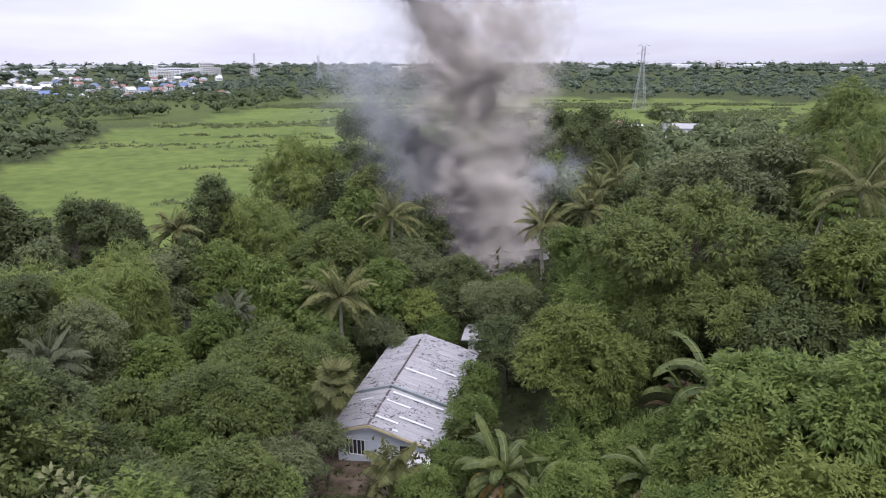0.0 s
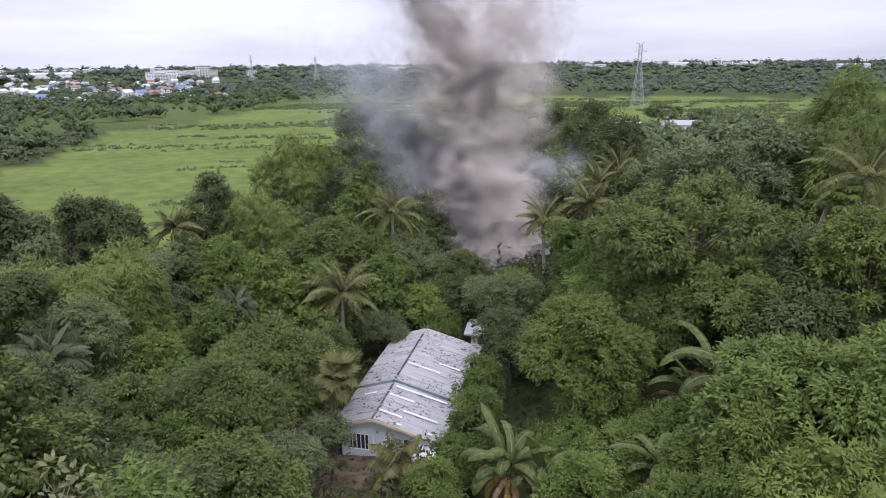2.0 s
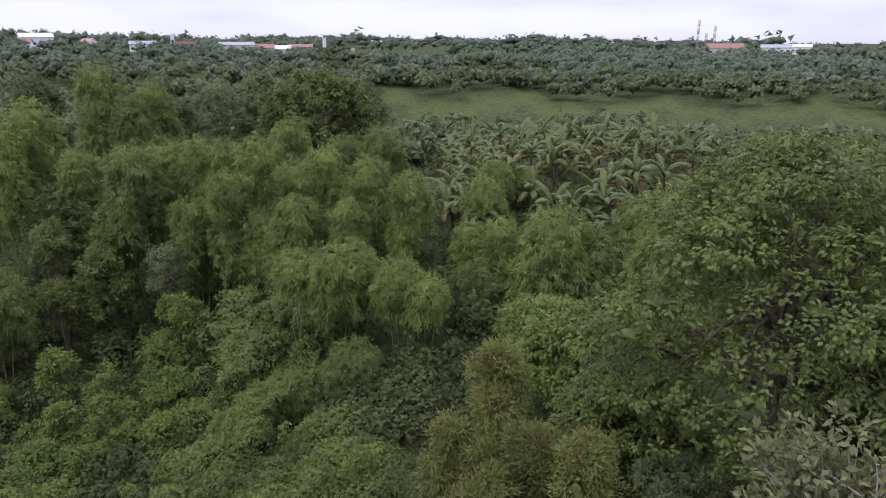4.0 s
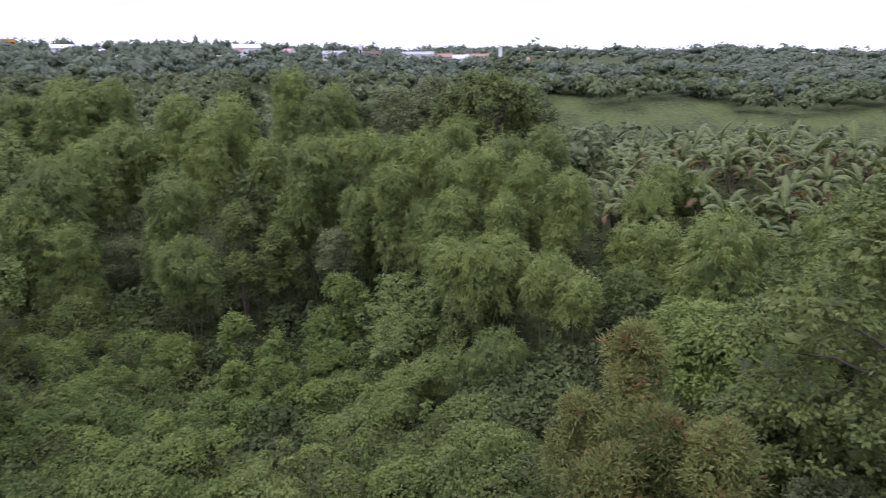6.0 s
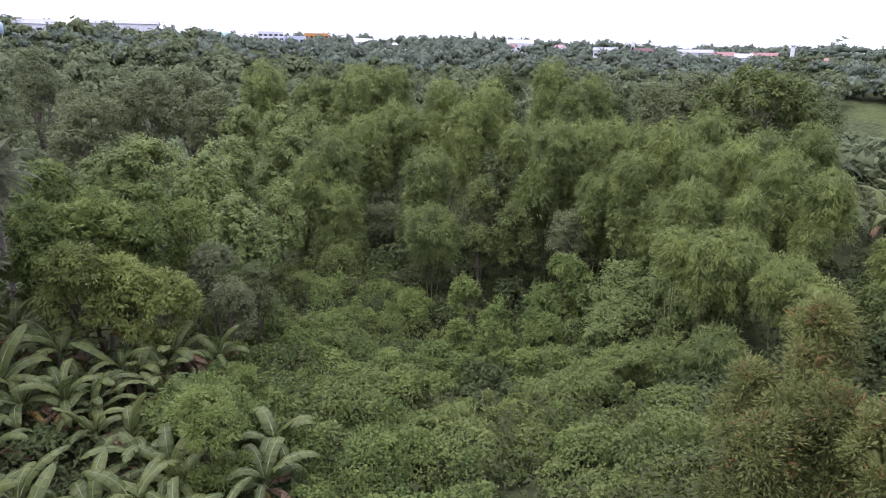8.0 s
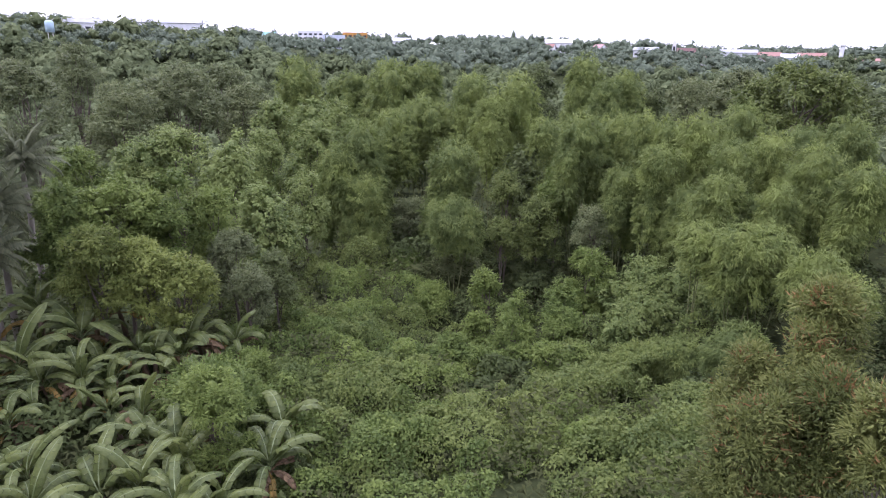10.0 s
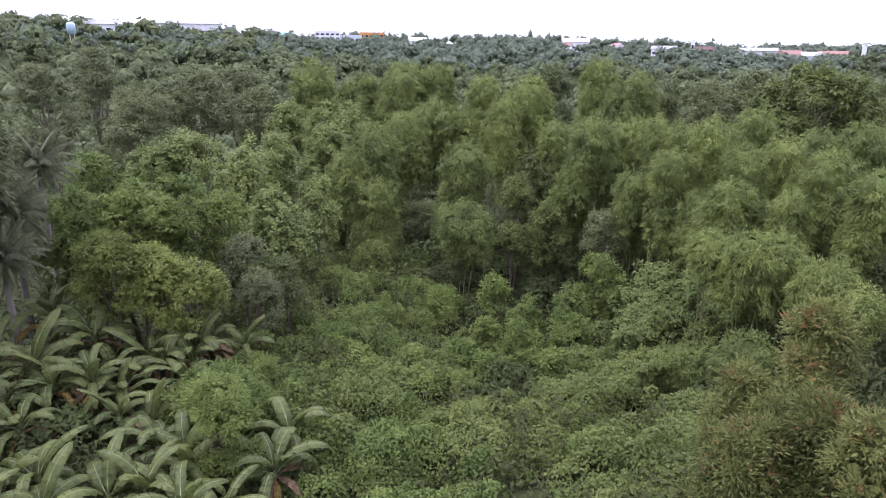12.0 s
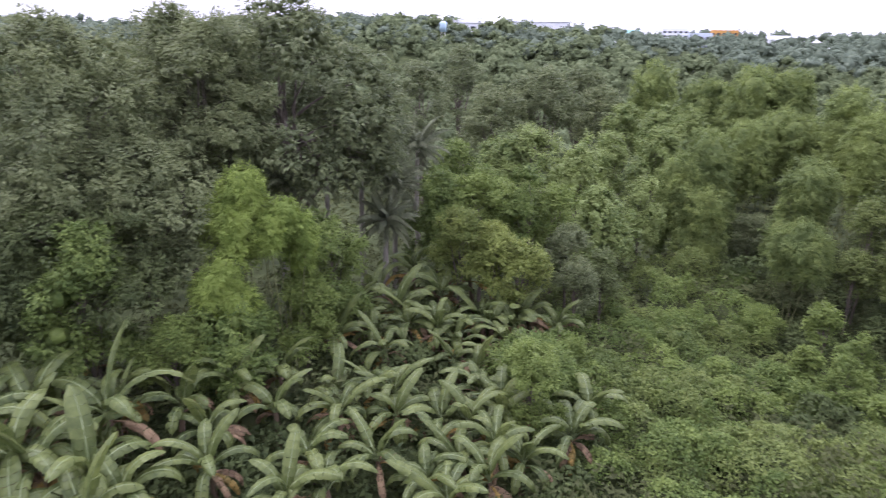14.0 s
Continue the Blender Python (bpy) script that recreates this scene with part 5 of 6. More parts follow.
# ---- undergrowth, thickets and far woods ----
def clump_noise(x, y, s, seed):
    """Cheap smooth noise from a few turned waves, about -1 to 1."""
    rng = np.random.default_rng(seed)
    v = 0
    for i in range(6):
        a, f, p = rng.uniform(0, 6.3), s * rng.uniform(0.6, 1.8), rng.uniform(0, 6.3)
        v = v + np.sin((x * math.cos(a) + y * math.sin(a)) * f + p)
    return v / 3.2


HOUSE_AT, HOUSE_TURN = (-4.7, 36.6), -12.5


def clear_of_house(x, y):
    c, s = math.cos(radians(HOUSE_TURN)), math.sin(radians(HOUSE_TURN))
    dx, dy = x - HOUSE_AT[0], y - HOUSE_AT[1]
    u, v = dx * c + dy * s, -dx * s + dy * c
    house = (u > -3.2) & (u < 4.9) & (v > -2.6) & (v < 15.2)
    yard = (u > -5.5) & (u < 0.5) & (v > -5.0) & (v < 0.5)
    return ~(house | yard)


def undergrowth(seed, n, r0, r1, size, lift, mat):
    rng = np.random.default_rng(seed)
    r = np.sqrt(rng.uniform(r0 ** 2, r1 ** 2, n))
    a = np.radians(rng.uniform(-42, 206, n))
    x, y = -np.sin(a) * r, np.cos(a) * r
    keep = ~in_field(x, y) & clear_of_house(x, y)
    x, y = x[keep], y[keep]
    n = len(x)
    h = lift * (0.55 + 0.75 * clump_noise(x, y, 0.5, seed) + 0.3 * clump_noise(x, y, 1.7, seed + 1))
    z = land(x, y) + np.clip(h, 0.02, None) * rng.uniform(0.55, 1.0, n)
    d = unit(rng.normal(0, 1, (n, 3)) * [1, 1, 0.5])
    v, q = leaf_tris(np.stack([x, y, z], 1), d, unit(rng.normal(0, 0.5, (n, 3)) + [0, 0, 1]), rng.uniform(0.6, 1.3, n) * size, rng.uniform(0.3, 0.6, n) * size)
    tagged(new("undergrowth", mesh_quads("undergrowth", v, q, mat)), "dense undergrowth covering the ground, hollow shade put into its dark green", "undergrowth", kind="stuff")


# undergrowth between the crowns, with the hollows' shade in its leaf colour
undergrowth(61, 110000, 6, 64, 0.42, 2.7, M_UNDER_SHADED)
undergrowth(62, 42000, 55, 130, 0.9, 2.6, M_UNDER_SHADED)


def thicket(seed, x0, y0, rx, ry, height, mat, n, size=0.24):
    """A heap of shrubs smothered by small-leaved creepers."""
    rng = np.random.default_rng(seed)
    rho = np.sqrt(rng.uniform(0, 1, n))
    a = rng.uniform(0, 2 * np.pi, n)
    x, y = x0 + rx * rho * np.cos(a), y0 + ry * rho * np.sin(a)
    e = 0.15
    nb = max(6, int(0.55 * rx * ry))
    bu, bv = rng.uniform(-0.9, 0.9, nb) * rx + x0, rng.uniform(-0.9, 0.9, nb) * ry + y0
    br, bh = rng.uniform(0.75, 1.55, nb) ** 2.2, rng.uniform(0.4, 1.2, nb) * height

    def lumps(u, v):
        """Overlapping rounded mounds with deep folds between them."""
        top = np.full(len(u), -1.0)
        for i in range(nb):
            d2 = ((u - bu[i]) ** 2 + (v - bv[i]) ** 2) / br[i] ** 2
            rim = max(0.0, 1 - ((bu[i] - x0) / rx) ** 2 - ((bv[i] - y0) / ry) ** 2) ** 0.4
            top = np.maximum(top, np.where(d2 < 1, bh[i] * rim * np.sqrt(np.clip(1 - d2, 0, 1)) ** 0.7 + 0.2, -1))
        return top + 0.22 * clump_noise(u, v, 2.6, seed + 3) + 0.12 * clump_noise(u, v, 6.0, seed + 4)

    h = lumps(x, y)
    gxn, gyn = (lumps(x + e, y) - h) / e, (lumps(x, y + e) - h) / e
    nrm = unit(np.stack([-gxn, -gyn, 1 + 0 * x], 1))
    keep = h > -0.4
    x, y, h, nrm = x[keep], y[keep], h[keep], nrm[keep]
    nrm[:, 2] += 0.25
    n = len(x)
    z = land(x, y) + np.clip(h, 0, None)
    p = np.stack([x, y, z], 1) - nrm * rng.uniform(0, 0.4, (n, 1)) ** 1.5
    axis = unit(rng.normal(0, 1, (n, 3)) + [0, 0, -0.4] + nrm * 0.3)
    axis = unit(axis - nrm * np.sum(axis * nrm, 1, keepdims=True) * 0.3)
    v, q = leaf_tris(p, axis, unit(nrm + rng.normal(0, 0.5, (n, 3))), rng.uniform(0.7, 1.4, n) * size, rng.uniform(0.7, 1.1, n) * size)
    return tagged(new("vine_thicket", mesh_quads("vine_thicket", v, q, mat)), "thicket of shrubs smothered in small-leaved creepers", "thicket", kind="stuff")


def far_woods(seed, n, r0, r1, a0, a1, crown, leaves, mat, test=None, label="distant woods of dark green trees", rise_to=9.0):
    rng = np.random.default_rng(seed)
    r = np.sqrt(rng.uniform(r0 ** 2, r1 ** 2, n))
    a = np.radians(rng.uniform(a0, a1, n))
    x, y = -np.sin(a) * r, np.cos(a) * r
    keep = ~in_field(x, y)
    if test is not None:
        keep &= test(x, y)
    x, y, r = x[keep], y[keep], r[keep]
    n = len(x)
    cr = crown * np.clip(np.exp(rng.normal(-0.25, 0.4, n)), 0.35, 1.7)
    top = rise_to * rng.uniform(0.78, 1.06, n) * (0.9 + 0.2 * clump_noise(x, y, 0.05, seed))
    # every crown is heaped up from a few rounded lobes
    lobes = 4 if r0 < 150 else 3
    hub = np.stack([x, y, land(x, y) + top * 0.6], 1)
    ld = sphere_dirs(rng, n * lobes, -0.25).reshape(n, lobes, 3)
    ld[:, 0] = (0, 0, 0.75)
    stretch = np.stack([cr * 0.92, cr * 0.92, np.maximum(top * 0.42, cr * 0.7)], 1)
    lc = hub[:, None] + ld * stretch[:, None] * rng.uniform(0.42, 0.62, (n, lobes, 1))
    lr = rng.uniform(0.5, 0.68, (n, lobes))[..., None] * stretch[:, None]
    k = np.repeat(np.arange(n), leaves)
    j = rng.integers(0, lobes, n * leaves)
    d = sphere_dirs(rng, n * leaves, -0.45)
    p = lc[k, j] + d * lr[k, j] * rng.uniform(0.84, 1.02, (n * leaves, 1))
    size = cr[k] * rng.uniform(0.2, 0.42, n * leaves)
    out = unit(d + rng.normal(0, 0.3, d.shape) + [0, 0, 0.25])
    axis = rng.normal(0, 1, (n * leaves, 3)) + [0, 0, -0.3]
    axis = unit(axis - out * np.sum(axis * out, 1, keepdims=True) * 0.9)
    v, q = leaf_tris(p, axis, out, size, size * 0.8)
    # dense heart of every lobe
    hc, hl = lc.reshape(-1, 3), lr.reshape(-1, 3)
    hv, hq = hearts(rng, np.zeros_like(hc), np.full(len(hc), 1.0))
    inner = np.array([0.84, 0.84, 0.84 if r0 < 480 else 0.5])
    v, q = join([(v, q), (hv * np.repeat(hl * inner, 6, 0) + np.repeat(hc, 6, 0), hq)])
    return tagged(new("woods", mesh_quads("woods", v, q, mat, True)), label, "woods", kind="stuff")


far_woods(71, 700, 100, 175, 34, 186, 4.0, 130, M_FAR, lambda x, y: (np.hypot(x, y) > 126) | (heading(x, y) < 49) | (heading(x, y) > 78), rise_to=9)
far_woods(72, 2200, 165, 330, 36, 186, 4.9, 74, M_FAR, lambda x, y: (np.hypot(x, y) < 205) | (np.hypot(x, y) > 285) | (heading(x, y) < 38) | (heading(x, y) > 84), rise_to=9)
far_woods(73, 3300, 320, 470, 34, 186, 5.0, 52, M_FAR_HAZED, lambda x, y: (np.hypot(x, y) < np.where((heading(x, y) > 68) & (heading(x, y) < 88), 338, 396)) | (heading(x, y) < 68) | (heading(x, y) > 150) | (clump_noise(x, y, 0.06, 9) > 0.0), rise_to=6.5)
far_woods(74, 330, 100, 330, -45, 0, 4.4, 110, M_FAR, rise_to=8)
far_woods(90, 240, 84, 190, -27, -5, 3.6, 130, M_FAR, rise_to=8)
far_woods(81, 1500, 98, 335, -2, 40, 1.6, 26, M_FAR, lambda x, y: heading(x, y) > 14, rise_to=2.6, label="low dark green scrub at the edge of the field")
far_woods(83, 700, 400, 720, -6, 40, 3.0, 26, M_FAR, lambda x, y: clump_noise(x, y, 0.03, 6) > 0.1, rise_to=4.0)
far_woods(75, 2000, 500, 1300, -45, 40, 6.5, 22, M_FAR_HAZED, lambda x, y: clump_noise(x, y, 0.02, 5) > -0.05, rise_to=5.5)
far_woods(76, 1700, 1100, 3800, -45, 45, 20.0, 9, M_FAR_HAZED, rise_to=6.5)
far_woods(88, 420, 470, 1000, 12, 45, 5.0, 24, M_FAR_HAZED, lambda x, y: clump_noise(x, y, 0.02, 8) > 0.0, rise_to=5.5)
far_woods(89, 900, 600, 1100, -45, 12, 5.5, 22, M_FAR_HAZED, rise_to=3.5)
far_woods(77, 700, 560, 2500, 40, 186, 12.0, 14, M_FAR_HAZED, rise_to=11)
far_woods(87, 1000, 1000, 2500, 52, 114, 18.0, 10, M_FAR_HAZED, rise_to=12)
far_woods(80, 900, 446, 560, 34, 186, 5.0, 30, M_FAR_HAZED, rise_to=12)
far_woods(85, 300, 338, 432, 67, 89, 3.0, 40, M_FAR, rise_to=3.5)
far_woods(86, 260, 170, 400, 132, 162, 5.0, 60, M_FAR, rise_to=9)
far_woods(84, 26, 405, 426, 85, 90, 4.0, 60, M_FAR, rise_to=8)
far_woods(78, 420, 190, 520, 14, 42, 4.6, 60, M_FAR, lambda x, y: (heading(x, y) > 27) | (clump_noise(x, y, 0.03, 4) > 0.25), rise_to=6)

for k, (x, y, r, h) in enumerate((
        (-31.5, -24.2, 7, 3.2),
        (-24.6, -21.9, 6, 2.6),
        (-35.5, -20.4, 7, 3),
        (-24.5, -16.2, 7.5, 3.6),
        (-31.8, -4.1, 7, 3.6),
        (-41.1, -4.8, 6, 3),
        (-20.6, -10.8, 6, 3),
        (-25.8, -0.0, 6, 3),
        (-28.3, -10.5, 7, 3),
        (-29.7, -2.7, 7, 3),
        (-28.6, -16.1, 7, 3),
        (-25.0, -1.2, 6, 2.6),
        (-33.6, -18.5, 7, 3),
        (-41.4, -4.8, 6, 5),
        (-36.5, -31.7, 6, 3),
        (-41.5, -28.8, 6, 3.4),
        (-24.0, -14.4, 6, 3),
        (-47.0, -34.5, 6, 4),
        (-43.0, -25.5, 6, 3.4),
        (-39.5, -21.0, 6, 3.2),
        (-37.5, -27.0, 6, 3.4),
        )):
    thicket(110 + k, x, y, r, r * 0.85, h, M_CREEPER if k % 3 else M_BRIGHT, int(340 * r * r), 0.16)
# fill thickets below bamboo and bananas, leaf colour darkened to imitate shade
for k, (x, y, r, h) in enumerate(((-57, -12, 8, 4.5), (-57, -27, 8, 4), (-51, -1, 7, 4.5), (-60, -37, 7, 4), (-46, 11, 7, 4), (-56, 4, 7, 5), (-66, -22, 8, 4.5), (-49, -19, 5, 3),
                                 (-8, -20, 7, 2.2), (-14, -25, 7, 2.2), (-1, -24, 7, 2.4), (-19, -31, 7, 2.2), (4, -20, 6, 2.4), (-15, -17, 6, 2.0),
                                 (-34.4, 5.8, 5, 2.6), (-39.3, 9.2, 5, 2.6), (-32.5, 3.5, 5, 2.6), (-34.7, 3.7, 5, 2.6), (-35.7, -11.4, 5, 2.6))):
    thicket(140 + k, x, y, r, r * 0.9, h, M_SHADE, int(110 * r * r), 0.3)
far_woods(79, 150, 520, 620, 12, 42, 6.0, 60, M_FAR, rise_to=5)
thicket(85, 13, 27, 7, 6, 2.2, M_BRIGHT, 9000, 0.34)
thicket(86, 20, 30, 6, 6, 2.2, M_BRIGHT, 8000, 0.34)


def grass_tufts(seed, n):
    """Taller grass and small bushes scattered in drifts over the open field."""
    rng = np.random.default_rng(seed)
    r = np.sqrt(rng.uniform(110 ** 2, 520 ** 2, n))
    a = np.radians(rng.uniform(-36, 37, n))
    x, y = -np.sin(a) * r, np.cos(a) * r
    keep = in_field(x, y) & (clump_noise(x * 0.35, y, 0.09, seed) + 0.5 * clump_noise(x, y, 0.4, seed + 2) > 0.3)
    x, y, r = x[keep], y[keep], r[keep]
    per = 10
    k = np.repeat(np.arange(len(x)), per)
    m = len(k)
    size = (0.5 + r[k] * 0.0022) * rng.uniform(0.6, 1.3, m)
    d = unit(rng.normal(0, 1, (m, 3)) * [1, 1, 0.4] + [0, 0, 0.9])
    p = np.stack([x[k], y[k], land(x, y)[k]], 1) + rng.normal(0, 0.5, (m, 3)) * [1, 1, 0.1]
    v, q = leaf_tris(p, d, unit(rng.normal(0, 1, (m, 3))), size, size * 0.5)
    tagged(new("grass_tufts", mesh_quads("grass_tufts", v, q, M_OLIVE)), "drifts of taller green grass and low bushes", "grass", kind="stuff")


grass_tufts(65, 26000)


# ---- smoke ----
def smoke(seed, puffs, per, spine, widths, mat, size, puff=2.6):
    """Billowing smoke: puffs of fine soot flecks heaped along a leaning spine."""
    rng = np.random.default_rng(seed)
    s = np.linspace(0, 1, len(spine))
    t = np.sort(rng.uniform(0, 1, puffs)) ** 1.3
    c = np.stack([np.interp(t, s, np.array(spine)[:, j]) for j in range(3)], 1)
    w = np.interp(t, s, widths)
    a = rng.uniform(0, 2 * np.pi, puffs)
    pr = puff * rng.uniform(0.65, 1.3, puffs) * (0.55 + 0.75 * t)
    off = np.maximum(w - pr * 0.8, 0.2) * np.sqrt(rng.uniform(0, 1, puffs))
    c = c + np.stack([np.cos(a) * off, np.sin(a) * off, rng.normal(0, 0.4, puffs)], 1)
    n = puffs * per
    d = unit(rng.normal(0, 1, (n, 3)))
    k = np.repeat(np.arange(puffs), per)
    p = c[k] + d * (pr[k] * np.abs(rng.normal(0, 0.55, n)))[:, None] * np.array([1, 1, 1.15])
    p = p[p[:, 2] > land(p[:, 0], p[:, 1]) + 0.3]
    n = len(p)
    sz = (size * rng.uniform(0.6, 1.4, n))[:, None]
    d = unit(rng.normal(0, 1, (n, 3)))
    e = unit(np.cross(d, unit(rng.normal(0, 1, (n, 3)))))
    ring = [p + (d * math.cos(i * math.pi / 3) + e * math.sin(i * math.pi / 3)) * sz * rng.uniform(0.75, 1.2, (n, 1)) for i in range(6)]
    v = np.stack([p, *ring], 1).reshape(-1, 3)
    fan = np.array([(0, 1 + i, 1 + (i + 1) % 6) for i in range(6)])
    me = mesh_quads("plume", v, (fan[None] + 7 * np.arange(n)[:, None, None]).reshape(-1, 3), mat)
    rim = me.attributes.new("thick", "FLOAT", "POINT")
    rim.data.foreach_set("value", np.tile(np.array([1, 0, 0, 0, 0, 0, 0], np.float32), n))
    return me


PLUME = [(5.0, 77, 2), (4.2, 77, 8), (3.6, 77.3, 14), (3.6, 77.6, 20), (4.2, 78, 26), (4.6, 78.5, 33), (4.4, 79, 41)]
smoke_root = tagged(new("smoke_column"), "thick grey-brown column of smoke rising from a burning house", "smoke")
child("plume", smoke(91, 900, 4, PLUME, [7.6, 8.4, 9.0, 9.6, 11.4, 13, 13.4], M_SMOKE, 2.1, 3.2), smoke_root)
child("core", smoke(93, 160, 4, PLUME, [4.5, 5.5, 6.0, 6.5, 8.0, 9.0, 9.5], M_SOOT, 2.0, 2.6), smoke_root, "brown heart of the smoke")
child("drift", smoke(94, 300, 6, [(4, 78, 20), (1, 79, 26), (-3, 80, 31), (-6, 81, 37)], [3, 5, 6, 7], M_DRIFT, 2.4, 4.4), smoke_root, "thin brownish veil drifting from the column")
child("haze", smoke(92, 420, 6, [(2, 76.5, 3), (-1, 77, 10), (-5, 79, 18), (-11, 84, 26)], [4, 6, 8, 10], M_SMOKE_PALE, 2.4, 4.8), smoke_root, "thin pale haze of drifting smoke")
child("wisp", smoke(95, 12, 20, [(9, 77, 11), (13, 78, 12), (17, 80, 13)], [1.5, 1.5, 1.5], M_SMOKE_PALE, 1.6, 2.4), smoke_root, "bluish wisp of smoke over the palms")

# ---- buildings ----
M_WALL = rough_material("painted_wall", [(0.5, 0.55, 0.62), (0.66, 0.7, 0.76)], 0.7, 0.8, 0.15)
M_TRIM = rough_material("cream_trim", [(0.5, 0.43, 0.25), (0.66, 0.58, 0.36)], 1.0, 0.7, 0.1)
M_WHITE = rough_material("white_paint", [(0.66, 0.67, 0.69), (0.8, 0.8, 0.81)], 0.4, 0.7, 0.1)
M_RUST = rough_material("rusty_cap", [(0.04, 0.03, 0.027), (0.1, 0.07, 0.06)], 2.5, 0.8, 0.3)
M_FLASH = rough_material("grey_flashing", [(0.16, 0.19, 0.19), (0.26, 0.29, 0.29)], 2.0, 0.6, 0.1)
M_DARKGLASS = rough_material("dark_opening", [(0.02, 0.022, 0.025), (0.05, 0.055, 0.06)], 2.0, 0.25, 0.0)
M_STEEL = rough_material("galvanised_steel", [(0.3, 0.31, 0.32), (0.45, 0.46, 0.47)], 1.0, 0.5, 0.1, 0.4)
M_CONCRETE = rough_material("pale_concrete", [(0.5, 0.49, 0.46), (0.68, 0.67, 0.64)], 0.3, 0.85, 0.1)


def sheet_material(name, base, pale, stain, amount):
    """Weathered corrugated sheet: chalky grey with streaks and dark peeling marks."""
    mat = bpy.data.materials.new(name)
    n, l = nodes_of(mat)
    out = n.new("ShaderNodeOutputMaterial")
    p = n.new("ShaderNodeBsdfPrincipled")
    p.inputs["Roughness"].default_value, p.inputs["Metallic"].default_value = 0.55, 0.1
    co = n.new("ShaderNodeTexCoord")
    info = n.new("ShaderNodeObjectInfo")
    off = n.new("ShaderNodeVectorMath")
    off.operation = "MULTIPLY_ADD"
    cmb = n.new("ShaderNodeCombineXYZ")
    for i in range(3):
        l.new(info.outputs["Random"], cmb.inputs[i])
    l.new(cmb.outputs[0], off.inputs[0])
    off.inputs[1].default_value = (37, 53, 11)
    l.new(co.outputs["Object"], off.inputs[2])
    streak = n.new("ShaderNodeMapping")
    streak.inputs["Scale"].default_value = (0.5, 5, 1)
    l.new(off.outputs[0], streak.inputs["Vector"])
    t1 = n.new("ShaderNodeTexNoise")
    t1.inputs["Scale"].default_value, t1.inputs["Detail"].default_value = 1.6, 6
    l.new(streak.outputs[0], t1.inputs["Vector"])
    r1 = n.new("ShaderNodeValToRGB")
    r1.color_ramp.elements[0].position, r1.color_ramp.elements[0].color = 0.3, (*base, 1)
    r1.color_ramp.elements[1].position, r1.color_ramp.elements[1].color = 0.7, (*pale, 1)
    l.new(t1.outputs["Fac"], r1.inputs["Fac"])
    t2 = n.new("ShaderNodeTexNoise")
    t2.inputs["Scale"].default_value, t2.inputs["Detail"].default_value, t2.inputs["Distortion"].default_value = 3.2, 3, 1.6
    l.new(off.outputs[0], t2.inputs["Vector"])
    r2 = n.new("ShaderNodeValToRGB")
    r2.color_ramp.elements[0].position, r2.color_ramp.elements[0].color = 1 - amount, (0, 0, 0, 1)
    r2.color_ramp.elements[1].position, r2.color_ramp.elements[1].color = 1.03 - amount, (1, 1, 1, 1)
    l.new(t2.outputs["Fac"], r2.inputs["Fac"])
    mx = n.new("ShaderNodeMix")
    mx.data_type = "RGBA"
    l.new(r2.outputs["Color"], mx.inputs["Factor"])
    l.new(r1.outputs["Color"], mx.inputs["A"])
    mx.inputs["B"].default_value = (*stain, 1)
    l.new(mx.outputs["Result"], p.inputs["Base Color"])
    l.new(p.outputs["BSDF"], out.inputs["Surface"])
    return mat


M_SHEET = sheet_material("weathered_sheet", (0.26, 0.252, 0.25), (0.385, 0.375, 0.373), (0.05, 0.04, 0.036), 0.42)
M_SHEET_CLEAN = sheet_material("grey_sheet", (0.29, 0.282, 0.28), (0.4, 0.39, 0.388), (0.14, 0.13, 0.13), 0.36)
M_SHEET_WHITE = rough_material("white_sheet", [(0.62, 0.62, 0.63), (0.8, 0.8, 0.8)], 1.2, 0.5, 0.1)
M_SHEET_OLD = sheet_material("sooty_sheet", (0.2, 0.18, 0.17), (0.34, 0.31, 0.29), (0.06, 0.045, 0.04), 0.42)


def box(bm, x0, x1, y0, y1, z0, z1):
    m = Matrix.Translation(((x0 + x1) / 2, (y0 + y1) / 2, (z0 + z1) / 2)) @ Matrix.Diagonal((x1 - x0, y1 - y0, z1 - z0, 1))
    return bmesh.ops.create_cube(bm, size=1, matrix=m)["verts"]


def box_part(name, dims, mat, parent, label="", bevel=0.0):
    bm = bmesh.new()
    box(bm, *dims)
    if bevel:
        bmesh.ops.bevel(bm, geom=bm.edges[:], offset=bevel, segments=1, affect="EDGES")
    return part(name, bm, mat, parent, label)


def beam(bm, a, b, w):
    """A square bar from a to b."""
    a, b = Vector(a), Vector(b)
    m = Matrix.Translation((a + b) / 2) @ (b - a).to_track_quat("Z", "Y").to_matrix().to_4x4() @ Matrix.Diagonal((w, w, (b - a).length, 1))
    bmesh.ops.create_cube(bm, size=1, matrix=m)


def wall_mesh(x0, x1, y0, y1, z0, top, holes):
    """A wall along x with rectangular openings (x0, x1, z0, z1) and a top edge that follows top(x)."""
    bm = bmesh.new()
    cuts = sorted({x0, x1, 0.0 if x0 < 0 < x1 else x0, *[h[0] for h in holes], *[h[1] for h in holes]})
    for a, b in zip(cuts[:-1], cuts[1:]):
        spans, low = [], z0
        for h in sorted((h for h in holes if h[0] <= a + 1e-6 and h[1] >= b - 1e-6), key=lambda h: h[2]):
            spans.append((low, h[2], False))
            low = h[3]
        spans.append((low, 0, True))
        for lo, hi, last in spans:
            vs = box(bm, a, b, y0, y1, lo, hi if not last else lo + 1)
            if last:
                for v in vs:
                    if v.co.z > lo + 0.5:
                        v.co.z = top(v.co.x)
    bmesh.ops.remove_doubles(bm, verts=bm.verts[:], dist=0.001)
    return bm


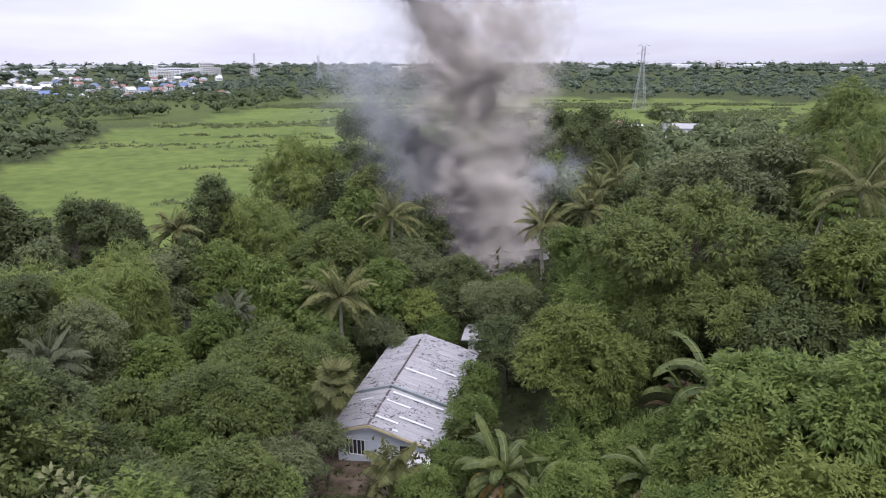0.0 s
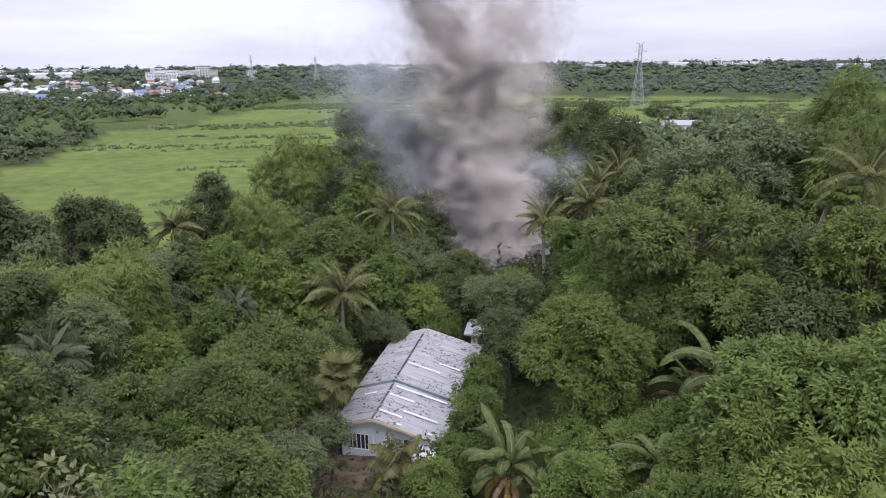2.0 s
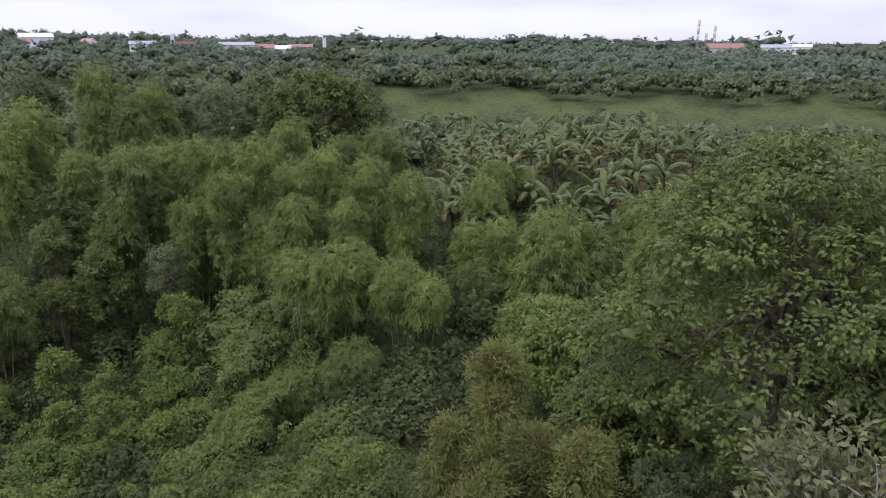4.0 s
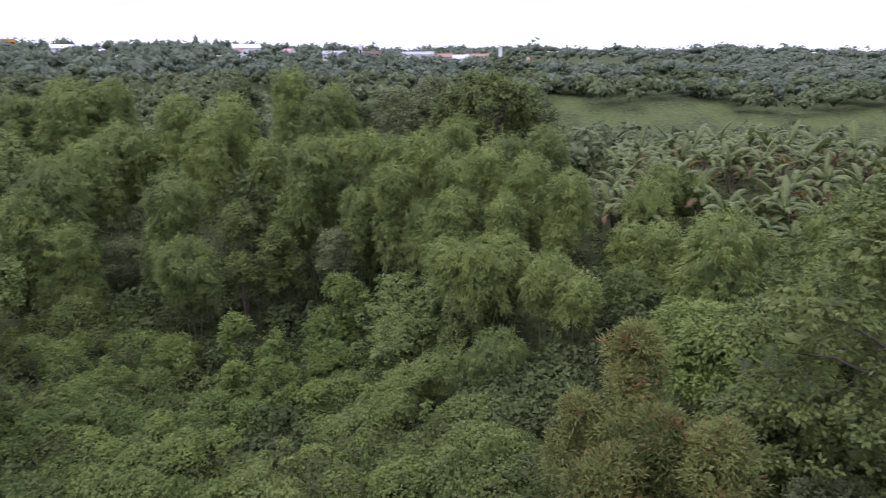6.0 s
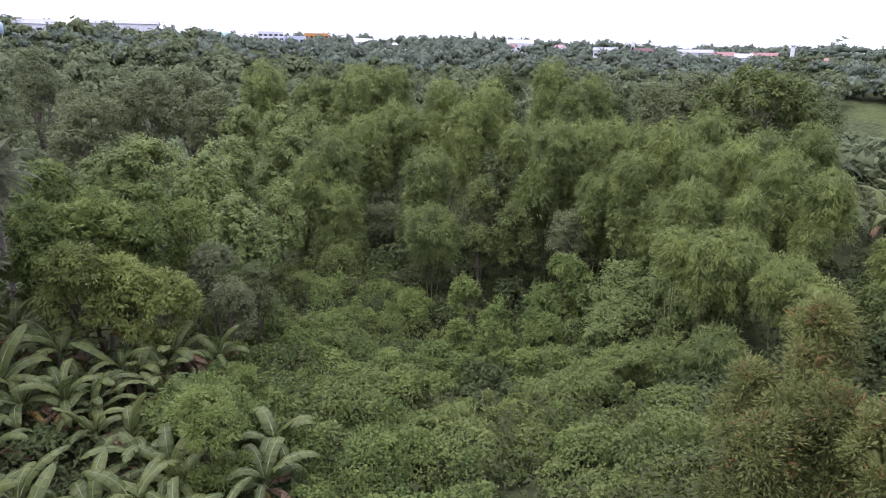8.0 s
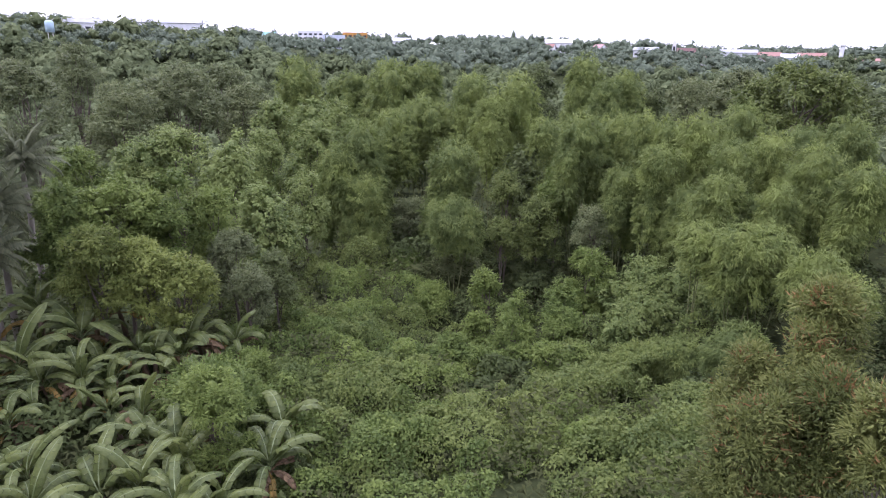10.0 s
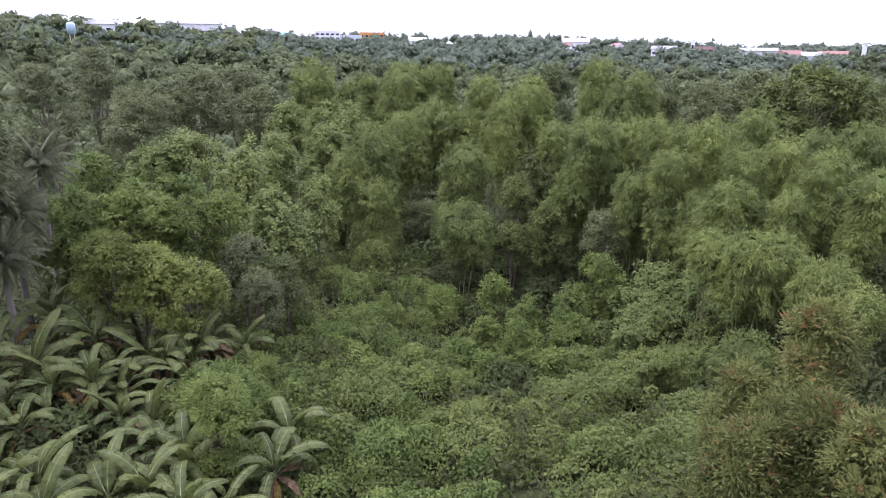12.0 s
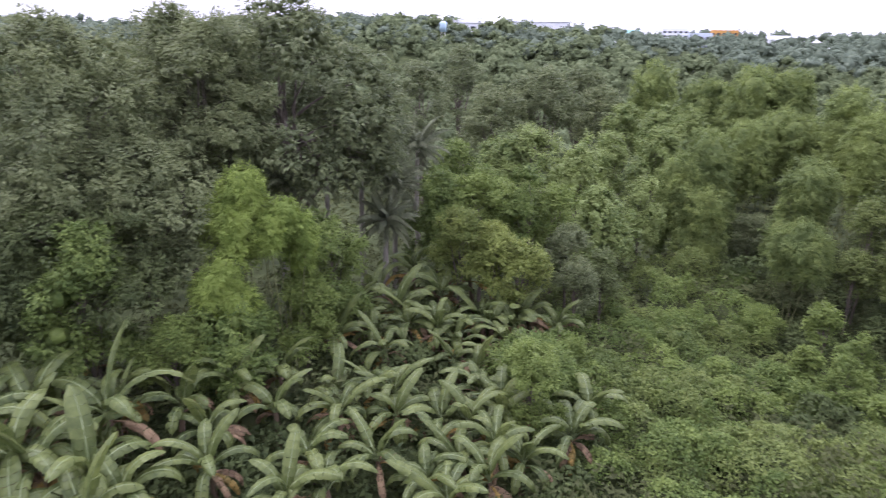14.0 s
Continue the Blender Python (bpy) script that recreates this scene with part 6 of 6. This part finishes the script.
def corrugated(length, width, waves=10, amp=0.014):
    """Sheet along x (down the slope) and across y."""
    n = waves * 4
    y = np.linspace(0, width, n + 1)
    z = amp * np.cos(np.linspace(0, waves * 2 * np.pi, n + 1))
    v, q = [], []
    for x in (0, length):
        for k in range(n + 1):
            v.append((x, y[k], z[k]))
    for k in range(n):
        q.append((k, n + 1 + k, n + 2 + k, k + 1))
    return v, q


SHEETS = {}


def sheet(length, mat, parent, at_, slope, white=False, width=0.86, name="roof_sheet"):
    key = (round(length, 2), mat.name, width)
    if key not in SHEETS:
        v, q = corrugated(length, width)
        SHEETS[key] = mesh_quads("roof_sheet", v, q, mat, True)
    ob = child(name, SHEETS[key], parent)
    ob.matrix_basis = at_ @ pose(0, 0, 0, 0, math.degrees(slope), 0)
    return ob


def window_part(parent, x0, x1, z0, z1, y, bars=4, leaf=False):
    """Louvred window in a wall: frame, glass, grille, and open shutters beside it."""
    win = box_part("window", (x0, x1, y + 0.08, y + 0.1, z0, z1), M_DARKGLASS, parent, "dark louvred window")
    bm = bmesh.new()
    for a, b in ((x0, x0 + 0.05), (x1 - 0.05, x1)):
        box(bm, a, b, y - 0.03, y + 0.06, z0, z1)
    box(bm, x0, x1, y - 0.03, y + 0.06, z0, z0 + 0.05)
    box(bm, x0, x1, y - 0.03, y + 0.06, z1 - 0.05, z1)
    part("frame", bm, M_WHITE, win)
    bm = bmesh.new()
    for k in range(1, bars):
        xx = x0 + (x1 - x0) * k / bars
        box(bm, xx - 0.02, xx + 0.02, y - 0.02, y + 0.03, z0, z1)
    part("grille", bm, M_WHITE, win)


def main_house():
    root = tagged(new("house"), "low house with pale blue walls and a patched corrugated roof", "house")
    root.matrix_basis = pose(-4.75, 35.9, 0.0, 0, 0, -12.5)
    L, ridge, left, right = 14.75, 3.5, (-2.55, 2.72), (4.35, 2.3)
    under = lambda x: (ridge + x * (left[1] - ridge) / left[0] if x < 0 else ridge + x * (right[1] - ridge) / right[0]) - 0.06
    holes = [(-1.75, -0.4, 1.0, 2.15), (0.72, 1.15, 1.25, 2.1), (1.85, 2.45, 0.05, 2.05)]
    part("front_wall", wall_mesh(-2.2, 3.5, 0.4, 0.58, -0.8, under, holes), M_WALL, root)
    part("back_wall", wall_mesh(-2.2, 4.0, L - 0.6, L - 0.42, -0.8, under, []), M_WALL, root)
    bm = bmesh.new()
    box(bm, -2.2, -2.02, 0.58, L - 0.6, -0.8, 2.68)
    part("side_wall", bm, M_WALL, root)
    bm = bmesh.new()
    box(bm, 3.32, 3.5, 0.58, L - 0.6, -0.8, 2.42)
    part("side_wall", bm, M_WALL, root)
    window_part(root, -1.75, -0.4, 1.0, 2.15, 0.42, 5)
    window_part(root, 0.72, 1.15, 1.25, 2.1, 0.42, 3)
    for a, b in ((-2.1, -1.8), (-0.35, -0.1)):
        box_part("shutter", (a, b, 0.34, 0.39, 1.0, 2.15), M_WALL, root)
    box_part("door", (1.85, 2.45, 0.5, 0.54, 0.05, 2.05), M_DARKGLASS, root, "dark doorway")
    # cream barge boards along the gable
    for (xa, za), (xb, zb) in (((left[0] - 0.05, left[1]), (0, ridge)), ((0, ridge), (3.75, under(3.75) + 0.06))):
        bm = bmesh.new()
        vs = box(bm, xa, xb, -0.06, -0.01, 0, 1)
        for v in vs:
            f = (v.co.x - xa) / (xb - xa)
            v.co.z = za + (zb - za) * f + (0.03 if v.co.z > 0.5 else -0.14)
        part("barge_board", bm, M_TRIM, root, "cream painted barge board")
    # roof sheets: lower front half and slightly higher back half
    rng = random.Random(5)
    step = 0.82
    rows_ = int(L / step)
    for (ex, ez), tiers in ((left, 2), (right, 3)):
        run, fall = abs(ex), ridge - ez
        slope = math.atan2(fall, run)
        full = math.hypot(run, fall)
        for i in range(rows_):
            y = i * step
            lift = 0.05 if y < 4.9 else 0.17
            for k in range(tiers):
                seg = full / tiers
                s0 = k * seg
                mat = M_SHEET if rng.random() < 0.6 else M_SHEET_CLEAN
                side = 1 if ex > 0 else -1
                jit = rng.uniform(-0.02, 0.02)
                m = pose(side * (s0 * math.cos(slope) + 0.02), y if side > 0 else y + 0.86, ridge - s0 * math.sin(slope) + lift - 0.022 * k + rng.uniform(0, 0.012), 0, 0, 0 if side > 0 else 180)
                sheet(seg + 0.14 + jit, mat, root, m, slope)
    # pale translucent strips laid over the joints
    for side, y, s0, ln in ((1, 4.25, 0.3, 3.6), (1, 3.1, 0.2, 1.7), (1, 1.75, 1.5, 2.3), (1, 1.0, 0.15, 1.5), (1, 7.6, 0.2, 2.4), (1, 8.9, 2.2, 1.6),
                            (-1, 3.4, 0.9, 0.9), (1, 0.2, 1.5, 0.35), (1, 0.3, 3.5, 0.3)):
        ex, ez = right if side > 0 else left
        slope = math.atan2(ridge - ez, abs(ex))
        lift = 0.1 if y < 4.9 else 0.22
        m = pose(side * s0 * math.cos(slope), y if side > 0 else y + 0.3, ridge - s0 * math.sin(slope) + lift, 0, 0, 0 if side > 0 else 180)
        sheet(ln, M_SHEET_WHITE, root, m, slope, width=0.2, name="white_strip")
    for k in range(16):
        if rng.random() < 0.2:
            continue
        y0 = k * L / 16
        lift = 0.07 if y0 < 4.9 - 1.2 else 0.2
        bm = bmesh.new()
        vs = box(bm, -0.08, 0.08, y0, y0 + L / 16 - rng.uniform(0.03, 0.2), ridge + lift - 0.03, ridge + lift + 0.03)
        for v in vs:
            if abs(v.co.x) > 0.07 and v.co.z > ridge + lift:
                v.co.z -= 0.04
        part("ridge_cap", bm, M_RUST, root, "rusty dark ridge cap")
    # flashing at the step between the two halves
    for (xa, za), (xb, zb) in (((left[0] + 0.3, left[1] + 0.1), (0, ridge)), ((0, ridge), (3.7, under(3.7) + 0.06))):
        bm = bmesh.new()
        vs = box(bm, xa, xb, 4.82, 5.02, 0, 1)
        for v in vs:
            f = (v.co.x - xa) / (xb - xa)
            v.co.z = za + (zb - za) * f + (0.24 if v.co.z > 0.5 else 0.02)
        part("flashing", bm, M_FLASH, root, "grey-green metal flashing")
    # small white porch roof beside the door
    bm = bmesh.new()
    vs = box(bm, 2.55, 4.0, -0.9, 0.4, 1.75, 1.81)
    for v in vs:
        if v.co.y < 0:
            v.co.z -= 0.35
    part("porch_roof", bm, M_SHEET_WHITE, root, "white porch roof")
    for x in (2.62, 3.9):
        box_part("post", (x - 0.04, x + 0.04, -0.84, -0.76, -0.8, 1.42), M_WHITE, root)


main_house()


def plain_house(name, label, w, d, eave, rise_, wall, roof, m, windows=0, storeys=1, base=-1.5, group=""):
    """Gabled house, ridge along x: walls with window openings, overhanging roof slabs."""
    root = tagged(new(name), label, "house", group)
    root.matrix_basis = m
    bm = bmesh.new()
    box(bm, -w / 2, w / 2, -d / 2, d / 2, base, eave)
    t = bm.verts[:]
    for sx in (-1, 1):
        a = bm.verts.new((sx * w / 2, -d / 2, eave))
        b = bm.verts.new((sx * w / 2, d / 2, eave))
        c = bm.verts.new((sx * w / 2, 0, eave + rise_))
        bm.faces.new((a, b, c) if sx > 0 else (c, b, a))
    part("wall", bm, wall, root)
    for sy in (-1, 1):
        bm = bmesh.new()
        vs = box(bm, -w / 2 - 0.5, w / 2 + 0.5, 0, d / 2 + 0.5, 0, 0.12)
        for v in vs:
            v.co.z += eave + rise_ - v.co.y * rise_ / (d / 2)
            v.co.y *= sy
        bmesh.ops.recalc_face_normals(bm, faces=bm.faces[:])
        part("roof", bm, roof, root)
    for s in range(storeys):
        for k in range(windows):
            x = -w / 2 + w * (k + 0.5) / windows
            z = 0.9 + s * 2.9
            for sy in (-1, 1):
                win = box_part("window", (x - w / windows * 0.28, x + w / windows * 0.28, sy * d / 2 - 0.05, sy * d / 2 + 0.05, z, z + 1.2), M_DARKGLASS, root)
    return root


def flat_block(name, label, w, d, h, wall, m, floors, bays, category="building"):
    """Flat-roofed block with a parapet and rows of windows."""
    root = tagged(new(name), label, category)
    root.matrix_basis = m
    bm = bmesh.new()
    box(bm, -w / 2, w / 2, -d / 2, d / 2, -3, h)
    part("wall", bm, wall, root)
    bm = bmesh.new()
    for x0, x1, y0, y1 in ((-w / 2, w / 2, -d / 2, -d / 2 + 0.3), (-w / 2, w / 2, d / 2 - 0.3, d / 2), (-w / 2, -w / 2 + 0.3, -d / 2 + 0.3, d / 2 - 0.3), (w / 2 - 0.3, w / 2, -d / 2 + 0.3, d / 2 - 0.3)):
        box(bm, x0, x1, y0, y1, h, h + 0.9)
    part("parapet", bm, wall, root)
    for f in range(floors):
        z = h * (f + 0.3) / floors
        for k in range(bays):
            x = -w / 2 + w * (k + 0.5) / bays
            box_part("window", (x - w / bays * 0.32, x + w / bays * 0.32, -d / 2 - 0.06, -d / 2 + 0.05, z, z + h / floors * 0.45), M_DARKGLASS, root)
    return root


def colour_roof(name, rgb):
    return rough_material(name, [tuple(c * 0.75 for c in rgb), rgb], 0.5, 0.7, 0.1)


R_RED, R_BLUE, R_WHITE, R_GREY, R_ORANGE, R_PINK, R_GREEN = (colour_roof(n + "_paint", c) for n, c in (
    ("red", (0.31, 0.16, 0.13)), ("blue", (0.15, 0.21, 0.36)), ("roof_white", (0.72, 0.73, 0.75)), ("grey", (0.36, 0.37, 0.38)), ("orange", (0.62, 0.3, 0.07)),
    ("pink", (0.45, 0.26, 0.25)), ("green", (0.2, 0.4, 0.36))))


def place(az, r, turn=0.0, up=0.0):
    x, y = -math.sin(radians(az)) * r, math.cos(radians(az)) * r
    return pose(x, y, float(land(x, y)) + up, 0, 0, az + turn)


# burning house in the smoke, shed behind the main house, houses among the trees
plain_house("burning_house", "long house with a sooty sheet roof burning inside the smoke", 13, 10, 3.0, 1.5, M_CONCRETE, M_SHEET_OLD, pose(7.0, 79.5, float(land(7, 79.5)), 0, 0, 20), 4)
plain_house("shed", "small tin-roofed shed behind the patched house", 2.6, 2.4, 1.9, 0.25, M_CONCRETE, M_SHEET_CLEAN, pose(3.4, 51.6, float(land(3.4, 51.6)) - 0.9, 0, 0, -12), 1)
plain_house("white_roofed_house", "low house with a pale metal roof among the trees", 14, 7, 3.0, 1.4, M_WHITE, M_SHEET_CLEAN, place(-19.4, 272, 10, 2.0), 5)
plain_house("small_house", "small white-roofed house in the trees", 7, 5, 3, 1.4, M_WHITE, R_WHITE, place(-10.1, 300, -20, 3.0), 2)
plain_house("small_house", "small house with white walls and a faded pink roof", 7, 6, 3, 1.4, M_WHITE, R_PINK, place(-14.1, 268, 35, 2.5), 2)
plain_house("small_house", "small white-roofed house in the trees", 5, 4, 3, 1.0, M_WHITE, R_WHITE, place(-15.8, 262, 10, 2.5), 2)

# houses along the western ridge
flat_block("orange_building", "two-storey orange building on the ridge", 15, 9, 5, R_ORANGE, place(124.8, 432, 0, 4.0), 2, 5)
flat_block("white_building", "white three-storey building on the ridge", 15, 9, 7, M_WHITE, place(128.4, 428, 0, 2.0), 3, 5)
flat_block("blue_house", "small pale blue house on the ridge", 13, 8, 5, M_WALL, place(126.5, 424, 0, 2.0), 1, 3)
plain_house("long_hall", "long pale hall with a low metal roof on the ridge", 42, 14, 6, 2.0, M_WHITE, R_GREY, place(139.6, 420, -6, 2.8), 11)
plain_house("ridge_house", "pale house with a grey roof on the ridge", 16, 9, 4, 2, M_WHITE, R_GREY, place(145.1, 372, 5, 2.4), 4)
plain_house("ridge_house", "white house with a pale roof on the ridge", 12, 8, 4, 1.6, M_WHITE, R_WHITE, place(134.1, 425, 0, 1.7), 3)
plain_house("ridge_house", "house with a green roof on the ridge", 12, 8, 4, 1.6, M_WHITE, R_GREEN, place(132.0, 432, 8, 2.5), 3)
plain_house("ridge_house", "white house with a pale roof on the ridge", 11, 8, 4.5, 1.8, M_WHITE, R_WHITE, place(121.0, 430, 12, 1.2), 3)
plain_house("ridge_house", "white house with a pale roof on the ridge", 16, 8, 5, 2.0, M_WHITE, R_WHITE, place(108.0, 440, 10, 1.2), 4)
plain_house("ridge_house", "white house with a pale roof on the ridge", 14, 8, 4, 1.6, M_WHITE, R_GREY, place(101.0, 436, -8, 0.7), 4)
flat_block("red_building", "pink and red two-storey building on the ridge", 16, 10, 6, R_PINK, place(97.6, 432, 5, 1.0), 2, 5)
flat_block("tall_sign", "narrow white hoarding beside the red building", 2, 1, 9, M_WHITE, place(98.9, 430, 0, 1.3), 1, 1, "sign")
plain_house("ridge_house", "low house with white columns on the ridge", 20, 9, 5, 1.6, M_WHITE, R_GREY, place(94.2, 434, 0, 2.5), 6)
plain_house("ridge_house", "house with a faded red roof on the ridge", 14, 9, 4, 2.0, M_CONCRETE, R_RED, place(92.2, 438, 14, 2.5), 3)
plain_house("ridge_house", "small house with a blue and white front", 9, 7, 4, 2.0, M_WALL, R_WHITE, place(90.6, 434, 0, 2.0), 2)
plain_house("ridge_house", "house with a rust red roof on the ridge", 14, 8, 5, 1.6, M_CONCRETE, R_RED, place(89.2, 436, -6, 2.0), 4)
plain_house("ridge_house", "low open shed with a red roof on the ridge", 16, 9, 3.4, 1.2, M_CONCRETE, R_RED, place(86.0, 440, 6, 1.5), 4)
plain_house("ridge_house", "house with a brick red roof below the masts", 24, 10, 4, 3.0, M_CONCRETE, R_RED, place(55.4, 520, 10, 5.6), 5)
plain_house("ridge_house", "pale house with a grey roof beyond the masts", 20, 10, 4, 2.0, M_WHITE, R_GREY, place(51.8, 560, 0, 5.6), 5)
plain_house("ridge_house", "white house with a pale roof beyond the masts", 18, 9, 4, 2.0, M_WHITE, R_WHITE, place(50.3, 600, 0, 5.6), 5)


def water_tank():
    root = tagged(new("water_tank"), "pale blue domed water tank on a short tower", "water tank")
    root.matrix_basis = place(147.2, 345, 0, 2.6)
    s = np.linspace(0, 1, 9)
    path = [(0, 0, 2.0), (0, 0, 2.05), (0, 0, 6.0), (0, 0, 6.6), (0, 0, 7.0), (0, 0, 7.15)]
    v, q = tube(np.array(path), [0.05, 1.8, 1.8, 1.55, 0.9, 0.05], 16)
    child("tank", mesh_quads("tank", v, q, rough_material("tank_blue", [(0.36, 0.5, 0.6), (0.48, 0.62, 0.7)], 0.5, 0.5, 0.1), True), root)
    for a in range(4):
        bm = bmesh.new()
        c, d = 1.3 * math.cos(a * math.pi / 2 + 0.8), 1.3 * math.sin(a * math.pi / 2 + 0.8)
        beam(bm, (c, d, -6), (c, d, 2.1), 0.3)
        part("leg", bm, M_CONCRETE, root)


water_tank()


def white_tower():
    root = tagged(new("water_tower"), "slim white concrete tower at the field edge", "tower")
    root.matrix_basis = place(87.3, 430, 0, -0.8)
    bm = bmesh.new()
    box(bm, -1.1, 1.1, -1.1, 1.1, -3, 13)
    bmesh.ops.bevel(bm, geom=bm.edges[:], offset=0.3, segments=1, affect="EDGES")
    part("shaft", bm, M_WHITE, root)
    box_part("cap", (-1.4, 1.4, -1.4, 1.4, 13.0, 13.6), M_CONCRETE, root)


white_tower()


def radio_mast(az, r, height):
    root = tagged(new("radio_mast"), "slender red and white lattice radio mast", "mast", "radio masts")
    root.matrix_basis = place(az, r, 0, 0)
    for k in range(6):
        bm = bmesh.new()
        z0, z1 = -2 + (height + 2) * k / 6, -2 + (height + 2) * (k + 1) / 6
        for i in range(3):
            a, b = i * 2.094, (i + 1) * 2.094
            w = 0.85
            beam(bm, (w * math.cos(a), w * math.sin(a), z0), (w * math.cos(a), w * math.sin(a), z1), 0.34)
            beam(bm, (w * math.cos(a), w * math.sin(a), z0), (w * math.cos(b), w * math.sin(b), z1), 0.16)
            beam(bm, (w * math.cos(b), w * math.sin(b), z0), (w * math.cos(a), w * math.sin(a), (z0 + z1) / 2), 0.16)
        part("section", bm, M_STEEL if k % 2 else R_PINK, root)
    for i in range(3):
        box_part("antenna", (1.0 * math.cos(i * 2.1) - 0.2, 1.0 * math.cos(i * 2.1) + 0.2, 1.0 * math.sin(i * 2.1) - 0.2, 1.0 * math.sin(i * 2.1) + 0.2, height - 5, height - 2), M_WHITE, root)


radio_mast(57.4, 530, 29)
radio_mast(56.8, 545, 20)
radio_mast(56.2, 530, 25)


def pylon(az, r, height, turn):
    root = tagged(new("power_pylon"), "grey steel lattice power pylon standing in the field", "pylon", "power pylons")
    root.matrix_basis = place(az, r, turn)
    for sx in (-1, 1):
        for sy in (-1, 1):
            bm = bmesh.new()
            beam(bm, (sx * 3.6, sy * 3.6, -1), (sx * 0.9, sy * 0.9, height * 0.72), 0.2)
            beam(bm, (sx * 0.9, sy * 0.9, height * 0.72), (sx * 0.9, sy * 0.9, height), 0.18)
            part("leg", bm, M_STEEL, root)
    bm = bmesh.new()
    n = 9
    for k in range(n):
        z0, z1 = height * k / n, height * (k + 1) / n
        w0, w1 = (max(0.9, 3.6 - 2.7 * z / (height * 0.72)) for z in (z0, z1))
        for s in (-1, 1):
            for a, b in (((-w0, s * w0, z0), (w1, s * w1, z1)), ((w0, s * w0, z0), (-w1, s * w1, z1)), ((s * w0, -w0, z0), (s * w1, w1, z1)), ((s * w0, w0, z0), (s * w1, -w1, z1))):
                beam(bm, a, b, 0.1)
            beam(bm, (-w0, s * w0, z0), (w0, s * w0, z0), 0.1)
            beam(bm, (s * w0, -w0, z0), (s * w0, w0, z0), 0.1)
    part("bracing", bm, M_STEEL, root)
    for z, w in ((height * 0.74, 4.6), (height * 0.87, 4.0), (height, 3.4)):
        bm = bmesh.new()
        for s in (-1, 1):
            beam(bm, (s * 0.9, 0.6, z), (s * w, 0, z + 0.3), 0.15)
            beam(bm, (s * 0.9, -0.6, z), (s * w, 0, z + 0.3), 0.15)
            beam(bm, (s * 0.9, 0, z + 1.4), (s * w, 0, z + 0.3), 0.12)
        part("arm", bm, M_STEEL, root)


pylon(-16.0, 440, 38, 15)
pylon(10.5, 900, 36, 30)
pylon(15.6, 1150, 40, 30)


# town on the plain: village houses, white blocks and long halls
rng_town = random.Random(17)
village = []
for k, (nm, roof) in enumerate((("red", R_RED), ("blue", R_BLUE), ("white", R_WHITE), ("grey", R_GREY), ("pink", R_PINK))):
    village.append(plain_house("village_house", "small village house with a %s roof among trees" % nm, 9, 7, 4, 2.2, M_WHITE, roof, place(23 + k, 640 + 12 * k, 20 * k, 1.0), 3, group="village houses"))
for k in range(80):
    proto = rng_town.choice(village)
    az = rng_town.choice((rng_town.gauss(21.5, 1.6), rng_town.gauss(30, 2.2), rng_town.uniform(17, 40)))
    copy_thing(proto, place(az, rng_town.uniform(560, 1250), rng_town.uniform(0, 180), rng_town.uniform(-1.8, 0.3)))
# more small houses half hidden among the ridge trees
for k in range(10):
    az = rng_town.choice((rng_town.uniform(90, 100), rng_town.uniform(96, 118), rng_town.uniform(120, 140)))
    copy_thing(rng_town.choice(village), place(az, rng_town.uniform(404, 446), rng_town.uniform(0, 180), rng_town.uniform(-0.6, 1.2)) @ Matrix.Diagonal((0.8, 0.8, 0.8, 1)))
blocks = [flat_block("town_block", "white flat-roofed block in the distant town", 40, 22, 16, M_WHITE, place(22, 1300, 5), 4, 8),
          flat_block("town_block", "cream flat-roofed block in the distant town", 26, 20, 24, M_CONCRETE, place(19.3, 1420, 5), 6, 5),
          plain_house("warehouse", "long white warehouse on the distant plain", 90, 40, 9, 3, M_WHITE, R_WHITE, place(30, 1700, 5), 10),
          plain_house("warehouse", "long pale grey warehouse on the distant plain", 70, 34, 8, 3, M_CONCRETE, R_GREY, place(33, 1500, -8), 8)]
for az, r, up, k in ((22.8, 1180, 6, 0), (21.9, 1240, 4, 0), (21.0, 1330, 6, 0), (20.2, 1400, 6, 0), (18.6, 1450, 2, 1), (22.3, 1120, 0, 1), (15.6, 1390, 0, 1),
                     (-20.3, 2380, 6, 0), (-21.2, 2420, 6, 1), (-21.9, 2440, 8, 1), (-22.6, 2400, 6, 0), (-19.0, 2480, 8, 2), (-24.2, 2500, 8, 2), (-11.4, 3000, 6, 1), (-11.9, 3050, 4, 1)):
    copy_thing(blocks[k], place(az, r, rng_town.uniform(-15, 15), up) @ Matrix.Diagonal((0.72, 0.72, 0.55, 1)))
for k in range(30):
    proto = blocks[rng_town.choice((2, 3, 3, 3))]
    az = rng_town.uniform(8, 44) if k % 3 else rng_town.uniform(-34, 8)
    r = rng_town.uniform(1900, 3800)
    copy_thing(proto, place(az, r, rng_town.uniform(-25, 25), 1))


def tv_antenna():
    root = tagged(new("tv_antenna"), "thin metal television antenna on a pole by the house", "antenna")
    root.matrix_basis = pose(-7.8, 46.2, float(land(-7.8, 46.2)))
    bm = bmesh.new()
    beam(bm, (0, 0, -0.3), (0, 0, 3.6), 0.05)
    part("pole", bm, M_STEEL, root)
    bm = bmesh.new()
    beam(bm, (-0.8, 0, 3.5), (0.9, 0, 3.6), 0.04)
    for k in range(6):
        beam(bm, (-0.7 + 0.3 * k, -0.5 + 0.05 * k, 3.52), (-0.7 + 0.3 * k, 0.5 - 0.05 * k, 3.52), 0.03)
    part("array", bm, M_STEEL, root)


tv_antenna()
